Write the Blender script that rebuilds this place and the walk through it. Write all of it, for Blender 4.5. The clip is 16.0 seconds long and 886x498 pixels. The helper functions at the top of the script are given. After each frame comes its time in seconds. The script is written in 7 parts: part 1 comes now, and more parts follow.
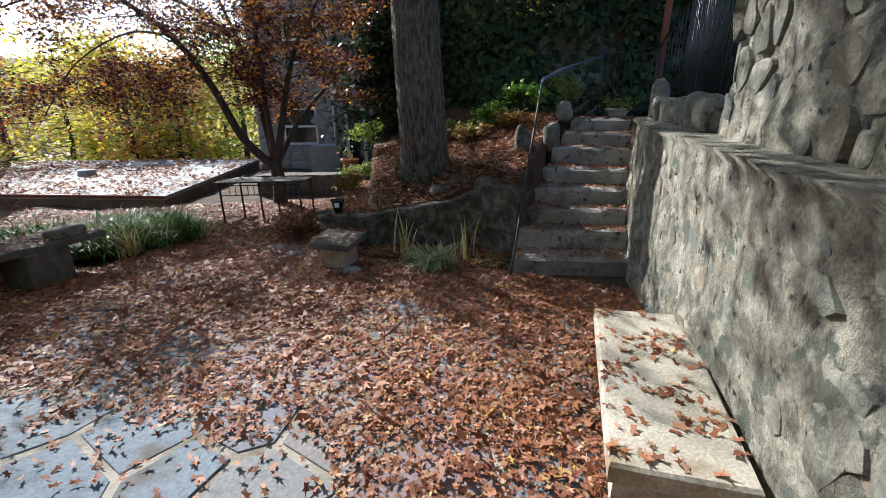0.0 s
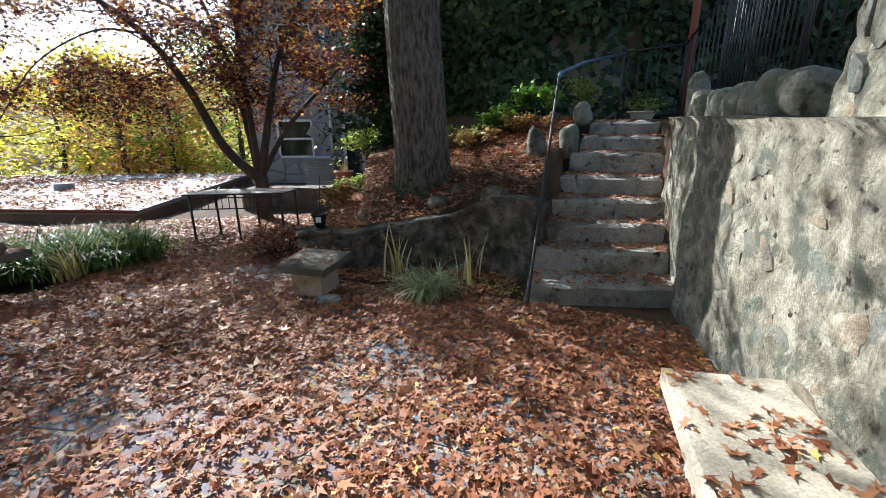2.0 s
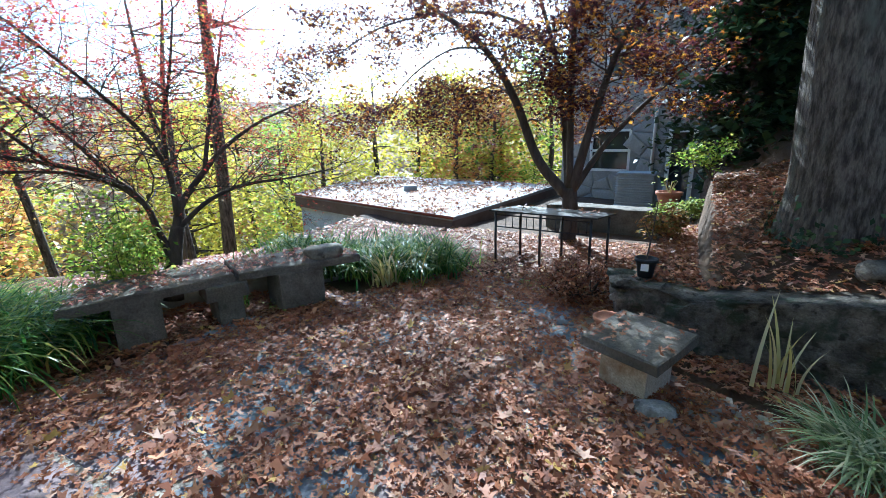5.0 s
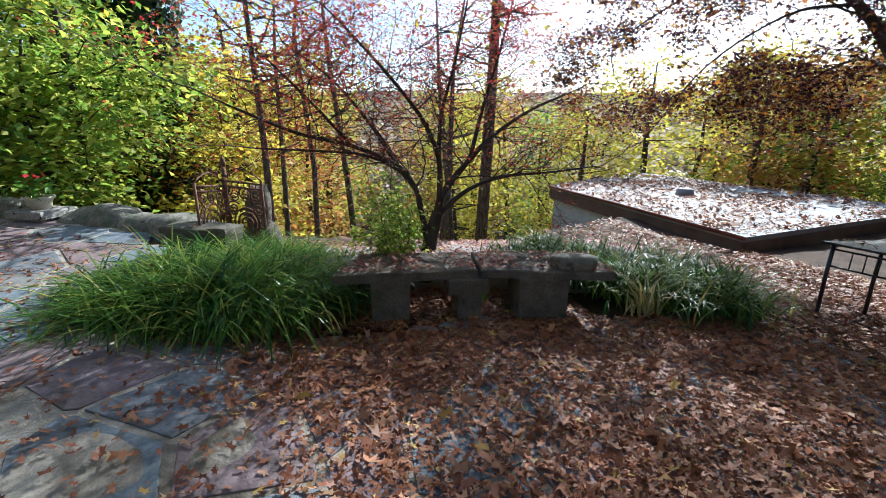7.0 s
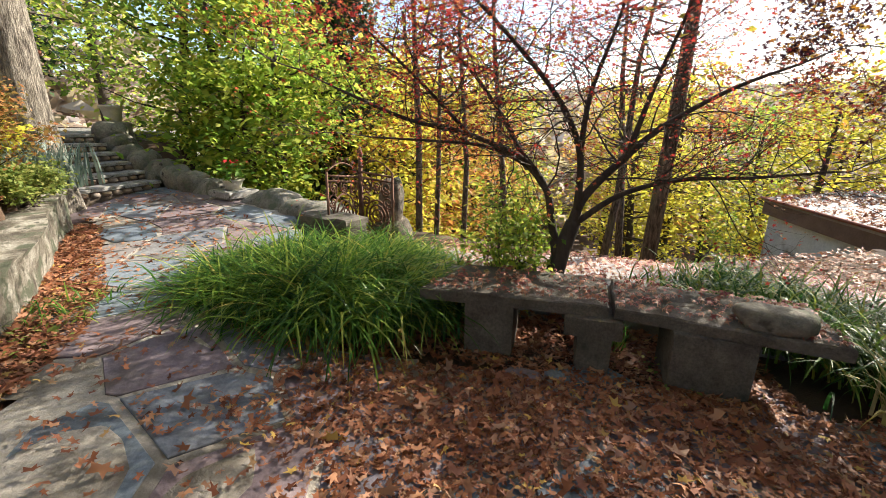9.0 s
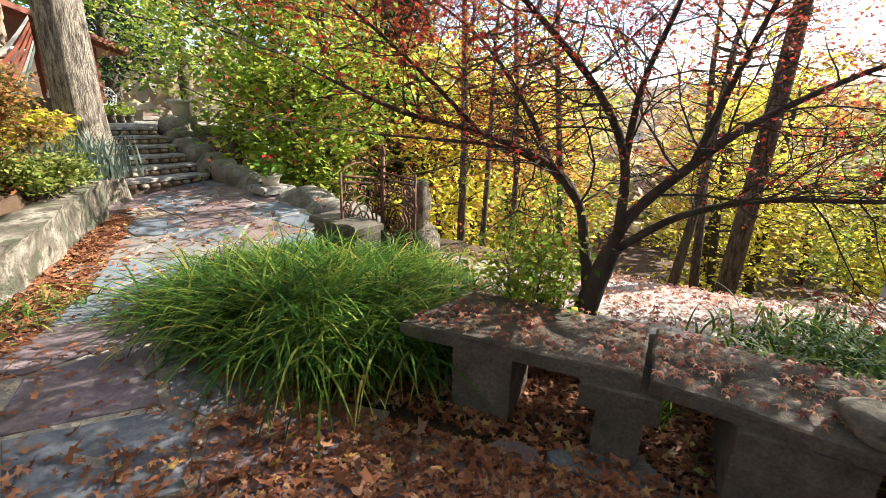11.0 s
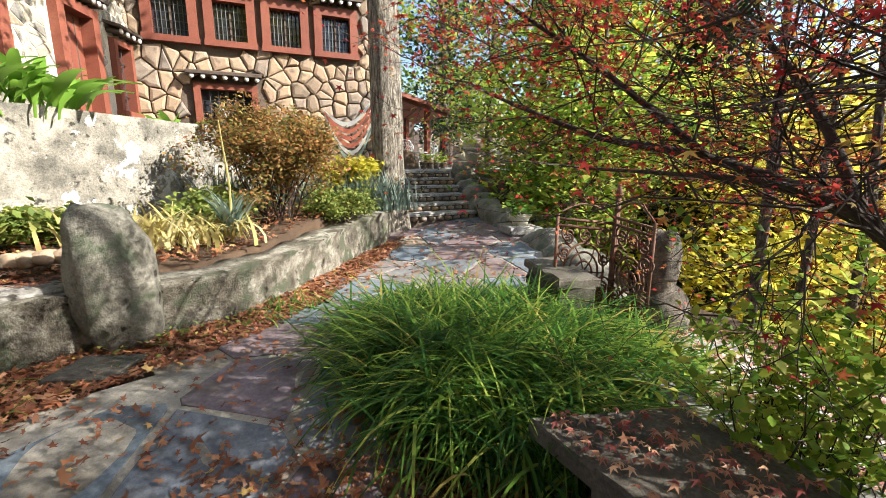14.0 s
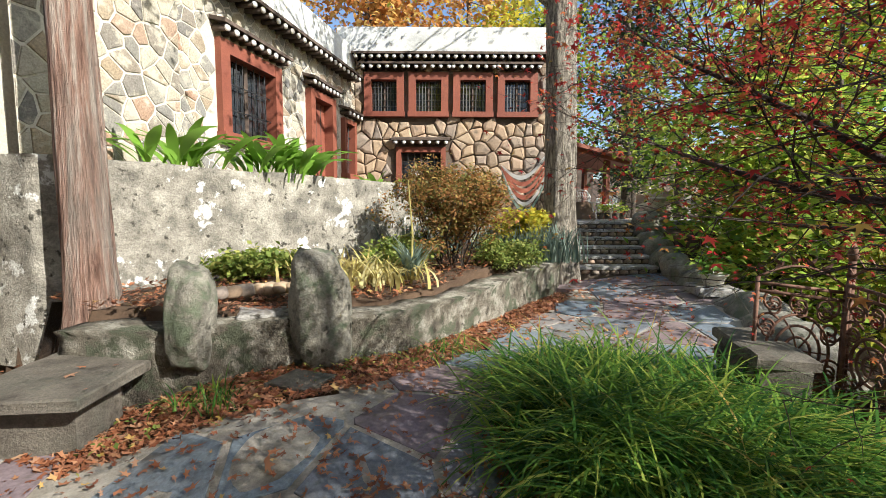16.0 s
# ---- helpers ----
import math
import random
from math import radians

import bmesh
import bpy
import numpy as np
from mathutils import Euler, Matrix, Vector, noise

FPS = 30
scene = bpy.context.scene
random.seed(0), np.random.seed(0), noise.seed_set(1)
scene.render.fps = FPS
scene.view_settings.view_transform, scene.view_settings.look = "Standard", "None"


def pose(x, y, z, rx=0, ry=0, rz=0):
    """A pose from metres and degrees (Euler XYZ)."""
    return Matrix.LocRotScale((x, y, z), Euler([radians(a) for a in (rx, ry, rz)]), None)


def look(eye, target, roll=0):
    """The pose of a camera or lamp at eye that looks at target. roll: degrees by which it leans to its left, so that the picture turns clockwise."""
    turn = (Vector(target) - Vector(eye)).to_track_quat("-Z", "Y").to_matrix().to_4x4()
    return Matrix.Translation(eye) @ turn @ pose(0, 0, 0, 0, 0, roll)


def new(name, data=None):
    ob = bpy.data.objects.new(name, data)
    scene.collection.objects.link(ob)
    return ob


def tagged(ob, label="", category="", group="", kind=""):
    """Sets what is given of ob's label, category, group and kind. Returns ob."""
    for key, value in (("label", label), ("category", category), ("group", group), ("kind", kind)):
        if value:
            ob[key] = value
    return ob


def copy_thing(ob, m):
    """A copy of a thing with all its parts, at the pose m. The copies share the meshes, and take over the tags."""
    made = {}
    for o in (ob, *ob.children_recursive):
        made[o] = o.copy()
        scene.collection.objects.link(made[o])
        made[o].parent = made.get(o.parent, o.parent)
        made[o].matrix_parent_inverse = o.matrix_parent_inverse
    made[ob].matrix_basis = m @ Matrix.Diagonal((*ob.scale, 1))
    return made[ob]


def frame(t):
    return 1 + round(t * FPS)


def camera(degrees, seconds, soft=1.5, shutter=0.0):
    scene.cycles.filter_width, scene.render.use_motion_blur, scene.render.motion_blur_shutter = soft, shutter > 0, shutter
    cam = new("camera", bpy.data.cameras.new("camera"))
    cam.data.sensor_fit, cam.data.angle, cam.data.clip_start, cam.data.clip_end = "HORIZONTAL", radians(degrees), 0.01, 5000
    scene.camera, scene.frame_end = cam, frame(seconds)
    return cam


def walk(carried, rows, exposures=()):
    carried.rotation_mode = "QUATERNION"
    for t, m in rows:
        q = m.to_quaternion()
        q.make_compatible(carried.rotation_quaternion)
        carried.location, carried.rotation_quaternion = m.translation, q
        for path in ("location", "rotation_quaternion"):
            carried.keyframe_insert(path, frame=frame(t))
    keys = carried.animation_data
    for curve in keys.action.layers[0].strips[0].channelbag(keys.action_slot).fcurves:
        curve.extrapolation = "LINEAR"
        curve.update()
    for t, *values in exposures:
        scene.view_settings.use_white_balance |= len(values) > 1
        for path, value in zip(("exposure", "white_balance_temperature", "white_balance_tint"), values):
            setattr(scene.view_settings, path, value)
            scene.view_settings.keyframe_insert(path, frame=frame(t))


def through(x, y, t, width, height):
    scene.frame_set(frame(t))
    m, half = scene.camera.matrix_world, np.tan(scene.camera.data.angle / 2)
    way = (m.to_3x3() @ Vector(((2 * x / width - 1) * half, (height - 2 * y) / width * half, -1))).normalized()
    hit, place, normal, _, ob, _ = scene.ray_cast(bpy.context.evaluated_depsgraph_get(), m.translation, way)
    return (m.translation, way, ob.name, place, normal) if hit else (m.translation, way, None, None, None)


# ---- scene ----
cam = camera(92.5, 16.0, 0.6)
PATH = [
    (0, (-0.44, 1.471, 1.746), (-0.173, 3.351, 1.116), -0.3),
    (0.5, (-0.328, 1.617, 1.698), (-0.076, 3.504, 1.085), -0.4),
    (1, (-0.295, 1.816, 1.602), (-0.052, 3.709, 1.005), -0.4),
    (1.5, (-0.299, 2.051, 1.56), (-0.054, 3.95, 0.984), -0.4),
    (2, (-0.279, 2.33, 1.526), (-0.025, 4.235, 0.972), -0.4),
    (2.5, (-0.319, 2.609, 1.558), (-0.067, 4.521, 1.029), -0.1),
    (3, (-0.427, 2.859, 1.548), (-0.307, 4.789, 1.038), -0.7),
    (3.5, (-0.532, 3.063, 1.523), (-0.623, 4.999, 1.027), -1.0),
    (4, (-0.575, 3.293, 1.537), (-0.964, 5.192, 1.043), -0.8),
    (4.5, (-0.625, 3.416, 1.556), (-1.359, 5.209, 1.059), -1.0),
    (5, (-0.768, 3.552, 1.547), (-1.767, 5.212, 1.05), -0.9),
    (7.5, (-1.396, 4.044, 1.56), (-3.218, 4.662, 1.015), 1.0),
    (8, (-1.554, 4.248, 1.515), (-3.436, 4.645, 0.968), 0.9),
    (8.5, (-1.707, 4.449, 1.492), (-3.62, 4.635, 0.938), 0.8),
    (9, (-1.836, 4.542, 1.469), (-3.757, 4.618, 0.917), 0.9),
    (11.5, (-2.603, 5.104, 1.469), (-4.482, 4.715, 0.905), 1.4),
    (12, (-2.739, 5.223, 1.45), (-4.572, 4.637, 0.905), 0.9),
    (12.5, (-2.853, 5.286, 1.434), (-4.609, 4.47, 0.933), 0.6),
    (13, (-2.993, 5.278, 1.413), (-4.662, 4.274, 0.957), 0.5),
    (13.5, (-3.107, 5.265, 1.404), (-4.661, 4.08, 0.98), 0.9),
    (14, (-3.208, 5.322, 1.398), (-4.568, 3.909, 1.005), 0.4),
    (14.5, (-3.256, 5.37, 1.394), (-4.361, 3.746, 1.019), -0.0),
    (15, (-3.265, 5.388, 1.401), (-4.142, 3.63, 1.026), -0.2),
    (15.5, (-3.268, 5.398, 1.415), (-4.015, 3.571, 1.092), -0.2),
    (16, (-3.251, 5.418, 1.431), (-3.95, 3.552, 1.259), 0.3),
]
walk(cam, [(t, look(eye, target, roll)) for t, eye, target, roll in PATH],
     [(0.0, 1.1, 5600, 8), (2.5, 1.6, 5600, 6), (5.0, 1.8, 4800, 0), (7.5, 0.95, 5700, 8), (9.0, 1.45, 6600, 10), (12.5, 1.7, 6400, 10), (16.0, 1.0, 6100, 8)])


# ---- light ----
SUN_DIR = Vector((-0.56 * math.cos(radians(34)), 0.83 * math.cos(radians(34)), math.sin(radians(34)))).normalized()
world = bpy.data.worlds.new("world")
scene.world = world
world.use_nodes = True
wn = world.node_tree.nodes
sky = wn.new("ShaderNodeTexSky")
sky.sky_type = "NISHITA"
sky.sun_disc = False
sky.sun_elevation = math.asin(SUN_DIR.z)
sky.sun_rotation = math.atan2(SUN_DIR.x, SUN_DIR.y)
sky.air_density, sky.dust_density, sky.ozone_density = 1.0, 1.5, 1.0
wn["Background"].inputs["Strength"].default_value = 0.11
world.node_tree.links.new(sky.outputs["Color"], wn["Background"].inputs["Color"])
sun_data = bpy.data.lights.new("sun", "SUN")
sun_data.energy, sun_data.angle, sun_data.color = 5.0, radians(0.55), (1.0, 0.93, 0.82)
sun = new("sun", sun_data)
sun.matrix_world = look(SUN_DIR * 60, (0, 0, 0))


# ---- materials ----
def ramp_node(nt, stops, fac):
    r = nt.nodes.new("ShaderNodeValToRGB")
    cr = r.color_ramp
    while len(cr.elements) < len(stops):
        cr.elements.new(0.5)
    for e, (p, c) in zip(cr.elements, stops):
        e.position, e.color = p, (*c, 1)
    nt.links.new(fac, r.inputs["Fac"])
    return r.outputs["Color"]


def mix_node(nt, kind, fac, a, b):
    m = nt.nodes.new("ShaderNodeMix")
    m.data_type, m.blend_type = "RGBA", kind
    for sock, v in ((m.inputs[0], fac), (m.inputs[6], a), (m.inputs[7], b)):
        if isinstance(v, (int, float)):
            sock.default_value = v
        elif isinstance(v, tuple):
            sock.default_value = (*v, 1)
        else:
            nt.links.new(v, sock)
    return m.outputs[2]


def noise_node(nt, scale, detail=6, rough=0.6, vec=None):
    n = nt.nodes.new("ShaderNodeTexNoise")
    n.inputs["Scale"].default_value, n.inputs["Detail"].default_value, n.inputs["Roughness"].default_value = scale, detail, rough
    if vec is not None:
        nt.links.new(vec, n.inputs["Vector"])
    return n.outputs["Fac"]


def surface(name, stops, scale=3.0, grain=40.0, rough=0.85, bump=0.3, bump_dist=0.01, per="", per_stops=None, per_mix=0.8,
            stain=None, stain_scale=1.2, stain_range=(0.5, 0.65), stretch=None, metal=0.0, spec=0.3, grain_mix=0.45, pits=0.0, pit_colour=(0.05, 0.045, 0.035)):
    """Rough natural surface: a colour ramp over noise, grain, stains, and a bump."""
    m = bpy.data.materials.new(name)
    m.use_nodes = True
    nt = m.node_tree
    bsdf = nt.nodes["Principled BSDF"]
    geo = nt.nodes.new("ShaderNodeNewGeometry")
    vec = geo.outputs["Position"]
    if stretch:
        mp = nt.nodes.new("ShaderNodeMapping")
        mp.inputs["Scale"].default_value = stretch
        nt.links.new(vec, mp.inputs["Vector"])
        vec = mp.outputs["Vector"]
    big = noise_node(nt, scale, 5, 0.6, vec)
    col = ramp_node(nt, stops, big)
    if per:
        src = nt.nodes.new("ShaderNodeObjectInfo").outputs["Random"] if per == "object" else geo.outputs["Random Per Island"]
        col = mix_node(nt, "MIX", per_mix, col, ramp_node(nt, per_stops, src))
    fine = noise_node(nt, grain, 8, 0.7, vec)
    col = mix_node(nt, "OVERLAY", grain_mix, col, ramp_node(nt, [(0.25, (0.2, 0.2, 0.2)), (0.75, (0.8, 0.8, 0.8))], fine))
    if pits:
        pn = noise_node(nt, pits, 3, 0.55, vec)
        col = mix_node(nt, "MIX", ramp_node(nt, [(0.30, (1, 1, 1)), (0.40, (0, 0, 0))], pn), col, pit_colour)
    if stain:
        sn = noise_node(nt, stain_scale, 7, 0.65, vec)
        f = ramp_node(nt, [(stain_range[0], (0, 0, 0)), (stain_range[1], (1, 1, 1))], sn)
        col = mix_node(nt, "MIX", f, col, stain)
    nt.links.new(col, bsdf.inputs["Base Color"])
    bsdf.inputs["Roughness"].default_value = rough
    bsdf.inputs["Metallic"].default_value = metal
    bsdf.inputs["Specular IOR Level"].default_value = spec
    if bump:
        add = nt.nodes.new("ShaderNodeMath")
        add.operation = "ADD"
        nt.links.new(big, add.inputs[0])
        nt.links.new(fine, add.inputs[1])
        b = nt.nodes.new("ShaderNodeBump")
        b.inputs["Strength"].default_value, b.inputs["Distance"].default_value = bump, bump_dist
        nt.links.new(add.outputs[0], b.inputs["Height"])
        nt.links.new(b.outputs["Normal"], bsdf.inputs["Normal"])
    return m


def leaf_material(name, stops, through=0.45, rough=0.6):
    """Thin leaf: reflects and lets light through, each leaf of its own tint."""
    m = bpy.data.materials.new(name)
    m.use_nodes = True
    nt = m.node_tree
    bsdf = nt.nodes["Principled BSDF"]
    geo = nt.nodes.new("ShaderNodeNewGeometry")
    col = ramp_node(nt, stops, geo.outputs["Random Per Island"])
    n = noise_node(nt, 0.9, 3, 0.5, geo.outputs["Position"])
    col = mix_node(nt, "OVERLAY", 0.5, col, ramp_node(nt, [(0.3, (0.3, 0.3, 0.3)), (0.7, (0.7, 0.7, 0.7))], n))
    nt.links.new(col, bsdf.inputs["Base Color"])
    bsdf.inputs["Roughness"].default_value = rough
    bsdf.inputs["Specular IOR Level"].default_value = 0.22
    tr = nt.nodes.new("ShaderNodeBsdfTranslucent")
    nt.links.new(col, tr.inputs["Color"])
    mx = nt.nodes.new("ShaderNodeMixShader")
    mx.inputs[0].default_value = through
    nt.links.new(bsdf.outputs[0], mx.inputs[1])
    nt.links.new(tr.outputs[0], mx.inputs[2])
    nt.links.new(mx.outputs[0], nt.nodes["Material Output"].inputs["Surface"])
    return m


M = {}
M["soil"] = surface("soil", [(0.3, (0.05, 0.033, 0.022)), (0.7, (0.12, 0.075, 0.045))], 2.0, 60, 0.95, 0.7, 0.03)
M["mortar"] = surface("joint_mortar", [(0.3, (0.27, 0.24, 0.20)), (0.7, (0.40, 0.36, 0.30))], 3, 60, 0.95, 0.6, 0.012, stain=(0.14, 0.12, 0.09), stain_scale=1.8, stain_range=(0.5, 0.65))
M["flag"] = surface("flagstone", [(0.35, (0.16, 0.17, 0.19)), (0.65, (0.26, 0.26, 0.27))], 2.2, 45, 0.78, 0.35, 0.01, "object",
                    [(0.0, (0.12, 0.155, 0.19)), (0.28, (0.155, 0.19, 0.215)), (0.45, (0.17, 0.12, 0.135)), (0.62, (0.20, 0.13, 0.125)), (0.8, (0.21, 0.195, 0.17)), (1.0, (0.13, 0.15, 0.18))], 0.75,
                    (0.09, 0.075, 0.06), 2.5, (0.54, 0.70), spec=0.25, grain_mix=0.65)
M["render_wall"] = surface("weathered_mortar_wall", [(0.34, (0.17, 0.155, 0.115)), (0.5, (0.36, 0.33, 0.255)), (0.64, (0.54, 0.50, 0.40))], 7.0, 55, 0.92, 1.0, 0.05,
                           stain=(0.17, 0.18, 0.14), stain_scale=4.5, stain_range=(0.54, 0.60), grain_mix=0.8, pits=16.0)
M["low_wall"] = surface("dark_rubble", [(0.34, (0.07, 0.062, 0.05)), (0.5, (0.17, 0.145, 0.115)), (0.66, (0.30, 0.26, 0.205))], 7.0, 60, 0.94, 1.0, 0.05,
                        stain=(0.07, 0.085, 0.055), stain_scale=5.0, stain_range=(0.52, 0.62), grain_mix=0.8, pits=14.0)
M["wall_stone"] = surface("wall_stone", [(0.3, (0.20, 0.20, 0.18)), (0.7, (0.36, 0.35, 0.32))], 3, 40, 0.9, 0.6, 0.015, "object",
                          [(0.0, (0.22, 0.24, 0.21)), (0.3, (0.36, 0.33, 0.28)), (0.5, (0.24, 0.25, 0.25)), (0.75, (0.34, 0.29, 0.22)), (1.0, (0.19, 0.21, 0.22))], 0.6)
M["face_stone"] = surface("mossy_face_stone", [(0.3, (0.12, 0.125, 0.105)), (0.7, (0.24, 0.24, 0.20))], 4, 45, 0.92, 0.9, 0.02, "object",
                          [(0.0, (0.135, 0.145, 0.12)), (0.3, (0.26, 0.24, 0.18)), (0.5, (0.13, 0.135, 0.125)), (0.75, (0.28, 0.20, 0.12)), (1.0, (0.16, 0.17, 0.14))], 0.7, (0.36, 0.33, 0.26), 6.0, (0.54, 0.64), grain_mix=0.8)
M["step_stone"] = surface("step_stone", [(0.3, (0.22, 0.21, 0.19)), (0.7, (0.42, 0.40, 0.37))], 3.5, 50, 0.88, 0.7, 0.02, stain=(0.13, 0.115, 0.09), stain_scale=3, stain_range=(0.54, 0.66), grain_mix=0.8, pits=11.0)
M["bench_stone"] = surface("bench_stone", [(0.3, (0.33, 0.29, 0.22)), (0.7, (0.48, 0.43, 0.35))], 2.5, 70, 0.9, 0.6, 0.008, stain=(0.26, 0.19, 0.12), stain_scale=3.2, stain_range=(0.56, 0.68), grain_mix=0.8)
M["dark_stone"] = surface("dark_slab_stone", [(0.3, (0.07, 0.060, 0.048)), (0.7, (0.20, 0.175, 0.14))], 5, 60, 0.85, 0.8, 0.015, grain_mix=0.8, stain=(0.05, 0.052, 0.04), stain_scale=2.5, stain_range=(0.5, 0.66))
M["boulder"] = surface("boulder", [(0.3, (0.13, 0.12, 0.095)), (0.7, (0.29, 0.27, 0.22))], 3, 35, 0.92, 0.8, 0.02, stain=(0.12, 0.14, 0.09), stain_scale=4, stain_range=(0.5, 0.62), grain_mix=0.8, pits=9.0)
M["plaster"] = surface("peeling_white_plaster", [(0.34, (0.13, 0.12, 0.10)), (0.5, (0.25, 0.23, 0.19)), (0.64, (0.36, 0.335, 0.28))], 4.0, 45, 0.92, 0.9, 0.02, stain=(0.60, 0.59, 0.55), stain_scale=3.6, stain_range=(0.58, 0.615), grain_mix=0.75, pits=13.0)
M["planter"] = surface("mossy_planter_wall", [(0.34, (0.10, 0.085, 0.065)), (0.5, (0.22, 0.195, 0.15)), (0.64, (0.44, 0.41, 0.34))], 5.5, 55, 0.92, 1.0, 0.05, stain=(0.12, 0.13, 0.085), stain_scale=4.5, stain_range=(0.52, 0.60), grain_mix=0.8, pits=14.0)
M["terrace"] = surface("old_concrete", [(0.3, (0.25, 0.24, 0.225)), (0.7, (0.40, 0.39, 0.37))], 1.5, 40, 0.9, 0.5, 0.01, stain=(0.2, 0.17, 0.14), stain_scale=1.6, stain_range=(0.5, 0.68))
M["roof"] = surface("roof_felt", [(0.3, (0.19, 0.19, 0.20)), (0.7, (0.31, 0.31, 0.31))], 0.8, 30, 0.75, 0.3, 0.01, stain=(0.2, 0.16, 0.13), stain_scale=0.9, stain_range=(0.5, 0.65))
M["shed_wall"] = surface("pale_render", [(0.3, (0.40, 0.45, 0.47)), (0.7, (0.58, 0.62, 0.63))], 1.2, 25, 0.9, 0.4, 0.01, stain=(0.25, 0.25, 0.22), stain_scale=1.3, stain_range=(0.55, 0.7))
M["fascia"] = surface("brown_fascia", [(0.3, (0.10, 0.065, 0.05)), (0.7, (0.19, 0.13, 0.10))], 2, 30, 0.7, 0.2, 0.005)
M["red_paint"] = surface("red_brown_paint", [(0.3, (0.17, 0.052, 0.034)), (0.7, (0.25, 0.082, 0.05))], 2, 45, 0.6, 0.25, 0.004, stain=(0.16, 0.06, 0.04), stain_scale=4, stain_range=(0.58, 0.72))
M["bark"] = surface("bark", [(0.38, (0.05, 0.039, 0.031)), (0.5, (0.115, 0.092, 0.073)), (0.62, (0.19, 0.155, 0.12))], 17, 60, 0.95, 1.0, 0.035, stretch=(1.7, 1.7, 0.42), stain=(0.15, 0.145, 0.11), stain_scale=3.0, stain_range=(0.54, 0.7), grain_mix=0.75)
M["cedar_bark"] = surface("shredding_cedar_bark", [(0.36, (0.16, 0.09, 0.065)), (0.5, (0.33, 0.20, 0.15)), (0.64, (0.44, 0.36, 0.30))], 9, 40, 0.95, 1.0, 0.05, stretch=(2.2, 2.2, 0.16), stain=(0.22, 0.20, 0.17), stain_scale=1.5, stain_range=(0.5, 0.65), grain_mix=0.7)
M["pale_bark"] = surface("pale_bark", [(0.38, (0.12, 0.10, 0.08)), (0.5, (0.26, 0.225, 0.18)), (0.62, (0.42, 0.37, 0.30))], 15, 60, 0.95, 1.0, 0.045, stretch=(1.8, 1.8, 0.36), grain_mix=0.8)
M["maple_bark"] = surface("maple_bark", [(0.3, (0.035, 0.027, 0.022)), (0.7, (0.09, 0.07, 0.055))], 6, 40, 0.9, 0.6, 0.015, stretch=(1.5, 1.5, 0.4))
M["iron"] = surface("black_iron", [(0.3, (0.012, 0.012, 0.014)), (0.7, (0.03, 0.028, 0.028))], 5, 60, 0.45, 0.15, 0.003, spec=0.5)
M["rust"] = surface("rusty_iron", [(0.3, (0.09, 0.045, 0.03)), (0.7, (0.22, 0.12, 0.08))], 9, 70, 0.85, 0.4, 0.004)
M["white_metal"] = surface("white_painted_metal", [(0.3, (0.66, 0.67, 0.68)), (0.7, (0.82, 0.82, 0.82))], 4, 40, 0.5, 0.1, 0.003)
M["house_mortar"] = surface("pale_mortar", [(0.3, (0.46, 0.42, 0.34)), (0.7, (0.60, 0.56, 0.47))], 2.5, 40, 0.95, 0.6, 0.015)
M["dark_mortar"] = surface("dark_mortar", [(0.3, (0.09, 0.068, 0.05)), (0.7, (0.17, 0.13, 0.10))], 2.5, 40, 0.95, 0.6, 0.015)
M["house_stone"] = surface("fieldstone", [(0.3, (0.24, 0.18, 0.13)), (0.7, (0.40, 0.31, 0.22))], 4, 40, 0.88, 0.5, 0.012, "object",
                           [(0.0, (0.20, 0.15, 0.11)), (0.25, (0.36, 0.25, 0.16)), (0.45, (0.46, 0.34, 0.22)), (0.6, (0.28, 0.24, 0.20)), (0.8, (0.42, 0.28, 0.18)), (1.0, (0.22, 0.19, 0.17))], 0.7, stain=(0.16, 0.13, 0.10), stain_scale=5, stain_range=(0.55, 0.7))
M["pale_stone"] = surface("pale_fieldstone", [(0.3, (0.26, 0.235, 0.19)), (0.7, (0.46, 0.42, 0.34))], 6, 50, 0.9, 0.9, 0.015, "object",
                          [(0.0, (0.17, 0.17, 0.17)), (0.25, (0.44, 0.39, 0.30)), (0.45, (0.32, 0.24, 0.155)), (0.65, (0.15, 0.145, 0.14)), (0.85, (0.46, 0.42, 0.33)), (1.0, (0.30, 0.15, 0.085))], 0.8, (0.46, 0.42, 0.34), 5.0, (0.52, 0.62), grain_mix=0.8)
M["parapet"] = surface("grey_stucco", [(0.3, (0.50, 0.50, 0.48)), (0.7, (0.66, 0.66, 0.63))], 1.5, 30, 0.9, 0.3, 0.01, stain=(0.3, 0.3, 0.28), stain_scale=1.4, stain_range=(0.58, 0.75))
M["white_wood"] = surface("white_rafter_end", [(0.3, (0.68, 0.66, 0.62)), (0.7, (0.82, 0.80, 0.76))], 4, 40, 0.7, 0.1, 0.003)
M["dark_wood"] = surface("dark_wood", [(0.3, (0.055, 0.04, 0.032)), (0.7, (0.13, 0.095, 0.075))], 5, 50, 0.8, 0.3, 0.006)
M["terracotta"] = surface("terracotta", [(0.3, (0.36, 0.15, 0.09)), (0.7, (0.48, 0.23, 0.14))], 5, 40, 0.85, 0.2, 0.004)
M["black_plastic"] = surface("black_plastic", [(0.3, (0.012, 0.012, 0.013)), (0.7, (0.025, 0.025, 0.026))], 5, 40, 0.5, 0.05, 0.002)
M["ac_metal"] = surface("grey_blue_steel", [(0.3, (0.28, 0.32, 0.36)), (0.7, (0.38, 0.42, 0.46))], 3, 40, 0.5, 0.05, 0.002)
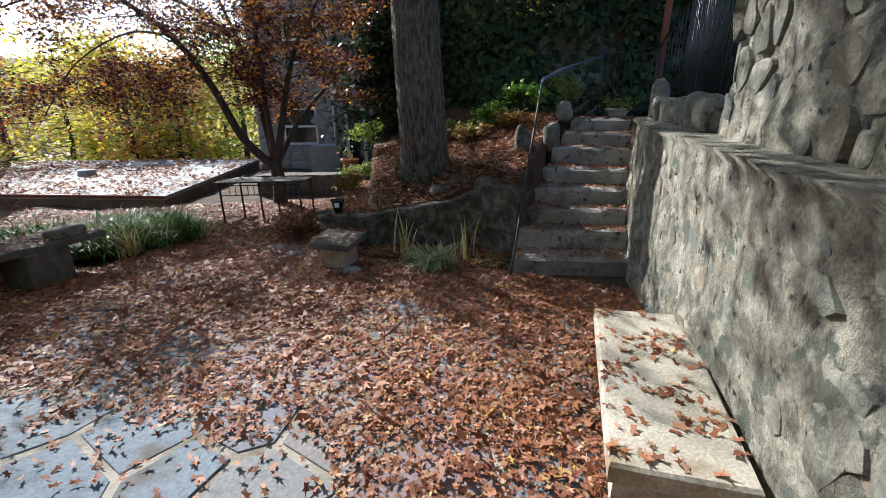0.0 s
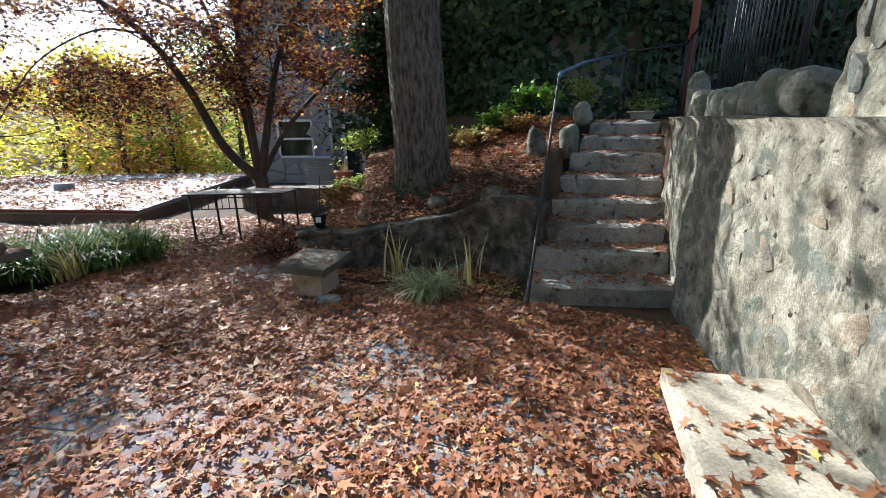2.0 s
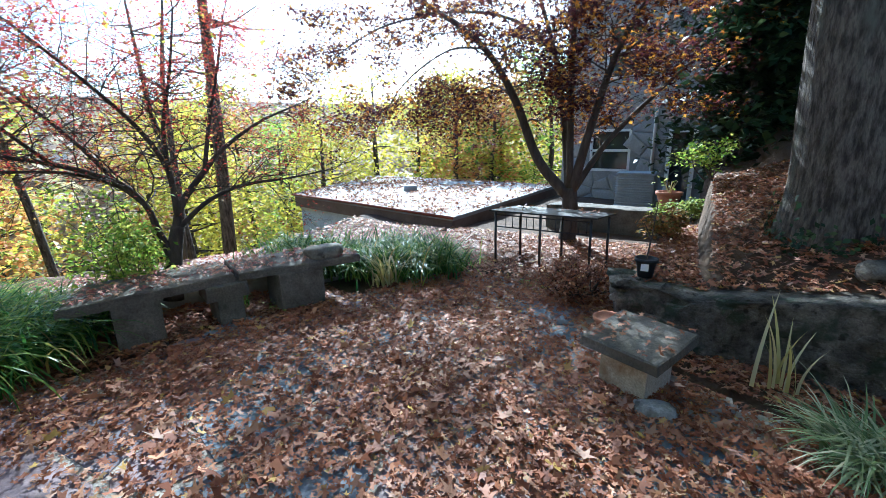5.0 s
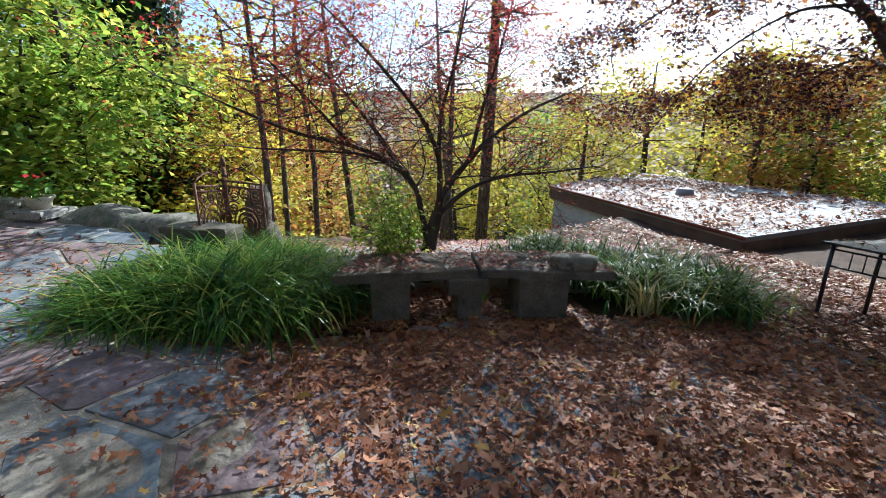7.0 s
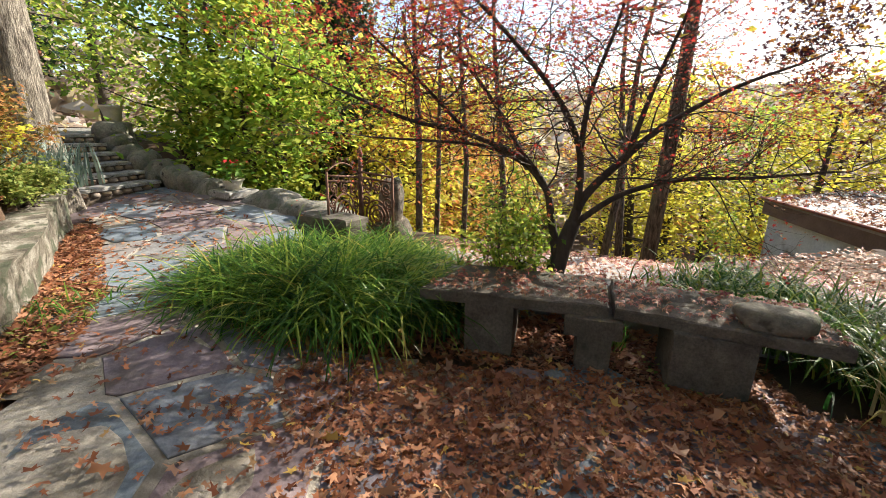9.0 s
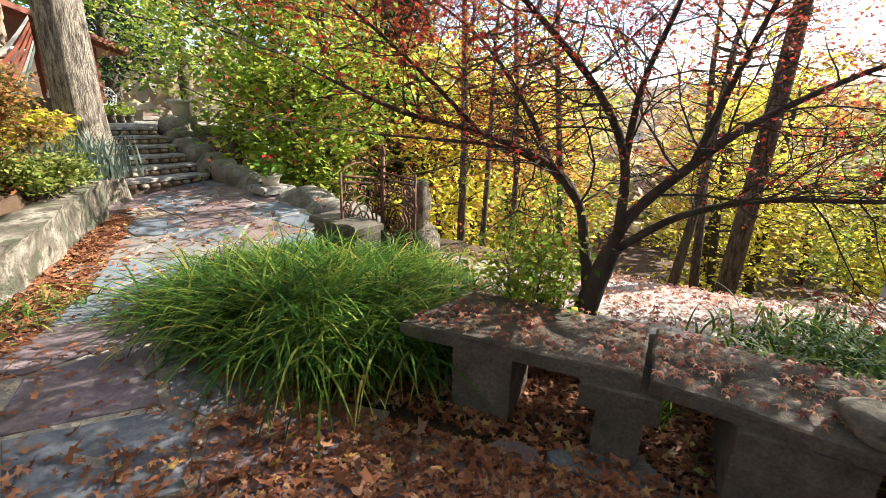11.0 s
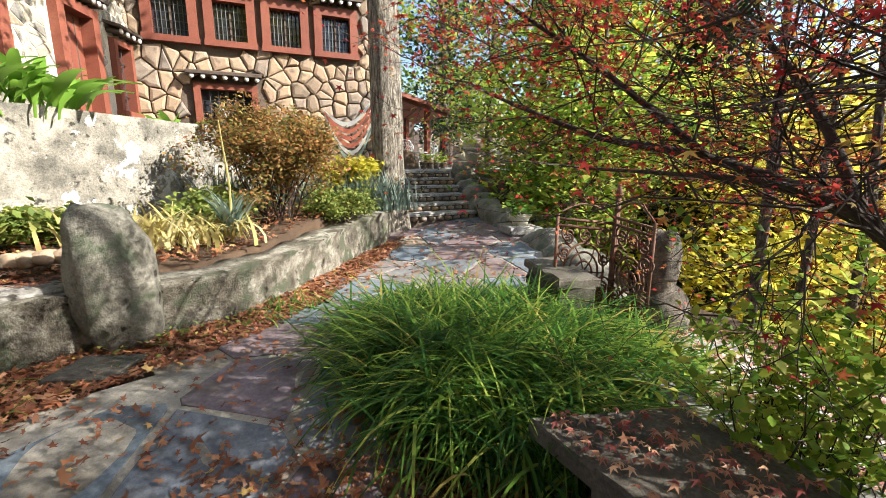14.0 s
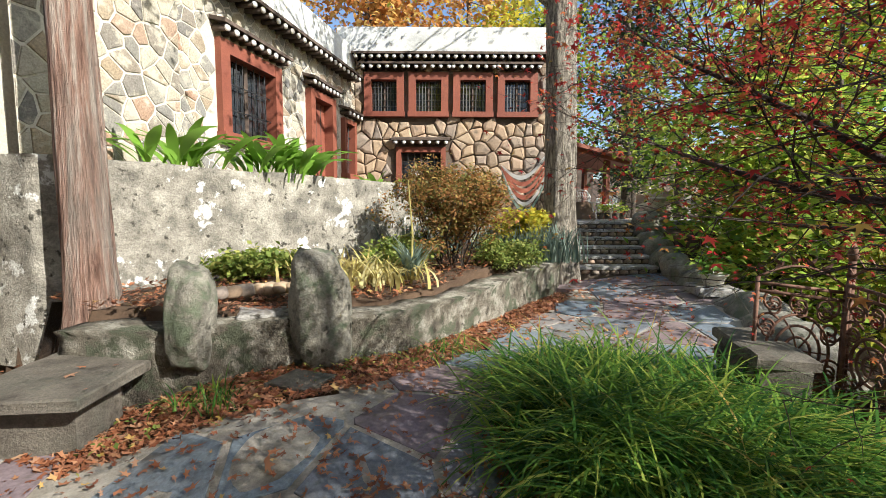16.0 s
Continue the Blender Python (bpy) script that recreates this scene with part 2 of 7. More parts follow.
M["cream"] = surface("cream_enamel", [(0.3, (0.55, 0.52, 0.42)), (0.7, (0.72, 0.69, 0.60))], 4, 40, 0.5, 0.1, 0.003)
M["cloth_red"] = surface("faded_red_cloth", [(0.3, (0.52, 0.14, 0.09)), (0.7, (0.66, 0.25, 0.17))], 6, 60, 0.95, 0.2, 0.004)
M["cloth_white"] = surface("white_cloth", [(0.3, (0.66, 0.64, 0.60)), (0.7, (0.8, 0.78, 0.75))], 6, 60, 0.95, 0.2, 0.004)
M["cloth_green"] = surface("grey_green_cloth", [(0.3, (0.25, 0.36, 0.30)), (0.7, (0.38, 0.48, 0.41))], 6, 60, 0.95, 0.2, 0.004)
M["rail_blue"] = surface("worn_steel_handrail", [(0.3, (0.10, 0.14, 0.22)), (0.7, (0.22, 0.28, 0.38))], 7, 60, 0.35, 0.1, 0.002, metal=0.6, spec=0.5)
M["house_far"] = surface("grey_house_stone", [(0.3, (0.24, 0.23, 0.22)), (0.7, (0.40, 0.38, 0.35))], 4, 30, 0.9, 0.5, 0.02, "object",
                         [(0.0, (0.22, 0.22, 0.22)), (0.4, (0.38, 0.36, 0.33)), (0.7, (0.28, 0.29, 0.31)), (1.0, (0.42, 0.38, 0.32))], 0.7)
glass = bpy.data.materials.new("window_glass")
glass.use_nodes = True
gb = glass.node_tree.nodes["Principled BSDF"]
gb.inputs["Base Color"].default_value = (0.03, 0.035, 0.04, 1)
gb.inputs["Roughness"].default_value = 0.06
gb.inputs["Specular IOR Level"].default_value = 0.9
M["glass"] = glass
OAK = [(0.0, (0.13, 0.045, 0.025)), (0.22, (0.26, 0.095, 0.045)), (0.45, (0.37, 0.155, 0.075)), (0.62, (0.20, 0.075, 0.045)), (0.8, (0.46, 0.23, 0.12)), (0.95, (0.34, 0.20, 0.13)), (1.0, (0.55, 0.36, 0.08))]
M["litter"] = leaf_material("dry_oak_leaf", OAK, 0.2, 0.55)
M["litter_red"] = leaf_material("fallen_maple_leaf", [(0.0, (0.20, 0.05, 0.045)), (0.35, (0.34, 0.12, 0.09)), (0.65, (0.42, 0.20, 0.12)), (1.0, (0.50, 0.31, 0.19))], 0.2, 0.55)
M["leaf_red"] = leaf_material("red_maple_leaf", [(0.0, (0.30, 0.03, 0.03)), (0.5, (0.50, 0.06, 0.05)), (0.8, (0.55, 0.16, 0.06)), (1.0, (0.42, 0.30, 0.08))], 0.55)
M["leaf_dark"] = leaf_material("dark_red_maple_leaf", [(0.0, (0.03, 0.012, 0.020)), (0.5, (0.065, 0.020, 0.022)), (0.70, (0.17, 0.052, 0.018)), (0.86, (0.42, 0.16, 0.02)), (1.0, (0.56, 0.34, 0.04))], 0.6, 0.75)
M["leaf_yellow"] = leaf_material("yellow_leaf", [(0.0, (0.36, 0.38, 0.05)), (0.3, (0.60, 0.54, 0.07)), (0.6, (0.68, 0.55, 0.06)), (0.85, (0.44, 0.48, 0.08)), (1.0, (0.64, 0.42, 0.07))], 0.6)
M["leaf_green"] = leaf_material("green_leaf", [(0.0, (0.117, 0.221, 0.033)), (0.4, (0.247, 0.377, 0.052)), (0.7, (0.429, 0.500, 0.072)), (1.0, (0.500, 0.500, 0.104))], 0.6)
M["leaf_orange"] = leaf_material("orange_leaf", [(0.0, (0.45, 0.17, 0.05)), (0.5, (0.56, 0.28, 0.08)), (1.0, (0.58, 0.42, 0.12))], 0.5)
# Pale greyed tints: distance haze is mixed into these leaf colours.
M["leaf_haze_tint"] = leaf_material("far_leaf_haze_painted", [(0.0, (0.34, 0.24, 0.18)), (0.4, (0.46, 0.36, 0.28)), (0.75, (0.50, 0.44, 0.22)), (1.0, (0.52, 0.46, 0.42))], 0.4)
M["leaf_ivy"] = leaf_material("dark_ivy_leaf", [(0.0, (0.012, 0.028, 0.012)), (0.5, (0.025, 0.05, 0.02)), (0.85, (0.05, 0.085, 0.03)), (1.0, (0.10, 0.13, 0.05))], 0.2, 0.45)
M["blade"] = leaf_material("grass_blade", [(0.0, (0.025, 0.085, 0.018)), (0.4, (0.065, 0.155, 0.026)), (0.72, (0.15, 0.27, 0.04)), (0.95, (0.36, 0.42, 0.08)), (1.0, (0.45, 0.30, 0.10))], 0.48, 0.32)
M["blade_pale"] = leaf_material("variegated_blade", [(0.0, (0.12, 0.19, 0.07)), (0.5, (0.30, 0.36, 0.18)), (1.0, (0.55, 0.54, 0.36))], 0.35, 0.45)
M["blade_blue"] = leaf_material("blue_green_blade", [(0.0, (0.10, 0.16, 0.13)), (0.5, (0.20, 0.27, 0.23)), (1.0, (0.34, 0.40, 0.32))], 0.3, 0.45)
M["blade_dry"] = leaf_material("dry_blade", [(0.0, (0.38, 0.30, 0.13)), (0.5, (0.52, 0.45, 0.15)), (1.0, (0.56, 0.50, 0.30))], 0.35, 0.6)
M["broad"] = leaf_material("broad_green_leaf", [(0.0, (0.09, 0.22, 0.03)), (0.6, (0.20, 0.36, 0.05)), (1.0, (0.38, 0.46, 0.08))], 0.45, 0.4)
M["shrub"] = leaf_material("shrub_leaf", [(0.0, (0.10, 0.12, 0.03)), (0.35, (0.24, 0.16, 0.05)), (0.6, (0.36, 0.15, 0.06)), (0.85, (0.42, 0.25, 0.08)), (1.0, (0.30, 0.30, 0.08))], 0.45)
M["shrub_green"] = leaf_material("fine_green_leaf", [(0.0, (0.12, 0.18, 0.04)), (0.6, (0.25, 0.31, 0.07)), (1.0, (0.42, 0.40, 0.12))], 0.45)
M["petal"] = leaf_material("red_petal", [(0.0, (0.5, 0.02, 0.03)), (1.0, (0.6, 0.05, 0.05))], 0.4)


# ---- mesh helpers ----
def mesh_ob(name, verts, faces, mat, parent=None, label="", smooth=False):
    me = bpy.data.meshes.new(name)
    me.from_pydata([tuple(map(float, v)) for v in verts], [], faces)
    if smooth:
        me.shade_smooth()
    me.materials.append(mat)
    me.update()
    ob = new(name, me)
    if parent is not None:
        ob.parent = parent
    if label:
        tagged(ob, label)
    return ob


def part(name, bm, mat, parent=None, label="", smooth=False):
    me = bpy.data.meshes.new(name)
    bm.to_mesh(me)
    bm.free()
    if smooth:
        me.shade_smooth()
    me.materials.append(mat)
    ob = new(name, me)
    if parent is not None:
        ob.parent = parent
    if label:
        tagged(ob, label)
    return ob


def group_of(name, label, category, group="", kind="", at=(0, 0, 0)):
    e = new(name)
    e.location = at
    e.empty_display_size = 0.1
    return tagged(e, label, category, group, kind)


def fast_mesh(name, co, polys, mat, parent=None, smooth=False):
    """Mesh from an array of points and an array of faces with one number of corners."""
    me = bpy.data.meshes.new(name)
    n, k = polys.shape
    me.vertices.add(len(co))
    me.vertices.foreach_set("co", np.asarray(co, np.float32).ravel())
    me.loops.add(n * k)
    me.loops.foreach_set("vertex_index", polys.astype(np.int32).ravel())
    me.polygons.add(n)
    me.polygons.foreach_set("loop_start", np.arange(0, n * k, k, dtype=np.int32))
    me.polygons.foreach_set("loop_total", np.full(n, k, np.int32))
    me.update(calc_edges=True)
    if smooth:
        me.shade_smooth()
    me.materials.append(mat)
    ob = new(name, me)
    if parent is not None:
        ob.parent = parent
    return ob


def nz(x, y, z, s=1.0):
    return noise.noise(Vector((x * s, y * s, z * s)))


def box_bm(sx, sy, sz, bevel=0.01, at=(0, 0, 0), rot=None, seg=2):
    bm = bmesh.new()
    bmesh.ops.create_cube(bm, size=1.0)
    bmesh.ops.scale(bm, vec=(sx, sy, sz), verts=bm.verts)
    if bevel:
        bmesh.ops.bevel(bm, geom=bm.edges[:], offset=bevel, segments=seg, affect="EDGES")
    if rot:
        bmesh.ops.rotate(bm, cent=(0, 0, 0), matrix=Euler([radians(a) for a in rot]).to_matrix(), verts=bm.verts)
    bmesh.ops.translate(bm, vec=at, verts=bm.verts)
    return bm


def tube(pts, radii, sides=8, closed=True):
    """Points and quads of a round tube along pts."""
    pts = [Vector(p) for p in pts]
    verts, faces = [], []
    for i, p in enumerate(pts):
        d = (pts[min(i + 1, len(pts) - 1)] - pts[max(i - 1, 0)]).normalized()
        ref = Vector((1, 0, 0)) if abs(d.x) < 0.85 else Vector((0, 1, 0))
        a = d.cross(ref).normalized()
        b = d.cross(a)
        r = radii[i] if hasattr(radii, "__len__") else radii
        for k in range(sides):
            t = 2 * math.pi * k / sides
            verts.append(p + a * (r * math.cos(t)) + b * (r * math.sin(t)))
    for i in range(len(pts) - 1):
        for k in range(sides):
            faces.append((i * sides + k, i * sides + (k + 1) % sides, (i + 1) * sides + (k + 1) % sides, (i + 1) * sides + k))
    if closed:
        faces.append(tuple(range(sides - 1, -1, -1)))
        faces.append(tuple(range((len(pts) - 1) * sides, len(pts) * sides)))
    return verts, faces


def merge(lists):
    verts, faces = [], []
    for v, f in lists:
        o = len(verts)
        verts += list(v)
        faces += [tuple(i + o for i in q) for q in f]
    return verts, faces


def tube_ob(name, pts, radii, mat, parent=None, label="", sides=8):
    v, f = tube(pts, radii, sides)
    return mesh_ob(name, v, f, mat, parent, label, True)


def slab(name, quad, z0, z1, mat, parent=None, label="", rough=0.012, seed=0.0, nx=10, ny=5, soft=0.015):
    """Rough-hewn stone block over four plan corners, its top rounded at the rim."""
    q = [Vector((p[0], p[1], 0)) for p in quad]
    zt = z1 if hasattr(z1, "__len__") else (z1,) * 4
    verts, faces, idx = [], [], {}

    def at(u, v):
        return q[0] * (1 - u) * (1 - v) + q[1] * u * (1 - v) + q[2] * u * v + q[3] * (1 - u) * v

    mid = at(0.5, 0.5)
    for layer in range(4):
        for i in range(nx + 1):
            for j in range(ny + 1):
                rim = i in (0, nx) or j in (0, ny)
                if layer in (1, 2) and not rim:
                    continue
                u, v = i / nx, j / ny
                p = at(u, v)
                top = zt[0] * (1 - u) * (1 - v) + zt[1] * u * (1 - v) + zt[2] * u * v + zt[3] * (1 - u) * v
                z = (z0, z0 * 0.6 + top * 0.4, top - soft, top)[layer]
                w = Vector((nz(p.x + seed, p.y, z, 4), nz(p.x, p.y + seed + 9, z, 4), nz(p.x, p.y, z + seed + 5, 5))) * rough
                if layer == 3 and rim:
                    w += (mid - p).normalized() * soft
                    w.z -= soft * 0.25
                idx[layer, i, j] = len(verts)
                verts.append((p.x + w.x * (layer > 0), p.y + w.y * (layer > 0), z + w.z * (layer == 3)))
    for layer, flip in ((0, True), (3, False)):
        for i in range(nx):
            for j in range(ny):
                f = (idx[layer, i, j], idx[layer, i + 1, j], idx[layer, i + 1, j + 1], idx[layer, i, j + 1])
                faces.append(f[::-1] if flip else f)
    rim = [(i, 0) for i in range(nx)] + [(nx, j) for j in range(ny)] + [(i, ny) for i in range(nx, 0, -1)] + [(0, j) for j in range(ny, 0, -1)]
    for layer in range(3):
        for a, b in zip(rim, rim[1:] + rim[:1]):
            faces.append((idx[layer, *a], idx[layer, *b], idx[layer + 1, *b], idx[layer + 1, *a]))
    return mesh_ob(name, verts, faces, mat, parent, label)


def rock(name, at, size, mat, parent=None, label="", seed=0.0, turn=0.0, lumps=0.22, sub=3, lean=0.0):
    """Weathered boulder, sunk a little at its foot."""
    bm = bmesh.new()
    bmesh.ops.create_icosphere(bm, subdivisions=sub, radius=1.0)
    c, s = math.cos(turn), math.sin(turn)
    for v in bm.verts:
        p = v.co.copy()
        k = 1 + lumps * nz(p.x + seed, p.y - seed, p.z + 3 * seed, 1.1) + 0.08 * nz(p.x - seed, p.y, p.z + seed, 3.3)
        p = Vector([math.copysign(abs(t) ** 0.8, t) for t in p]) * k
        x, y, z = p.x * size[0], p.y * size[1], p.z * size[2]
        v.co = Vector((x * c - y * s + lean * z, x * s + y * c, z)) + Vector(at)
    return part(name, bm, mat, parent, label, True)


def resample(pts, step):
    out = []
    for a, b in zip(pts, pts[1:]):
        a, b = np.array(a, float), np.array(b, float)
        n = max(1, int(np.hypot(*(b - a)[:2]) / step))
        out += [a + (b - a) * k / n for k in range(n)]
    return out + [np.array(pts[-1], float)]


def thick_wall(name, pts, thick, mat, label, category="wall", rough=0.03, step=0.1, levels=12, batter=0.0, seed=0.0, round_top=0.03, kind="structure", top_rough=0.02):
    """Wall along pts (x, y, foot, top), thickness to the left of the walk, its face uneven."""
    ring = resample(pts, step)
    verts, faces, m = [], [], 2 * levels + 2
    for i, p in enumerate(ring):
        a, b = ring[max(i - 1, 0)], ring[min(i + 1, len(ring) - 1)]
        d = Vector((b[0] - a[0], b[1] - a[1], 0)).normalized()
        left = Vector((-d.y, d.x, 0))
        top = p[3] + top_rough * nz(p[0] + seed, p[1], 7.0, 2.2)
        for side in range(2):
            for k in range(levels + 1):
                f = k / levels if side == 0 else 1 - k / levels
                z = p[2] + (top - p[2]) * f
                off = 0.0 if side == 0 else thick
                inset = batter * f + (round_top if k == (levels if side == 0 else 0) else 0.0)
                w = rough * (nz(p[0] + seed, p[1], z, 1.7) + 0.5 * nz(p[0], p[1] + seed, z, 5.0) + 0.25 * nz(p[0], p[1], z + seed, 13.0))
                o = left * (off + (inset + w if side == 0 else -inset * (side == 1) - w))
                verts.append((p[0] + o.x, p[1] + o.y, z - (round_top * 0.5 if k == (levels if side == 0 else 0) else 0)))
    for i in range(len(ring) - 1):
        for k in range(m - 1):
            faces.append((i * m + k, (i + 1) * m + k, (i + 1) * m + k + 1, i * m + k + 1))
    faces.append(tuple(range(m)))
    faces.append(tuple((len(ring) - 1) * m + k for k in range(m - 1, -1, -1)))
    ob = mesh_ob(name, verts, faces, mat, None, "", True)
    return tagged(ob, label, category, "", kind)


def clip_cell(poly, a, b):
    """The part of poly nearer to a than to b."""
    out, mx, n = [], (a + b) / 2, b - a
    d = [float((p - mx) @ n) for p in poly]
    for i, p in enumerate(poly):
        q, e, f = poly[(i + 1) % len(poly)], d[i], d[(i + 1) % len(poly)]
        if e <= 0:
            out.append(p)
        if e * f < 0:
            out.append(p + (q - p) * (e / (e - f)))
    return out


def cells(w, h, size, rng, squash=1.0, jitter=0.5):
    """Irregular stones that fill a rectangle: lists of corners, with their middles."""
    nx, ny = max(1, round(w / size)), max(1, round(h / size * squash))
    pts = np.array([((i + 0.5 + (0.5 * (j % 2) - 0.25) + rng.uniform(-jitter, jitter)) * w / nx, (j + 0.5 + rng.uniform(-jitter, jitter)) * h / ny)
                    for j in range(ny) for i in range(-1, nx + 1)])
    out = []
    for a in pts:
        poly = [np.array(p, float) for p in ((0, 0), (w, 0), (w, h), (0, h))]
        near = pts[np.argsort(((pts - a) ** 2).sum(1))[1:16]]
        for b in near:
            poly = clip_cell(poly, a, b)
            if len(poly) < 3:
                break
        if len(poly) >= 3:
            out.append((np.mean(poly, axis=0), poly))
    return out


def shrink(poly, mid, gap):
    out = []
    for p in poly:
        d = np.linalg.norm(p - mid)
        out.append(mid + (p - mid) * max(0.3, 1 - gap / max(d, 1e-6)))
    return out


def rounded(poly):
    """Cuts the corners of a polygon once."""
    out = []
    for i, p in enumerate(poly):
        q = poly[(i + 1) % len(poly)]
        out += [p * 0.86 + q * 0.14, p * 0.14 + q * 0.86]
    return out


def leaves(name, pos, size, mat, parent=None, rng=None, up=0.3, shape="oval", aspect=0.6, curl=0.25, normal=None):
    """Many small leaves as one mesh, each its own island."""
    n = len(pos)
    if shape == "lobed":
        ang = np.linspace(0, 2 * np.pi, 11)[:-1]
        rad = np.array([1.0, 0.34, 0.84, 0.32, 0.85, 0.6, 0.85, 0.32, 0.84, 0.34])
        pu, pv = rad * np.cos(ang) * 1.15, rad * np.sin(ang) * 0.72
        pw = np.where(rad > 0.6, curl, 0.0) * rng.uniform(0.2, 1.0, 10)
    elif shape == "star":
        ang = np.linspace(0, 2 * np.pi, 11)[:-1]
        rad = np.array([1.0, 0.3, 0.9, 0.28, 0.7, 0.25, 0.7, 0.28, 0.9, 0.3])
        pu, pv = rad * np.cos(ang), rad * np.sin(ang)
        pw = np.where(rad > 0.5, -curl, 0.0)
    else:
        pu = np.array([-1.0, 0.0, 1.0, 0.0])
        pv = np.array([0.0, aspect, 0.0, -aspect])
        pw = np.array([0.0, curl, 0.0, curl])
    k = len(pu)
    if normal is None:
        w = rng.normal(size=(n, 3))
        w[:, 2] = np.abs(w[:, 2]) + up * 4
    else:
        w = normal + rng.normal(size=(n, 3)) * 0.35
    w /= np.linalg.norm(w, axis=1)[:, None]
    r = rng.normal(size=(n, 3))
    u = np.cross(w, r)
    u /= np.linalg.norm(u, axis=1)[:, None] + 1e-9
    v = np.cross(w, u)
    s = (size * rng.uniform(0.65, 1.3, n))[:, None, None]
    flip = rng.choice([-1.0, 1.0], n)[:, None, None] if shape == "lobed" else 1.0
    co = pos[:, None] + s * (u[:, None] * pu[None, :, None] + v[:, None] * pv[None, :, None] + w[:, None] * pw[None, :, None] * flip)
    idx = np.arange(n * k).reshape(n, k)
    return fast_mesh(name, co.reshape(-1, 3), idx, mat, parent)


def blades(name, centre, count, length, width, mat, parent=None, rng=None, spread=0.1, arch=1.0, stiff=0.5, seg=4, lean=(0, 0)):
    """Long arching leaves out of one crown."""
    t = np.linspace(0, 1, seg + 1)
    az = rng.uniform(0, 2 * np.pi, count)
    ln = length * rng.uniform(0.6, 1.1, count)
    base = np.c_[rng.normal(0, spread, (count, 2)), np.zeros(count)] + np.array(centre)
    d = np.c_[np.cos(az) + lean[0], np.sin(az) + lean[1]]
    side = np.c_[-np.sin(az), np.cos(az), np.zeros(count)]
    first = rng.uniform(0.02, 0.5, count) * arch * (1.3 - stiff)
    last = first + rng.uniform(1.1, 2.6, count) * arch * (1.4 - stiff)
    theta = first[:, None] + (last - first)[:, None] * t[None] ** 0.8
    step = ln[:, None] / seg
    reach = np.concatenate([np.zeros((count, 1)), np.cumsum(np.sin(theta[:, :-1]) * step, 1)], 1)
    rise = np.concatenate([np.zeros((count, 1)), np.cumsum(np.cos(theta[:, :-1]) * step, 1)], 1)
    mid = base[:, None] + np.concatenate([d[:, None] * reach[..., None], rise[..., None]], -1)
    mid[..., 2] = np.maximum(mid[..., 2], base[:, None, 2] + 0.01)
    w = width * (1 - t**2 * 0.95)[None, :, None] * rng.uniform(0.7, 1.2, count)[:, None, None]
    co = np.stack([mid - side[:, None] * w, mid + side[:, None] * w], 2).reshape(count, -1, 3)
    k = 2 * (seg + 1)
    q = np.array([[2 * i, 2 * i + 1, 2 * i + 3, 2 * i + 2] for i in range(seg)])
    polys = (np.arange(count)[:, None, None] * k + q[None]).reshape(-1, 4)
    return fast_mesh(name, co.reshape(-1, 3), polys, mat, parent)


def grow(start, direction, length, radius, rng, depth, out, tips, bend=0.25, up=0.15, split=(2, 3), ratio=0.68, angle=0.6, flat=1.0, shrinkr=0.62, sides=7):
    """Limb with its branches: tubes into out, twig points into tips."""
    n = 5
    pts, d, p = [Vector(start)], Vector(direction).normalized(), Vector(start)
    for i in range(n):
        w = Vector(rng.normal(size=3)) * bend
        d = (d + w * 0.5 + Vector((0, 0, up)) * 0.3).normalized()
        p = p + d * (length / n)
        pts.append(p.copy())
    r1 = radius * shrinkr
    out.append(tube(pts, [radius + (r1 - radius) * i / n for i in range(n + 1)], sides if depth > 1 else 4, False))
    if depth <= 2:
        for q in pts[1:]:
            tips.append((q, d.copy()))
    if depth == 0:
        return
    for k in range(int(rng.integers(split[0], split[1] + 1))):
        ax = Vector(rng.normal(size=3))
        e = (d + ax.normalized() * angle * rng.uniform(0.7, 1.3))
        e.z *= flat
        at = pts[-1] if k < 2 else pts[int(rng.integers(2, n))]
        grow(at, e, length * ratio * rng.uniform(0.8, 1.15), r1 * (0.95 if k == 0 else 0.75), rng, depth - 1, out, tips, bend, up, split, ratio, angle, flat, shrinkr, sides)


def tips_cloud(tips, per, spread, rng):
    p = np.array([tuple(t[0]) for t in tips])
    p = np.repeat(p, per, axis=0)
    return p + rng.normal(size=p.shape) * spread * np.array([1, 1, 0.6])


# ---- ground ----
EDGE = [(-34, -16), (-14.5, -4.8), (-11.2, -0.9), (-9.4, 0.9), (-8.5, 2.1), (-7.5, 3.3), (-7.3, 3.9), (-7.75, 4.2), (-6.6, 7.2), (-7.0, 9.5), (-7.6, 11.3), (-5.4, 11.6), (-5.0, 17.5), (-6.0, 30)]
UPLAND = np.array(EDGE + [(-5, 60), (90, 60), (90, -90), (-60, -90)], float)
WALL_R = [(2.3, 5.75), (2.0, 5.05), (1.5, 3.9), (1.15, 3.05), (0.75, 2.1), (0.3, 1.0), (-0.05, 0.15)]
MID_WALL = [(-1.35, 1.05), (-2.08, 0.63), (-4.88, -0.98), (-7.3, -2.4)]
PLANTER = [(-1.75, 1.75), (-2.3, 1.95), (-2.85, 2.05), (-3.5, 2.08), (-4.1, 2.08), (-4.75, 1.75), (-5.75, 1.05), (-6.75, 0.42), (-7.15, 0.05)]
LOW_WALL = [(1.1, 6.2), (0.82, 6.62), (0.4, 6.85), (-0.2, 6.95), (-0.7, 7.02), (-1.25, 7.2)]


def smooth_step(a, b, v):
    t = np.clip((v - a) / (b - a), 0, 1)
    return t * t * (3 - 2 * t)


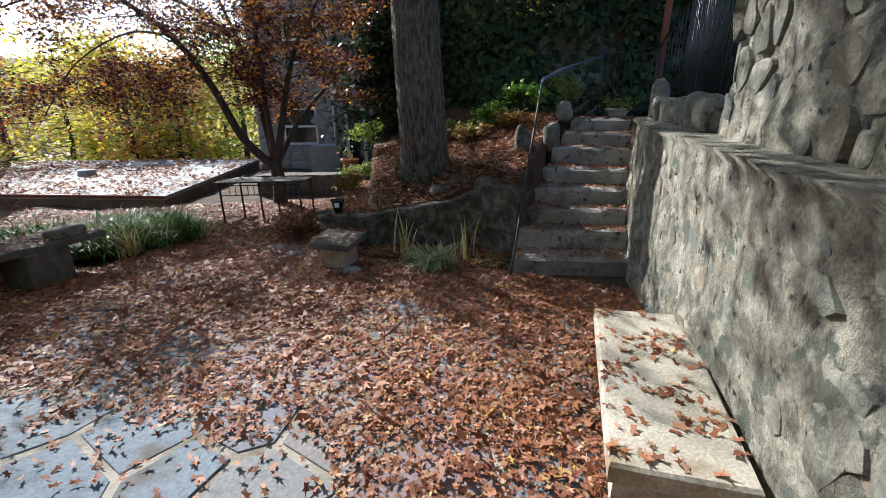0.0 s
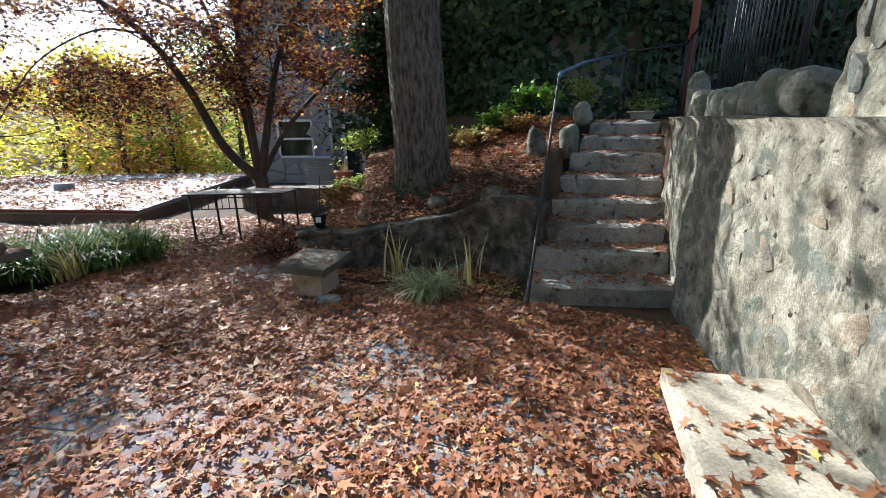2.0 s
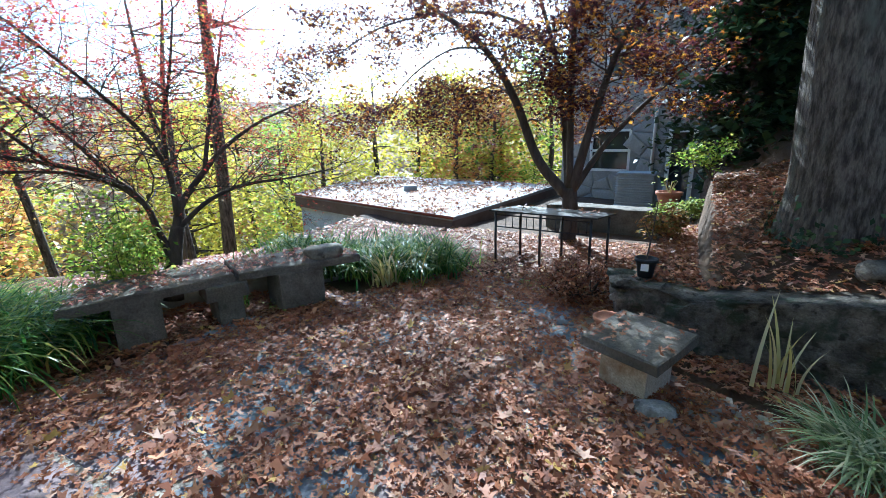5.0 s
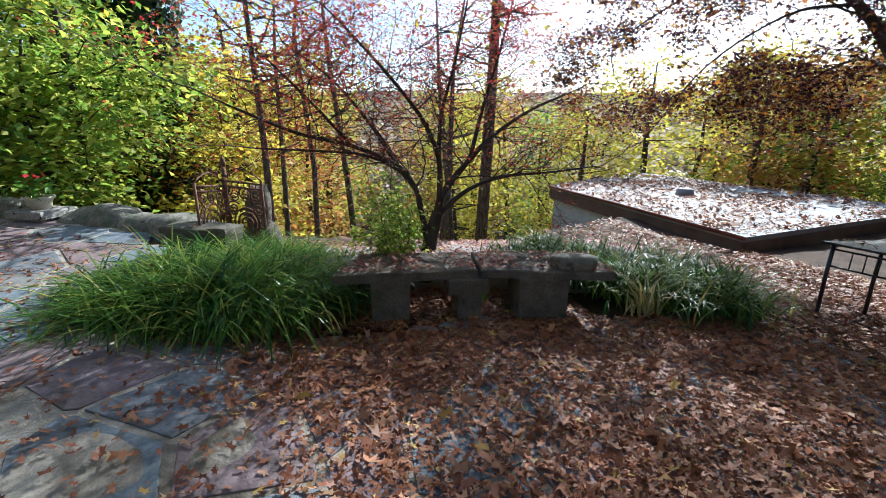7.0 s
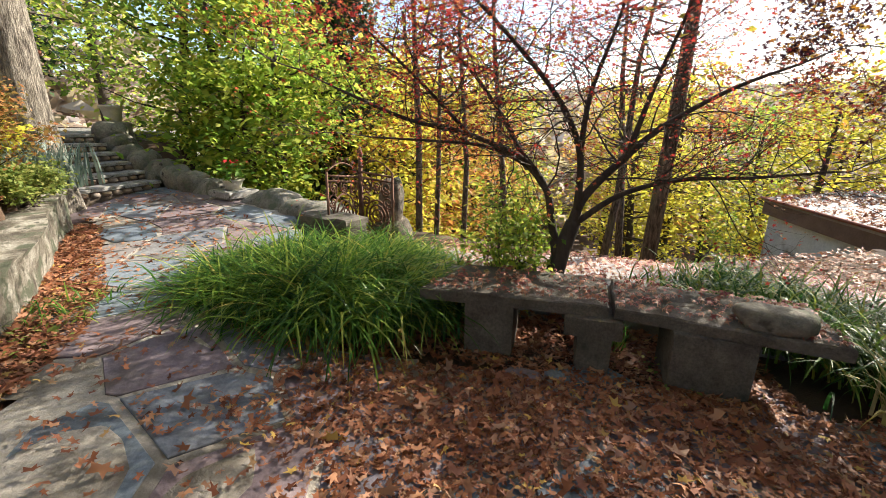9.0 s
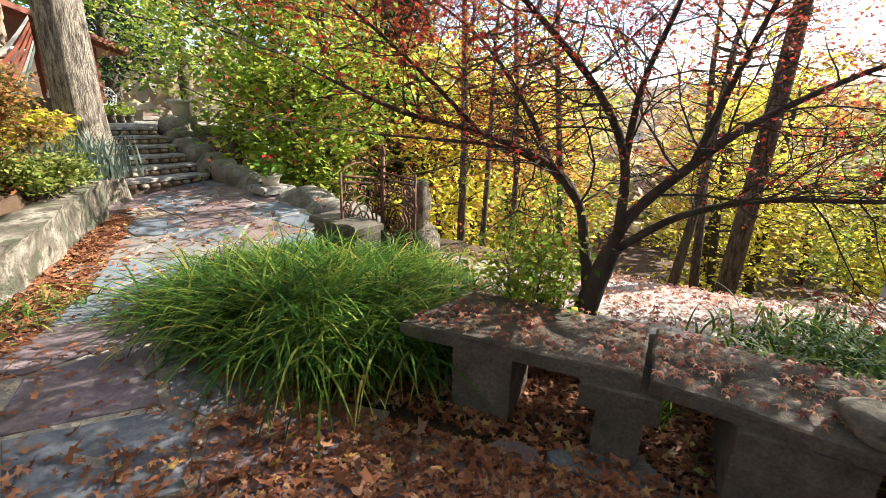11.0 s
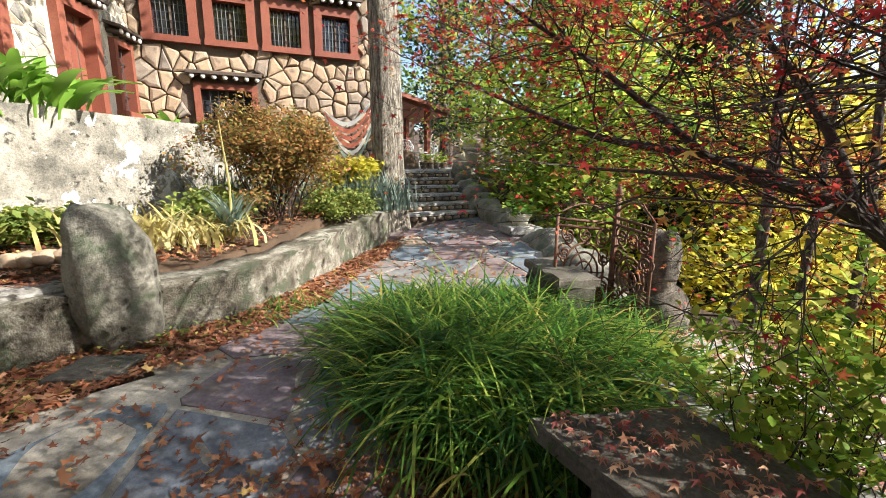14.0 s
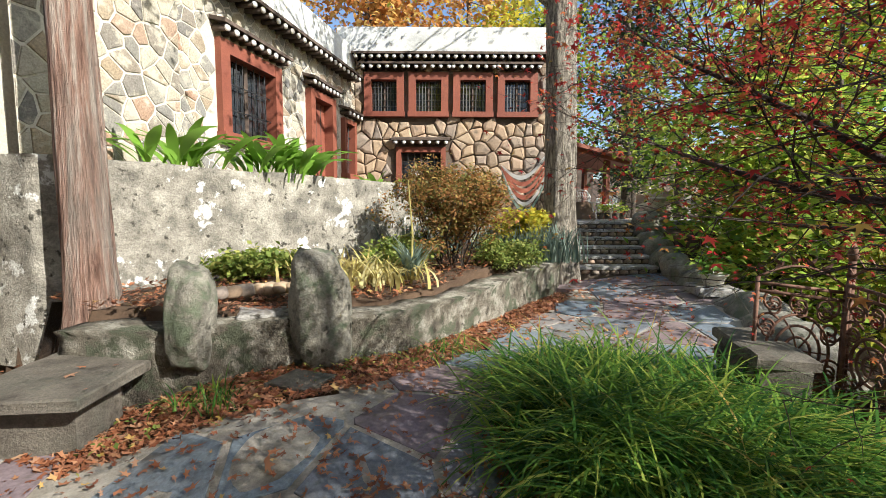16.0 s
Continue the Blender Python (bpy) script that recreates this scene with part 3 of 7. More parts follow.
def inside(px, py, poly):
    poly = np.asarray(poly, float)
    res = np.zeros(np.shape(px), bool)
    for (x0, y0), (x1, y1) in zip(poly, np.roll(poly, -1, axis=0)):
        cut = ((y0 > py) != (y1 > py)) & (px < (x1 - x0) * (py - y0) / (y1 - y0 + 1e-12) + x0)
        res ^= cut
    return res


def line_gap(px, py, line):
    best = np.full(np.shape(px), 1e9)
    for (x0, y0), (x1, y1) in zip(line, line[1:]):
        dx, dy = x1 - x0, y1 - y0
        t = np.clip(((px - x0) * dx + (py - y0) * dy) / (dx * dx + dy * dy), 0, 1)
        best = np.minimum(best, np.hypot(px - x0 - t * dx, py - y0 - t * dy))
    return best


def shifted(line, gap):
    """The line moved to the left of its walk by gap."""
    out = []
    for i, p in enumerate(line):
        a, c = line[max(i - 1, 0)], line[min(i + 1, len(line) - 1)]
        d = Vector((c[0] - a[0], c[1] - a[1])).normalized()
        out.append((p[0] - d.y * gap, p[1] + d.x * gap))
    return out


def face_off(x, y, z, seed, rough):
    """How far an uneven wall face stands out at a place."""
    return rough * (nz(x + seed, y, z, 1.7) + 0.5 * nz(x, y + seed, z, 5.0) + 0.25 * nz(x, y, z + seed, 13.0))


HILL = shifted(LOW_WALL[::-1], 0.22) + [(1.1, 6.0), (2.0, 7.55), (2.6, 8.4), (3.3, 7.75), (2.35, 5.75), (9, 5.6), (30, 8), (30, 45), (-1.5, 45), (-0.9, 14), (-1.1, 9.0)]
BED = shifted(PLANTER, 0.2) + [(-8.2, -1.3)] + shifted(MID_WALL, -0.15)[::-1]
HOUSE_TERRACE = shifted(MID_WALL, 0.2) + [(-12, -5), (-20, -20), (30, -20), (30, 5.4), (2.6, 5.4)] + shifted(WALL_R, 0.28)[1:] + [(-0.4, 0.2), (-1.2, 0.75)]


def floor_z(px, py):
    z = 0.235 * smooth_step(4.6, 2.9, py) * smooth_step(-1.9, -3.3, px)
    z = z + 0.07 * np.clip(-6.4 - px, 0, 3.2)
    z = z - 0.032 * np.clip(py - 5.6, 0, 7)
    return z + 0.65 * smooth_step(-9.4, -10.6, px) * (py < 1.2)


def ground_z(px, py):
    px, py = np.asarray(px, float), np.asarray(py, float)
    up = inside(px, py, UPLAND)
    gap = line_gap(px, py, EDGE)
    z = floor_z(px, py)
    hill = np.clip(0.36 + 0.30 * (px + 1.1) + 0.12 * (py - 7.2), -0.1, 1.62) + 0.16 * np.clip(py - 10.5, 0, 14) * (px > 0)
    hill = np.where(px < -0.6, np.minimum(hill, 0.36 - 0.05 * np.clip(py - 8, 0, 9)), hill)
    back = np.clip(line_gap(px, py, LOW_WALL) - 0.3, 0, 9)
    rim = np.interp(px, (-1.25, -0.7, -0.2, 0.4, 0.78, 0.95), (0.36, 0.42, 0.5, 0.62, 0.84, 0.86)) - 0.03 + 0.5 * back
    z = np.where(inside(px, py, HILL), np.minimum(hill, rim), z)
    z = np.where(inside(px, py, HOUSE_TERRACE), np.where(py > 1.5, 1.5, 1.78), z)
    z = np.where(inside(px, py, BED), 0.68 + 0.10 * smooth_step(2.0, 0.4, py) + 0.05 * np.clip(-4.5 - px, 0, 3), z)
    fall = -0.35 - 0.55 * np.clip(gap, 0, 9) - 0.10 * np.clip(gap - 9, 0, 25) + 0.16 * np.clip(gap - 45, 0, 200)
    z = np.where(up, z, fall)
    return z


def axis_values(lo, hi, near_lo, near_hi, step):
    near = np.arange(near_lo, near_hi, step)
    k = np.geomspace(step, 300, 34)
    return np.concatenate([near_lo - k[::-1], near, near[-1] + k])


ax_x = axis_values(0, 0, -11.5, 4.5, 0.13)
ax_y = axis_values(0, 0, -3.5, 11.5, 0.13)
gx, gy = np.meshgrid(ax_x, ax_y, indexing="ij")
gz = ground_z(gx, gy)
bump = np.array([nz(a, b, 0.0, 1.6) for a, b in zip(gx.ravel(), gy.ravel())]).reshape(gx.shape)
gz = gz - 0.03 + bump * 0.02
ni, nj = gx.shape
grid = np.arange(ni * nj).reshape(ni, nj)
quads = np.stack([grid[:-1, :-1], grid[1:, :-1], grid[1:, 1:], grid[:-1, 1:]], -1).reshape(-1, 4)
tagged(fast_mesh("ground", np.stack([gx, gy, gz], -1).reshape(-1, 3), quads, M["soil"], None, True),
       "dark bare soil under fallen leaves, falling away to a valley", "ground", "", "structure")

# ---- walls ----
R_RNG = np.random.default_rng(3)


def along(line, foot, top):
    return [(x, y, f, t) for (x, y), f, t in zip(line, foot, top)]


thick_wall("wall_patio", along(WALL_R[::-1], [-0.2] * 7, [1.56, 1.56, 1.56, 1.56, 1.57, 1.6, 1.62])[:6] + [(2.3, 5.75, -0.2, 1.62), (2.75, 6.6, 0.3, 1.63), (3.3, 7.45, 0.9, 1.64)],
           -0.45, M["render_wall"], "tall weathered mortared fieldstone retaining wall with mossy stains", "wall", 0.05, 0.07, 22, 0.0, 4.0, 0.05)
thick_wall("wall_low", [(x, y, -0.15, t) for (x, y), t in zip(LOW_WALL, (0.86, 0.84, 0.62, 0.5, 0.42, 0.38))] + [(-1.35, 7.75, -0.2, 0.36)], -0.32, M["low_wall"],
           "low curved rubble retaining wall holding a leafy slope", "wall", 0.09, 0.07, 9, 0.0, 8.0, 0.05, top_rough=0.06)
thick_wall("wall_garden", [(x, y, 0.1, 1.9) for x, y in MID_WALL[::-1] + [(-0.9, 0.72), (-0.25, 0.3)]], -0.35, M["plaster"], "garden retaining wall with peeling white paint over grey plaster", "wall", 0.03, 0.08, 16, 0.0, 2.0, 0.03)
thick_wall("wall_planter", [(x, y, 0.0, t) for (x, y), t in zip(PLANTER[::-1], (0.78, 0.74, 0.68, 0.66, 0.64, 0.64, 0.64, 0.63, 0.6))], -0.3, M["planter"],
           "curved low mortared planter wall with lichen, edging a flower bed", "wall", 0.045, 0.07, 9, 0.03, 12.0, 0.03, top_rough=0.03)

# embedded stones of the patio wall
wall_stones = group_of("wall_facing_stones", "flat stones set in the mortar of the retaining wall", "stones", "", "structure")


def face_stones(line, parent, count, z0, z1, seed, rough, big, proud=0.0, mat="wall_stone"):
    """Flat stones let into an uneven wall face that lies to the left of the line."""
    steps = [math.hypot(b[0] - a[0], b[1] - a[1]) for a, b in zip(line, line[1:])]
    for k in range(count):
        s = R_RNG.uniform(0.02, 0.98) * sum(steps)
        i = 0
        while i < len(steps) - 1 and s > steps[i]:
            s -= steps[i]
            i += 1
        (x0, y0), (x1, y1), f = line[i], line[i + 1], min(s / steps[i], 1.0)
        bx, by = x0 + (x1 - x0) * f, y0 + (y1 - y0) * f
        d = Vector((x1 - x0, y1 - y0, 0)).normalized()
        nrm = Vector((-d.y, d.x, 0))
        zc = R_RNG.uniform(z0, z1)
        w, h = R_RNG.uniform(0.3, 1.0) * big, R_RNG.uniform(0.25, 0.7) * big
        nn = 9
        ang = (np.arange(nn) + R_RNG.uniform(-0.3, 0.3, nn)) * 2 * np.pi / nn
        lift = face_off(bx, by, zc, seed, rough)
        vs, fs = [], []
        for sc, out in ((1.0, -0.03), (0.94, proud - 0.001), (0.6, proud + 0.004)):
            for a in ang:
                rr = 1 + 0.2 * math.sin(2 * a + k) + 0.16 * math.sin(3 * a + 2 * k) + 0.1 * math.sin(5 * a + 3 * k)
                vs.append(Vector((bx, by, zc)) + d * (w * rr * sc * math.cos(a)) + Vector((0, 0, h * rr * sc * math.sin(a))) + nrm * (out + lift))
        for ring in range(2):
            for q in range(nn):
                fs.append((ring * nn + q, ring * nn + (q + 1) % nn, (ring + 1) * nn + (q + 1) % nn, (ring + 1) * nn + q))
        fs.append(tuple(range(2 * nn, 3 * nn)))
        mesh_ob("stone", vs, fs, M[mat], parent)


face_stones(WALL_R[::-1], wall_stones, 190, 0.1, 1.42, 4.0, 0.05, 0.14, -0.004, "face_stone")
low_stones = group_of("low_wall_stones", "rough dark stones showing in the low curved wall", "stones", "", "structure")
face_stones(LOW_WALL[1:], low_stones, 60, 0.05, 0.40, 8.0, 0.09, 0.15, 0.012, "low_wall")
bed_stones = group_of("planter_wall_stones", "pale and dark stones showing in the planter wall", "stones", "", "structure")
face_stones(PLANTER[::-1], bed_stones, 70, 0.3, 0.5, 12.0, 0.045, 0.13, -0.01, "face_stone")

# boulders on the wall's ledge and the rough wall above it
ledge = group_of("boulder_coping", "row of rounded boulders set along the top of the retaining wall", "boulders", "", "structure")
for k, (x, y, sx, sz) in enumerate([(3.2, 7.05, 0.17, 0.36), (3.02, 6.72, 0.16, 0.2), (2.88, 6.42, 0.15, 0.19), (2.72, 6.12, 0.16, 0.17), (2.56, 5.82, 0.16, 0.18), (2.42, 5.52, 0.17, 0.18), (2.28, 5.22, 0.17, 0.17), (2.15, 4.92, 0.17, 0.19), (2.02, 4.6, 0.18, 0.2)]):
    rock("boulder", (x + 0.12, y, 1.58 + sz * 0.55), (sx * 0.78, 0.12 + 0.02 * (k % 3), sz * (0.85 + 0.12 * (k % 2))), M["boulder"], ledge, "", 1.7 * k + 2, 0.75 + 0.25 * (k % 3), 0.3, 3)
thick_wall("wall_upper", [(-0.15, -0.4, 1.45, 3.2), (0.5, 1.0, 1.45, 3.2), (1.35, 3.0, 1.45, 3.0), (1.82, 4.05, 1.45, 2.75), (1.95, 4.3, 1.45, 2.2)], -0.5, M["render_wall"],
           "rough upper wall of large fieldstones in pale mortar", "wall", 0.08, 0.08, 14, 0.0, 20.0, 0.08)
upper_stones = group_of("upper_wall_stones", "large irregular fieldstones of the upper wall", "stones", "", "structure")
ua, ub = Vector((0.2, 0.3, 1.5)), Vector((1.86, 4.15, 1.5))
ud = (ub - ua).normalized()
un = Vector((-ud.y, ud.x, 0))
for k, (mid, poly) in enumerate(cells((ub - ua).length, 1.6, 0.27, np.random.default_rng(11), 1.25)):
    poly = rounded(shrink(poly, mid, 0.03))
    vs, fs, nn = [], [], len(poly)
    for sc, out in ((1.0, -0.05), (0.93, 0.008), (0.7, 0.016)):
        for p in poly:
            q = mid + (p - mid) * sc
            vs.append(ua + ud * float(q[0]) + Vector((0, 0, float(q[1]))) + un * (out + 0.03 * nz(q[0], q[1], k, 3)))
    for ring in range(2):
        for i in range(nn):
            fs.append((ring * nn + i, ring * nn + (i + 1) % nn, (ring + 1) * nn + (i + 1) % nn, (ring + 1) * nn + i))
    fs.append(tuple(range(2 * nn, 3 * nn)))
    mesh_ob("stone", vs, fs, M["face_stone"], upper_stones)

# ---- stone stairs by the patio wall ----
stairs = group_of("stone_stairs", "worn grey stone steps strewn with brown leaves, climbing beside the wall", "stairs", "", "structure")
STEP_L = [(0.93, 5.78), (1.1, 6.1), (1.28, 6.42), (1.5, 6.78), (1.75, 7.16), (2.02, 7.52), (2.3, 7.86), (2.6, 8.2), (3.0, 8.7)]
STEP_R = [(2.24, 5.46), (2.38, 5.78), (2.5, 6.1), (2.66, 6.42), (2.78, 6.72), (2.95, 7.0), (3.15, 7.3), (3.4, 7.62), (4.1, 8.3)]
STEP_Z = [0.17, 0.375, 0.56, 0.75, 0.96, 1.2, 1.39, 1.58]
for k, z in enumerate(STEP_Z):
    l0, r0 = STEP_L[k], STEP_R[k]
    l1, r1 = STEP_L[min(k + 2, 8)], STEP_R[min(k + 2, 8)]
    slab("step", (l0, r0, r1, l1), z - 0.32, z, M["step_stone"], stairs, "", 0.042, 3.0 * k, 30, 8, 0.03)

# ---- bench slabs ----
def bench_leg(name, x, y, turn, w, d, h, parent, mat, z0=0.0):
    c, s = math.cos(turn), math.sin(turn)
    q = [(x + a * w / 2 * c - b * d / 2 * s, y + a * w / 2 * s + b * d / 2 * c) for a, b in ((-1, -1), (1, -1), (1, 1), (-1, 1))]
    return slab(name, q, z0 - 0.05, z0 + h, mat, parent, "", 0.012, x * 3 + y, 6, 4, 0.01)


stone_bench = group_of("stone_bench", "pale rough cast-stone bench with leaves on it, against the wall", "bench", at=(0.95, 3.2, 0))
sb = [slab("seat", [(0.36, 2.64), (0.84, 2.44), (1.47, 3.72), (0.95, 3.92)], 0.375, 0.46, M["bench_stone"], None, "", 0.006, 5, 14, 6, 0.015)]
ta = math.atan2(1.27, 0.6)
sb += [bench_leg("leg", 0.70, 2.80, ta, 0.16, 0.36, 0.376, None, M["bench_stone"]), bench_leg("leg", 1.12, 3.58, ta, 0.16, 0.36, 0.376, None, M["bench_stone"])]
for o in sb:
    o.parent = stone_bench
    o.matrix_parent_inverse = Matrix.Translation((-0.95, -3.2, 0))

long_bench = group_of("slab_bench", "long dark stone slab bench in two lengths, scattered with red leaves", "bench")
slab("seat_slab", [(-4.47, 4.5), (-4.15, 5.64), (-4.68, 5.84), (-4.98, 4.86)], 0.37, 0.45, M["dark_stone"], long_bench, "", 0.01, 2, 18, 7, 0.012)
slab("seat_slab", [(-4.14, 5.665), (-3.62, 6.66), (-4.15, 6.9), (-4.67, 5.865)], 0.375, 0.445, M["dark_stone"], long_bench, "", 0.01, 9, 18, 7, 0.012)
for x, y, w in ((-4.52, 5.0, 0.32), (-4.3, 5.62, 0.2), (-4.06, 6.2, 0.42)):
    bench_leg("leg", x, y, 1.25, w, 0.36, 0.375, long_bench, M["dark_stone"])
bench_leg("leg_block", -4.28, 5.6, 1.25, 0.34, 0.3, 0.08, long_bench, M["dark_stone"], 0.295)
tagged(rock("rough_stone", (-3.86, 6.42, 0.5), (0.2, 0.11, 0.07), M["boulder"], None, "", 4.2, 0.9), "rough brown stone lying on the slab bench", "stone")

# ---- leafy concrete terrace behind the bench ----
tb = [(-5.75, 3.95, 0.2), (-5.12, 4.95, 0.27), (-4.82, 6.0, 0.27), (-4.4, 7.05, 0.24), (-4.2, 8.6, 0.08), (-6.2, 9.1, -0.12), (-6.65, 7.2, -0.06), (-7.78, 4.05, -0.06), (-6.6, 3.9, 0.12)]
nb = len(tb)
terr = mesh_ob("terrace_slab", [(x, y, z) for x, y, z in tb] + [(x, y, z - 0.6) for x, y, z in tb], [tuple(range(nb))] + [(i + nb, (i + 1) % nb + nb, (i + 1) % nb, i) for i in range(nb)], M["terrace"])
tagged(terr, "pale sloping concrete terrace strewn with red leaves", "terrace", "", "structure")
for a, b in zip(tb[:4], tb[1:4]):
    d = Vector((b[0] - a[0], b[1] - a[1], 0)).normalized()
    o = Vector((d.y, -d.x, 0)) * -0.16
    tagged(slab("kerb", [(a[0], a[1]), (b[0], b[1]), (b[0] + o.x, b[1] + o.y), (a[0] + o.x, a[1] + o.y)], -0.1, (a[2] + 0.05, b[2] + 0.05, b[2] + 0.05, a[2] + 0.05), M["terrace"], None, "", 0.01, a[1], 12, 2, 0.015),
           "low worn concrete kerb along the terrace", "kerb", "kerb stones", "structure")

# ---- flat-roofed shed ----
shed = group_of("flat_roofed_shed", "low shed with a flat leaf-strewn roof and pale rendered wall", "shed")
rp = [(-4.88, 10.78), (-11.1, 12.15), (-13.5, 18.6), (-4.75, 17.6)]
mesh_ob("roof", [(x, y, 0.06) for x, y in rp] + [(x, y, -0.02) for x, y in rp], [(3, 2, 1, 0), (4, 5, 6, 7)] + [(i, (i + 1) % 4, (i + 1) % 4 + 4, i + 4) for i in range(4)], M["roof"], shed)
rc = np.mean(rp, axis=0)
for scale, z0, z1, nm, mt, lb in ((0.995, -0.3, -0.02, "fascia", "fascia", "brown wooden fascia"), (0.955, -4.0, -0.29, "wall", "shed_wall", "pale blue-grey rendered wall")):
    q = [tuple(rc + (np.array(p) - rc) * scale) for p in rp]
    mesh_ob(nm, [(x, y, z0) for x, y in q] + [(x, y, z1) for x, y in q], [(i, i + 4, (i + 1) % 4 + 4, (i + 1) % 4) for i in range(4)], M[mt], shed, lb)
tube_ob("edge_flashing", [(-4.86, 10.74, 0.05), (-7.9, 11.42, 0.06), (-11.15, 12.12, 0.05)], 0.03, M["red_paint"], shed, "red metal roof edge")
tube_ob("roof_vent", [(-8.3, 14.2, 0.0), (-8.3, 14.2, 0.22)], [0.22, 0.2], M["roof"], shed, "", 14)

# ---- house ----
HCAM = Vector((-3.25, 5.42, 0))
HA, HR = Vector((-0.352, -0.936, 0)), Vector((-0.936, 0.352, 0))


def hp(depth, lat, z):
    return HCAM + HA * depth + HR * lat + Vector((0, 0, z))


CORNER = hp(10.5, -2.16, 0)
F_DIR = HR
W_DIR = -(HA * 0.973 + HR * 0.232).normalized()
F_N = -HA
W_N = Vector((W_DIR.y, -W_DIR.x, 0))
if W_N.dot(HR) < 0:
    W_N = -W_N


def wall_frame(origin, d):
    return lambda s, z, out, n: origin + d * s + n * out + Vector((0, 0, z))


def stone_face(name, origin, d, n, length, z0, z1, openings, size, mats, label, seed, depth=0.07, thick=0.4):
    """Fieldstone wall with openings (s0, s1, z0, z1) cut through it, and its facing stones as parts."""
    ss = sorted({0.0, length, *[v for o in openings for v in o[:2]]})
    zs = sorted({z0, z1, *[v for o in openings for v in o[2:4]]})
    verts, faces, ids = [], [], {}

    def vid(s, z, t):
        key = (round(s, 4), round(z, 4), t)
        if key not in ids:
            ids[key] = len(verts)
            verts.append(origin + d * s - n * (thick * t) + Vector((0, 0, z)))
        return ids[key]

    def open_at(s, z):
        return any(o[0] < s < o[1] and o[2] < z < o[3] for o in openings)

    for i in range(len(ss) - 1):
        for j in range(len(zs) - 1):
            a, b, e, f = ss[i], ss[i + 1], zs[j], zs[j + 1]
            if open_at((a + b) / 2, (e + f) / 2):
                continue
            for t in (0, 1):
                faces.append((vid(a, e, t), vid(b, e, t), vid(b, f, t), vid(a, f, t)))
    for o in openings:
        a, b, e, f = o[:4]
        for p, q in (((a, e), (b, e)), ((b, e), (b, f)), ((b, f), (a, f)), ((a, f), (a, e))):
            faces.append((vid(*p, 0), vid(*q, 0), vid(*q, 1), vid(*p, 1)))
    faces.append((vid(0, z1, 0), vid(length, z1, 0), vid(length, z1, 1), vid(0, z1, 1)))
    wall = mesh_ob(name, verts, faces, mats[0])
    tagged(wall, label, "wall", "", "structure")
    rest = []
    for k, (mid, poly) in enumerate(cells(length, z1 - z0, size, np.random.default_rng(seed), 1.25, 0.62)):
        if any(o[0] - 0.16 < mid[0] < o[1] + 0.16 and o[2] - 0.12 < mid[1] + z0 < o[3] + 0.14 for o in openings):
            continue
        poly = shrink(poly, mid, 0.012)
        vs, fs, nn = [], [], len(poly)
        for sc, out in ((1.0, -0.01), (0.93, depth * 0.7), (0.6, depth)):
            for p in poly:
                q = mid + (p - mid) * sc
                vs.append(origin + d * float(q[0]) + Vector((0, 0, float(q[1]) + z0)) + n * (out * (0.7 + 0.5 * ((k * 37) % 10) / 10)))
        for ring in range(2):
            for i in range(nn):
                fs.append((ring * nn + i, ring * nn + (i + 1) % nn, (ring + 1) * nn + (i + 1) % nn, (ring + 1) * nn + i))
        fs.append(tuple(range(2 * nn, 3 * nn)))
        mesh_ob("stone", vs, fs, mats[1], wall)
    return wall


def bar(name, p, q, w, h, mat, parent, label="", ax=None):
    """Square bar from p to q, its width along ax where that is given."""
    p, q = Vector(p), Vector(q)
    d = (q - p).normalized()
    up = Vector((0, 0, 1)) if abs(d.z) < 0.9 else Vector((1, 0, 0))
    a = (Vector(ax) if ax else d.cross(up)).normalized() * (w / 2)
    b = d.cross(a).normalized() * (h / 2)
    vs = [e + i * a + j * b for e in (p, q) for i, j in ((-1, -1), (1, -1), (1, 1), (-1, 1))]
    fs = [(0, 1, 2, 3), (7, 6, 5, 4)] + [(i, i + 4, (i + 1) % 4 + 4, (i + 1) % 4) for i in range(4)]
    return mesh_ob(name, vs, fs, mat, parent, label)


def awning(origin, d, n, s0, s1, z, parent, count, out=0.22):
    """Narrow eave with a row of round white rafter ends."""
    P = lambda s, zz, o: origin + d * s + n * o + Vector((0, 0, zz))
    vs = [P(s0, z + 0.16, 0), P(s1, z + 0.16, 0), P(s1, z + 0.09, out + 0.05), P(s0, z + 0.09, out + 0.05)]
    vs += [v + Vector((0, 0, 0.05)) for v in vs]
    mesh_ob("eave_board", vs, [(0, 1, 2, 3), (7, 6, 5, 4)] + [(i, i + 4, (i + 1) % 4 + 4, (i + 1) % 4) for i in range(4)], M["dark_wood"], parent)
    for k in range(count):
        s = s0 + (s1 - s0) * (k + 0.5) / count
        r = tube_ob("rafter", [P(s, z + 0.06, 0.0), P(s, z + 0.045, out)], 0.045, M["dark_wood"], parent, "", 8)
        tube_ob("rafter_end", [P(s, z + 0.045, out), P(s, z + 0.044, out + 0.025)], 0.047, M["white_wood"], r, "white round rafter end", 10)


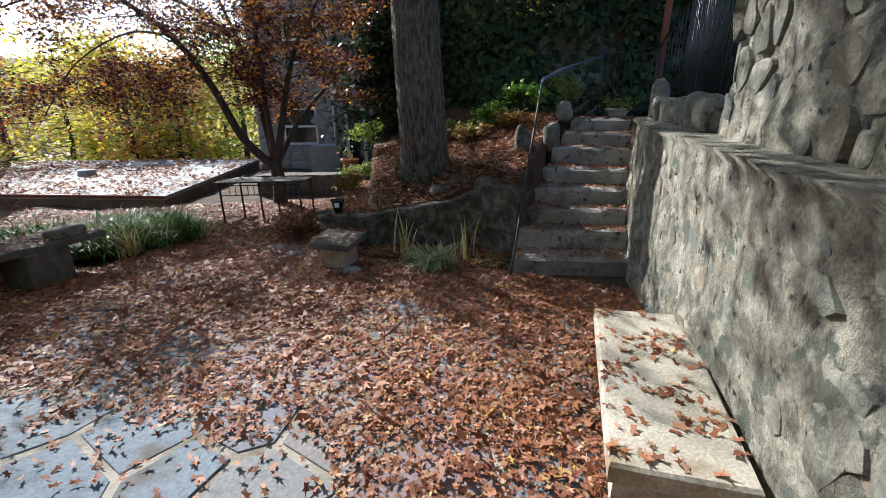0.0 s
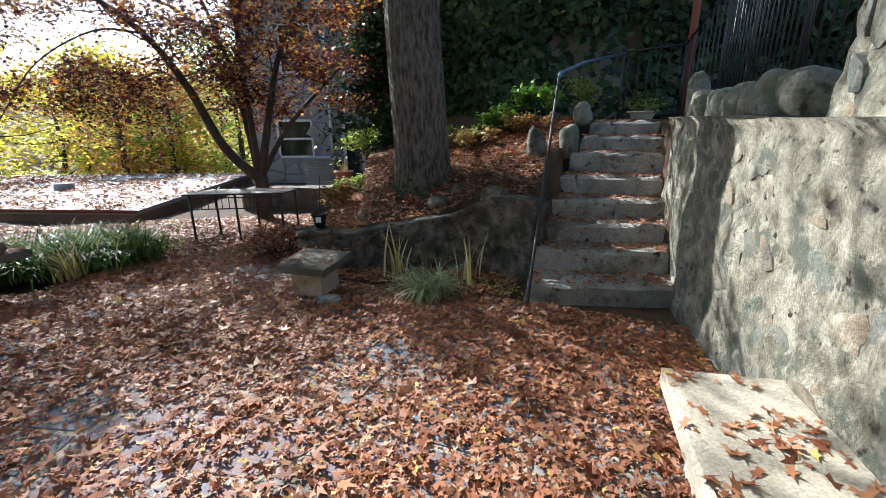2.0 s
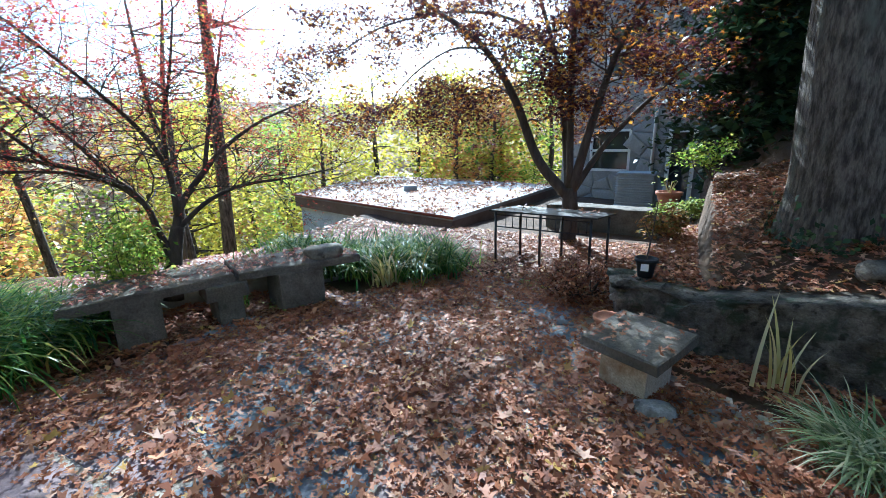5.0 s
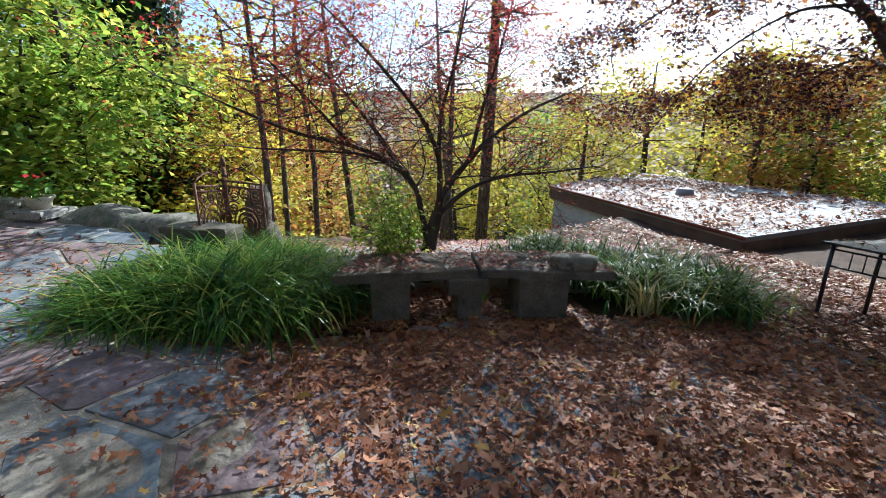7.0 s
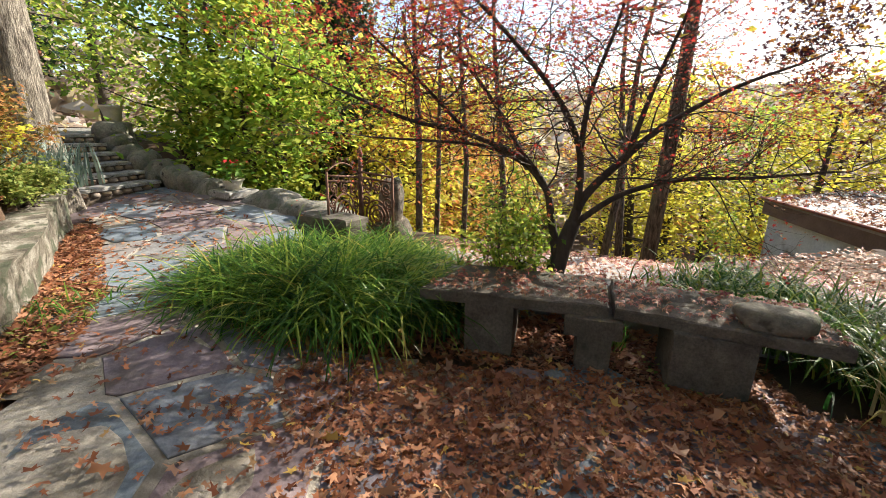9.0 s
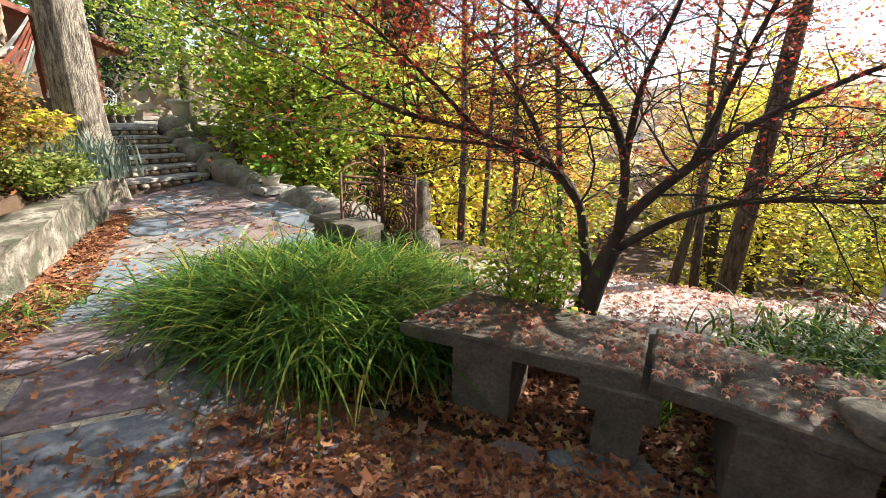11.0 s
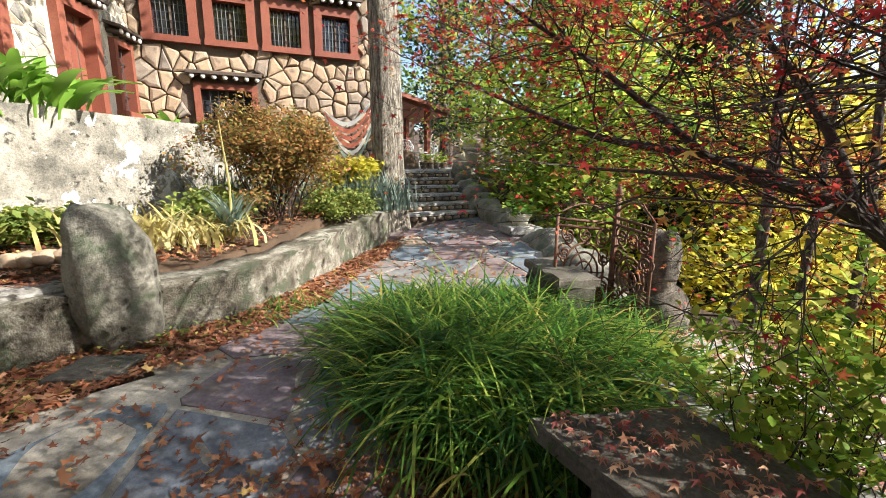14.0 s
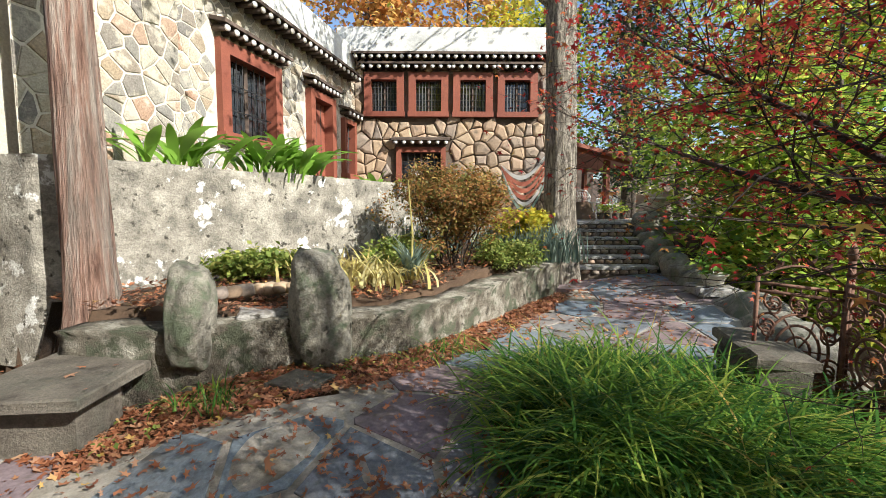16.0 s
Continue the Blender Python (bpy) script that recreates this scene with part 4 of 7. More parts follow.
def house_window(name, origin, d, n, s0, s1, z0, z1, label, bars=(4, 5), frame_w=0.14, eave=5):
    w = group_of(name, label, "window", "house windows", "structure")
    P = lambda s, zz, o: origin + d * s + n * o + Vector((0, 0, zz))
    o = 0.06
    bar("frame", P(s0 + frame_w / 2, z0, o - 0.1), P(s0 + frame_w / 2, z1, o - 0.1), frame_w, 0.28, M["red_paint"], w, "", d)
    bar("frame", P(s1 - frame_w / 2, z0, o - 0.1), P(s1 - frame_w / 2, z1, o - 0.1), frame_w, 0.28, M["red_paint"], w, "", d)
    bar("frame", P(s0 + frame_w, z1 - frame_w / 2, o - 0.1), P(s1 - frame_w, z1 - frame_w / 2, o - 0.1), 0.27, frame_w, M["red_paint"], w)
    bar("sill", P(s0 - 0.02, z0 + 0.05, o - 0.08), P(s1 + 0.02, z0 + 0.05, o - 0.08), 0.34, 0.12, M["red_paint"], w)
    a, b, e, f = s0 + frame_w, s1 - frame_w, z0 + 0.11, z1 - frame_w
    vs = [P(a, e, -0.1), P(b, e, -0.1), P(b, f, -0.1), P(a, f, -0.1)]
    vs += [v - n * 0.02 for v in vs]
    mesh_ob("pane", vs, [(0, 1, 2, 3), (7, 6, 5, 4)] + [(i, i + 4, (i + 1) % 4 + 4, (i + 1) % 4) for i in range(4)], M["glass"], w, "dark reflecting glass")
    bar("mullion", P((a + b) / 2, e, -0.07), P((a + b) / 2, f, -0.07), 0.05, 0.05, M["dark_wood"], w)
    for k in range(1, bars[0] * 2):
        if k != bars[0]:
            s = a + (b - a) * k / (bars[0] * 2)
            bar("glazing_bar", P(s, e, -0.02), P(s, f, -0.02), 0.014, 0.014, M["iron"], w)
    for k in range(1, bars[1]):
        z = e + (f - e) * k / bars[1]
        bar("glazing_bar", P(a, z, -0.022), P(b, z, -0.022), 0.014, 0.014, M["iron"], w)
    if eave:
        awning(origin, d, n, s0 - 0.1, s1 + 0.1, z1 + 0.05, w, eave)
    return w


F_WIN = [(0.34 + k * 1.065, 1.09 + k * 1.065, 3.78, 4.75) for k in range(4)]
stone_face("wall_facade", CORNER, F_DIR, F_N, 4.66, 1.2, 5.15, F_WIN + [(1.0, 2.2, 1.3, 3.0)], 0.31, (M["dark_mortar"], M["house_stone"]), "house front of rounded brown fieldstones in dark mortar", 21)
stone_face("wall_wing_end", CORNER + W_DIR * 5.15 + W_N * 0.03, W_DIR, W_N, 1.75, 1.2, 4.55, [], 0.25, (M["house_mortar"], M["pale_stone"]), "house wing end of large pale fieldstones in cream mortar", 25, 0.02)
stone_face("wall_wing", CORNER, W_DIR, W_N, 5.15, 1.2, 4.55, [(0.12, 0.75, 2.2, 3.55), (1.2, 2.2, 1.6, 3.8), (3.08, 4.5, 2.45, 3.85)], 0.205, (M["house_mortar"], M["pale_stone"]),
           "sunlit house wing of pale fieldstones in cream mortar", 22, 0.014)
for k, (a, b, c, e) in enumerate(F_WIN):
    house_window("window_%d" % (k + 1), CORNER, F_DIR, F_N, a - 0.1, b + 0.1, c - 0.06, e, "red-framed casement window with dark leaded panes under a rafter eave", (4, 5), 0.17, 6)
house_window("window_5", CORNER, F_DIR, F_N, 1.0, 2.2, 1.9, 3.0, "half-hidden lower window under a short eave", (3, 4), 0.12, 7)
house_window("window_6", CORNER, W_DIR, W_N, 3.08, 4.5, 2.45, 3.85, "large red-framed window with tall iron-barred panes", (4, 3), 0.18, 9)
house_window("window_7", CORNER, W_DIR, W_N, 0.12, 0.75, 2.2, 3.55, "narrow red-framed window near the house corner", (2, 4), 0.1, 4)
door = group_of("door_1", "closed red-brown wooden front door under a small eave", "door", "", "structure")
DP = lambda s, zz, o: CORNER + W_DIR * s + W_N * o + Vector((0, 0, zz))
bar("frame", DP(1.28, 1.7, -0.02), DP(1.28, 3.8, -0.02), 0.16, 0.3, M["red_paint"], door, "", W_DIR)
bar("frame", DP(2.12, 1.7, -0.02), DP(2.12, 3.8, -0.02), 0.16, 0.3, M["red_paint"], door, "", W_DIR)
bar("frame", DP(1.36, 3.73, -0.02), DP(2.04, 3.73, -0.02), 0.3, 0.14, M["red_paint"], door)
bar("leaf", DP(1.7, 1.72, -0.1), DP(1.7, 3.66, -0.1), 0.68, 0.06, M["red_paint"], door, "plank door leaf", W_DIR)
for s in (1.52, 1.7, 1.88):
    bar("plank_joint", DP(s, 1.75, -0.066), DP(s, 3.62, -0.066), 0.012, 0.012, M["dark_wood"], door)
tube_ob("door_handle", [DP(1.95, 2.7, -0.06), DP(1.95, 2.7, 0.0), DP(1.86, 2.7, 0.0)], 0.012, M["iron"], door, "black iron handle")
awning(CORNER, W_DIR, W_N, 1.1, 2.3, 3.85, door, 8)
par = group_of("roof_parapet", "grey stucco parapet over a row of white rafter ends", "parapet", "", "structure")
bar("facade_parapet", CORNER + F_DIR * -0.4 - F_N * 0.12 + Vector((0, 0, 5.5)), CORNER + F_DIR * 4.7 - F_N * 0.12 + Vector((0, 0, 5.5)), 0.3, 0.62, M["parapet"], par)
bar("wing_parapet", CORNER + W_DIR * 0.0 - W_N * 0.12 + Vector((0, 0, 4.95)), CORNER + W_DIR * 6.9 - W_N * 0.12 + Vector((0, 0, 4.95)), 0.3, 0.72, M["parapet"], par)
awning(CORNER, F_DIR, F_N, 0.0, 4.66, 5.0, par, 26, 0.3)
awning(CORNER, W_DIR, W_N, 0.3, 6.8, 4.42, par, 34, 0.3)
side = stone_face("wall_gable", CORNER + F_DIR * 4.66, -F_N, F_DIR, 5.0, 0.8, 5.15, [], 0.4, (M["dark_mortar"], M["house_stone"]), "shaded side wall of brown fieldstones", 23)
back = mesh_ob("house_roof", [CORNER - F_DIR * 6 - F_N * 8 + Vector((0, 0, 5.2)), CORNER + F_DIR * 4.6 - F_N * 8 + Vector((0, 0, 5.2)), CORNER + F_DIR * 4.6 - F_N * 0.2 + Vector((0, 0, 5.2)), CORNER - F_DIR * 0.2 - F_N * 0.2 + Vector((0, 0, 5.2)),
                              CORNER + W_DIR * 6.9 - W_N * 0.2 + Vector((0, 0, 4.7)), CORNER + W_DIR * 6.9 - W_N * 6 + Vector((0, 0, 4.7))], [(0, 1, 2, 3), (0, 3, 4, 5)], M["roof"])
tagged(back, "flat roof of the house", "roof", "", "structure")


# ---- upper garden stairs ----
up_stairs = group_of("garden_stairs", "wide shallow stairs of stone treads with cobbled risers", "stairs", "", "structure")
UL, UR = Vector((-7.63, -0.3, 0)), Vector((-9.05, 0.12, 0))
UD = Vector((-0.45, -0.89, 0)).normalized()
for k in range(6):
    o, z = UD * (0.33 * k), 0.42 + 0.14 * (k + 1)
    a, b = UL + o, UR + o
    slab("tread", [tuple((a - UD * 0.04)[:2]), tuple((a + UD * 0.42)[:2]), tuple((b + UD * 0.42)[:2]), tuple((b - UD * 0.04)[:2])], z - 0.05, z, M["step_stone"], up_stairs, "", 0.015, k * 2.0, 4, 12, 0.012)
    slab("riser", [tuple((a)[:2]), tuple((a + UD * 0.5)[:2]), tuple((b + UD * 0.5)[:2]), tuple(b[:2])], z - 0.3, z - 0.048, M["dark_mortar"], up_stairs, "", 0.01, k, 3, 10, 0.0)
    n = 9
    for i in range(n):
        f = (i + 0.5) / n
        p = a + (b - a) * f
        rock("cobble", (p.x, p.y, z - 0.095), (0.075, 0.05, 0.042), M["house_stone"], up_stairs, "", k * 9.1 + i, math.atan2((b - a).y, (b - a).x), 0.2, 1)
PL = [(-7.4, -2.2), (-6.6, -6.0), (-14.5, -12), (-19, -4), (-13, -2.2), (-10.0, -1.6), (-8.6, -2.2)]
plat = mesh_ob("porch_terrace", [(x, y, 1.25) for x, y in PL] + [(x, y, 0.3) for x, y in PL], [tuple(range(7))] + [(i + 7, (i + 1) % 7 + 7, (i + 1) % 7, i) for i in range(7)], M["step_stone"])
tagged(plat, "paved stone terrace at the head of the stairs", "terrace", "", "structure")

# ---- boulder wall beside the stairs and path ----
bw = group_of("boulder_wall", "low dry wall of large rounded boulders along the path", "wall", "", "structure")
BW = [(-10.35, -1.45, 1.45, 0.28), (-10.1, -1.15, 1.25, 0.26), (-9.85, -0.8, 1.1, 0.26), (-9.6, -0.4, 0.98, 0.27), (-9.35, 0.0, 0.85, 0.27), (-9.12, 0.4, 0.78, 0.25), (-8.9, 0.8, 0.7, 0.26), (-8.7, 1.15, 0.62, 0.24),
      (-8.2, 2.05, 0.5, 0.26), (-7.95, 2.45, 0.55, 0.3), (-7.6, 2.85, 0.5, 0.28), (-7.25, 3.2, 0.5, 0.27), (-6.95, 3.5, 0.48, 0.2)]
for k, (x, y, top, r) in enumerate(BW):
    rock("boulder", (x, y, top - r * 0.95), (r * 1.15, r, r), M["boulder"], bw, "", 3.3 * k + 1, 0.9, 0.3, 3)
    rock("boulder", (x - 0.12, y + 0.1, top - r * 2.2), (r * 1.3, r * 1.1, r * 1.2), M["boulder"], bw, "", 5.3 * k + 1, 0.4, 0.25, 2)
pier = group_of("stone_pier", "short squared stone pier carrying a flower pot", "pier")
slab("shaft", [(-8.62, 1.55), (-8.28, 1.35), (-8.08, 1.7), (-8.42, 1.9)], 0.05, 0.42, M["step_stone"], pier, "", 0.02, 3, 6, 6, 0.02)
slab("cap", [(-8.68, 1.55), (-8.27, 1.28), (-8.02, 1.7), (-8.42, 1.97)], 0.42, 0.52, M["step_stone"], pier, "", 0.012, 6, 6, 6, 0.02)

g_rng = np.random.default_rng(5)


def flower_pot(name, at, r, h, mat, label, foliage, fl_label, count=60, size=0.05, petals=None):
    pot = group_of(name, label, "flower pot")
    x, y, z = at
    prof = [(0.7 * r, 0), (0.86 * r, h * 0.55), (r, h * 0.82), (1.12 * r, h * 0.84), (1.12 * r, h), (0.98 * r, h), (0.92 * r, h * 0.86)]
    vs, fs, n = [], [], 20
    for pr, pz in prof:
        for k in range(n):
            t = 2 * math.pi * k / n
            vs.append((x + pr * math.cos(t), y + pr * math.sin(t), z + pz))
    for i in range(len(prof) - 1):
        for k in range(n):
            fs.append((i * n + k, i * n + (k + 1) % n, (i + 1) * n + (k + 1) % n, (i + 1) * n + k))
    fs.append(tuple(range(n - 1, -1, -1)))
    fs.append(tuple((len(prof) - 1) * n + k for k in range(n)))
    mesh_ob("pot", vs, fs, mat, pot, "", True)
    if foliage:
        p = np.array([x, y, z + h * 1.6]) + g_rng.normal(size=(count, 3)) * np.array([r * 0.75, r * 0.75, h * 0.45])
        leaves("foliage", p, size, foliage, pot, g_rng, 0.3)
        stems = [tube([(x, y, z + h * 0.85), (x + a * r * 0.6, y + b * r * 0.6, z + h * 1.5)], 0.006, 4) for a, b in g_rng.normal(size=(7, 2))]
        mesh_ob("stems", *merge(stems), M["blade_dry"], pot)
    if petals:
        p = np.array([x, y, z + h * 2.3]) + g_rng.normal(size=(14, 3)) * 0.04
        leaves("flower", p, 0.04, petals, pot, g_rng, 0.3)
    return pot


flower_pot("flower_pot", (-8.35, 1.62, 0.52), 0.15, 0.16, M["cream"], "shallow pale pot of red flowers on the stone pier", M["broad"], "", 90, 0.06, M["petal"])

# carved garden seat by the gate
gs = group_of("carved_stone_seat", "carved grey stone garden seat with a thick slab top", "bench")
slab("seat", [(-6.33, 3.14), (-5.9, 3.75), (-6.2, 3.93), (-6.63, 3.32)], 0.5, 0.575, M["dark_stone"], gs, "", 0.015, 4, 12, 6, 0.02)
slab("base", [(-6.32, 3.2), (-5.95, 3.75), (-6.15, 3.9), (-6.55, 3.35)], 0.08, 0.5, M["dark_stone"], gs, "", 0.02, 7, 8, 4, 0.01)
for f in (0.12, 0.85):
    c = Vector((-6.32, 3.2, 0.4)).lerp(Vector((-5.95, 3.75, 0.4)), f)
    tube_ob("carved_scroll", [c + Vector((0.02 * i * 0, 0, 0)) + Vector((0.55 * math.cos(i * 0.6), 0.84 * math.cos(i * 0.6), 1.0 * math.sin(i * 0.6))) * (0.07 * (1 - i / 16)) + Vector((0.02, -0.015, 0)) for i in range(15)], 0.013, M["dark_stone"], gs, "", 6)


# ---- wrought-iron gate ----
def spiral(c, u, v, r, turns=1.6, n=22, start=0.0, flip=1):
    return [c + u * (r * (1 - 0.85 * i / n) * math.cos(start + flip * turns * 2 * math.pi * i / n)) + v * (r * (1 - 0.85 * i / n) * math.sin(start + flip * turns * 2 * math.pi * i / n)) for i in range(n + 1)]


def iron_leaf(name, foot_a, foot_b, h, parent_label, group):
    """One gate leaf: stiles, rails, scrolls, rings and a spray of leaves on top."""
    g = group_of(name, parent_label, "gate", group)
    a, b = Vector(foot_a), Vector(foot_b)
    u = (b - a).normalized()
    w = (b - a).length
    v = Vector((0, 0, 1))
    P = lambda s, t: a + u * (w * s) + v * (h * t)
    for s in (0, 1):
        tube_ob("stile", [P(s, 0), P(s, 1.02)], 0.014, M["rust"], g)
    for t in (0.06, 0.1, 0.9, 0.97):
        tube_ob("rail", [P(0, t), P(1, t)], 0.012, M["rust"], g)
    for k in range(5):
        s = (k + 1) / 6
        tube_ob("spindle", [P(s, 0.9), P(s, 0.97)], 0.006, M["rust"], g, "", 6)
    c = P(0.5, 0.42)
    r = min(w * 0.36, h * 0.27)
    for q, m in ((1.0, 1.25), (0.72, 1.2), (0.42, 1.1)):
        tube_ob("ring", [c + u * (r * q * math.cos(t)) + v * (r * q * m * math.sin(t)) for t in np.linspace(0, 2 * math.pi, 25)], 0.010, M["rust"], g, "", 6)
    for s, t, f in ((0.2, 0.82, 1), (0.8, 0.82, -1), (0.2, 0.16, -1), (0.8, 0.16, 1), (0.5, 0.82, 1), (0.14, 0.62, 1), (0.86, 0.62, -1), (0.14, 0.28, -1), (0.86, 0.28, 1)):
        tube_ob("scroll", spiral(P(s, t), u, v, 0.08, 1.6, 22, 0.6, f), 0.009, M["rust"], g, "", 5)
        tube_ob("scroll", spiral(P(s, t - 0.06), u, v, 0.055, 1.5, 20, 2.6, -f), 0.008, M["rust"], g, "", 5)
    for k in range(6):
        t0 = c + u * (r * math.cos(k * math.pi / 3)) + v * (1.25 * r * math.sin(k * math.pi / 3))
        tube_ob("spoke", [c, (c + t0) / 2 + u * 0.02, t0], 0.006, M["rust"], g, "", 5)
    arch = [P(s, 1.02 + 0.13 * math.sin(math.pi * s)) for s in np.linspace(0, 1, 12)]
    tube_ob("arch", arch, 0.008, M["rust"], g, "", 6)
    for k in range(9):
        p = arch[1 + k] if k < 10 else arch[-1]
        d = (u * (0.06 if k % 2 else -0.06) + v * 0.07)
        n = u.cross(v)
        vs = [p, p + d * 0.5 + n * 0.015 + u * 0.012, p + d, p + d * 0.5 - n * 0.015 - u * 0.012, p + d * 0.5 + n * 0.004]
        mesh_ob("leaf", vs, [(0, 1, 4), (1, 2, 4), (2, 3, 4), (3, 0, 4)], M["rust"], g, "rusty sheet-iron leaf")
    return g


iron_leaf("iron_gate", (-6.22, 3.52, 0.22), (-6.7, 3.77, 0.16), 0.78, "rusty wrought-iron gate leaf with scrolls and rings, standing open", "gate leaves")
iron_leaf("iron_gate", (-6.66, 3.8, 0.16), (-6.52, 4.16, 0.12), 0.84, "rusty wrought-iron gate leaf seen nearly edge-on", "gate leaves")
post = group_of("gate_post", "tall rusty iron gate post with riveted bands and finial", "post")
tube_ob("shaft", [(-6.7, 3.79, 0.05), (-6.7, 3.79, 1.16)], 0.022, M["rust"], post)
tube_ob("finial", [(-6.7, 3.79, 1.13), (-6.7, 3.79, 1.17), (-6.7, 3.79, 1.21), (-6.7, 3.79, 1.26)], [0.022, 0.034, 0.022, 0.004], M["rust"], post)
for k in range(12):
    tube_ob("rivet_band", [(-6.7, 3.79, 0.2 + k * 0.075), (-6.7, 3.79, 0.225 + k * 0.075)], 0.028, M["rust"], post, "", 8)
gp = group_of("gate_pier", "upright weathered stone pier beside the iron gate", "pier")
rock("stone", (-6.8, 4.12, 0.55), (0.11, 0.14, 0.38), M["low_wall"], gp, "", 2.2, 0.2, 0.28, 3)
rock("stone", (-6.8, 4.12, 0.15), (0.22, 0.24, 0.3), M["low_wall"], gp, "", 6.2, 0.2, 0.2, 3)

# ---- standing stones and bed edging ----
for (x, y, sx, sy, h, seed, ln) in ((-2.63, 2.06, 0.155, 0.14, 0.78, 1.3, -0.05), (-3.5, 2.08, 0.24, 0.19, 1.0, 5.1, 0.05)):
    tagged(rock("standing_stone", (x, y, (0.31 if h < 0.9 else 0.17) + h * 0.5), (sx, sy, h * 0.5), M["boulder"], None, "", seed, -0.2, 0.24, 4, ln), "upright rounded grey boulder standing in the planter wall", "boulder", "standing stones")
for k in range(9):
    f = k / 8
    tagged(rock("edging_stone", (-2.75 - 0.75 * f, 1.62 - 0.12 * math.sin(3 * f), 0.77), (0.07 + 0.02 * (k % 3), 0.07, 0.055), M["house_stone"], None, "", k * 2.1, 0.2 * k, 0.2, 2), "small rounded brown edging stone in the bed", "stone", "edging stones")
tagged(slab("loose_flagstone", [(-3.1, 2.42), (-3.3, 2.22), (-3.58, 2.42), (-3.36, 2.64)], 0.2, 0.29, M["dark_stone"], None, "", 0.01, 4, 6, 6, 0.008), "loose square grey flagstone lying on leaves", "flagstone")
tagged(slab("step_block", [(-2.9, 1.98), (-3.3, 2.0), (-3.28, 1.7), (-2.88, 1.68)], 0.1, 0.66, M["step_stone"], None, "", 0.02, 2, 8, 6, 0.02), "pale stone step set between two standing boulders", "step")
stool = group_of("slate_stool", "low square grey slate stool on a rough stone foot", "stool")
slab("seat", [(-1.70, 1.66), (-2.37, 2.08), (-2.18, 2.67), (-1.46, 2.49)], 0.35, 0.42, M["dark_stone"], stool, "", 0.012, 8, 10, 8, 0.012)
slab("foot", [(-1.8, 1.86), (-2.22, 2.14), (-2.1, 2.50), (-1.62, 2.38)], 0.0, 0.352, M["dark_stone"], stool, "rough stacked stone foot", 0.03, 5, 6, 5, 0.02)

# ---- pedestal table and pots on the patio ----
ped = group_of("stone_pedestal_seat", "small dark slab seat on a pale block, leaves on top", "seat")
slab("top", [(-1.3, 6.1), (-0.84, 5.9), (-0.65, 6.45), (-1.14, 6.68)], 0.28, 0.35, M["dark_stone"], ped, "", 0.012, 3, 8, 8, 0.012)
slab("block", [(-1.18, 6.18), (-0.9, 6.05), (-0.78, 6.36), (-1.06, 6.5)], -0.05, 0.282, M["bench_stone"], ped, "", 0.012, 6, 6, 6, 0.012)
rock("foot_stone", (-0.84, 5.98, 0.02), (0.12, 0.09, 0.06), M["step_stone"], ped, "", 6.6, 0.3, 0.2, 2)
bk = flower_pot("black_nursery_pot", (-1.07, 7.38, 0.4), 0.085, 0.16, M["black_plastic"], "black plastic nursery pot with a dead stem, on the low wall", None, "")
mesh_ob("plant_label", [(-1.1, 7.282, 0.47), (-1.04, 7.282, 0.47), (-1.04, 7.28, 0.53), (-1.1, 7.28, 0.53), (-1.1, 7.286, 0.47), (-1.04, 7.286, 0.47), (-1.04, 7.284, 0.53), (-1.1, 7.284, 0.53)],
        [(0, 1, 2, 3), (7, 6, 5, 4)] + [(i, i + 4, (i + 1) % 4 + 4, (i + 1) % 4) for i in range(4)], M["white_metal"], bk, "small white plant label")
mesh_ob("stem", *merge([tube([(-1.07, 7.38, 0.55), (-1.05, 7.4, 0.75), (-1.03, 7.38, 1.0)], [0.008, 0.006, 0.003], 5), tube([(-1.05, 7.4, 0.72), (-1.12, 7.42, 0.85)], 0.004, 4)]), M["maple_bark"], bk)
flower_pot("clay_pot", (-1.27, 6.98, -0.02), 0.11, 0.16, M["terracotta"], "clay bowl half hidden beside the slab seat", None, "")

# ---- black metal garden table ----
mt = group_of("metal_garden_table", "long black metal garden table carrying fallen leaves", "table")
TQ = [(-3.16, 8.75), (-1.75, 8.72), (-1.6, 9.2), (-2.95, 9.3)]
slab("tabletop", TQ, 0.605, 0.625, M["iron"], mt, "", 0.0, 1, 6, 4, 0.004)
for x, y in ((-3.08, 8.8), (-1.82, 8.78), (-1.68, 9.14), (-2.88, 9.22), (-2.45, 8.78), (-2.28, 9.2)):
    tube_ob("leg", [(x, y, 0.6), (x, y, 0.25), (x + 0.01, y, -0.16)], 0.017, M["iron"], mt, "", 6)
for t in np.linspace(0.06, 0.94, 12):
    tube_ob("lattice_bar", [(-3.0 + 1.2 * t, 8.79, 0.56), (-3.0 + 1.2 * t, 8.79, 0.4)], 0.006, M["iron"], mt, "", 5)
for z in (0.56, 0.4):
    tube_ob("apron_rail", [(-3.08, 8.8, z), (-1.82, 8.78, z)], 0.009, M["iron"], mt, "", 6)

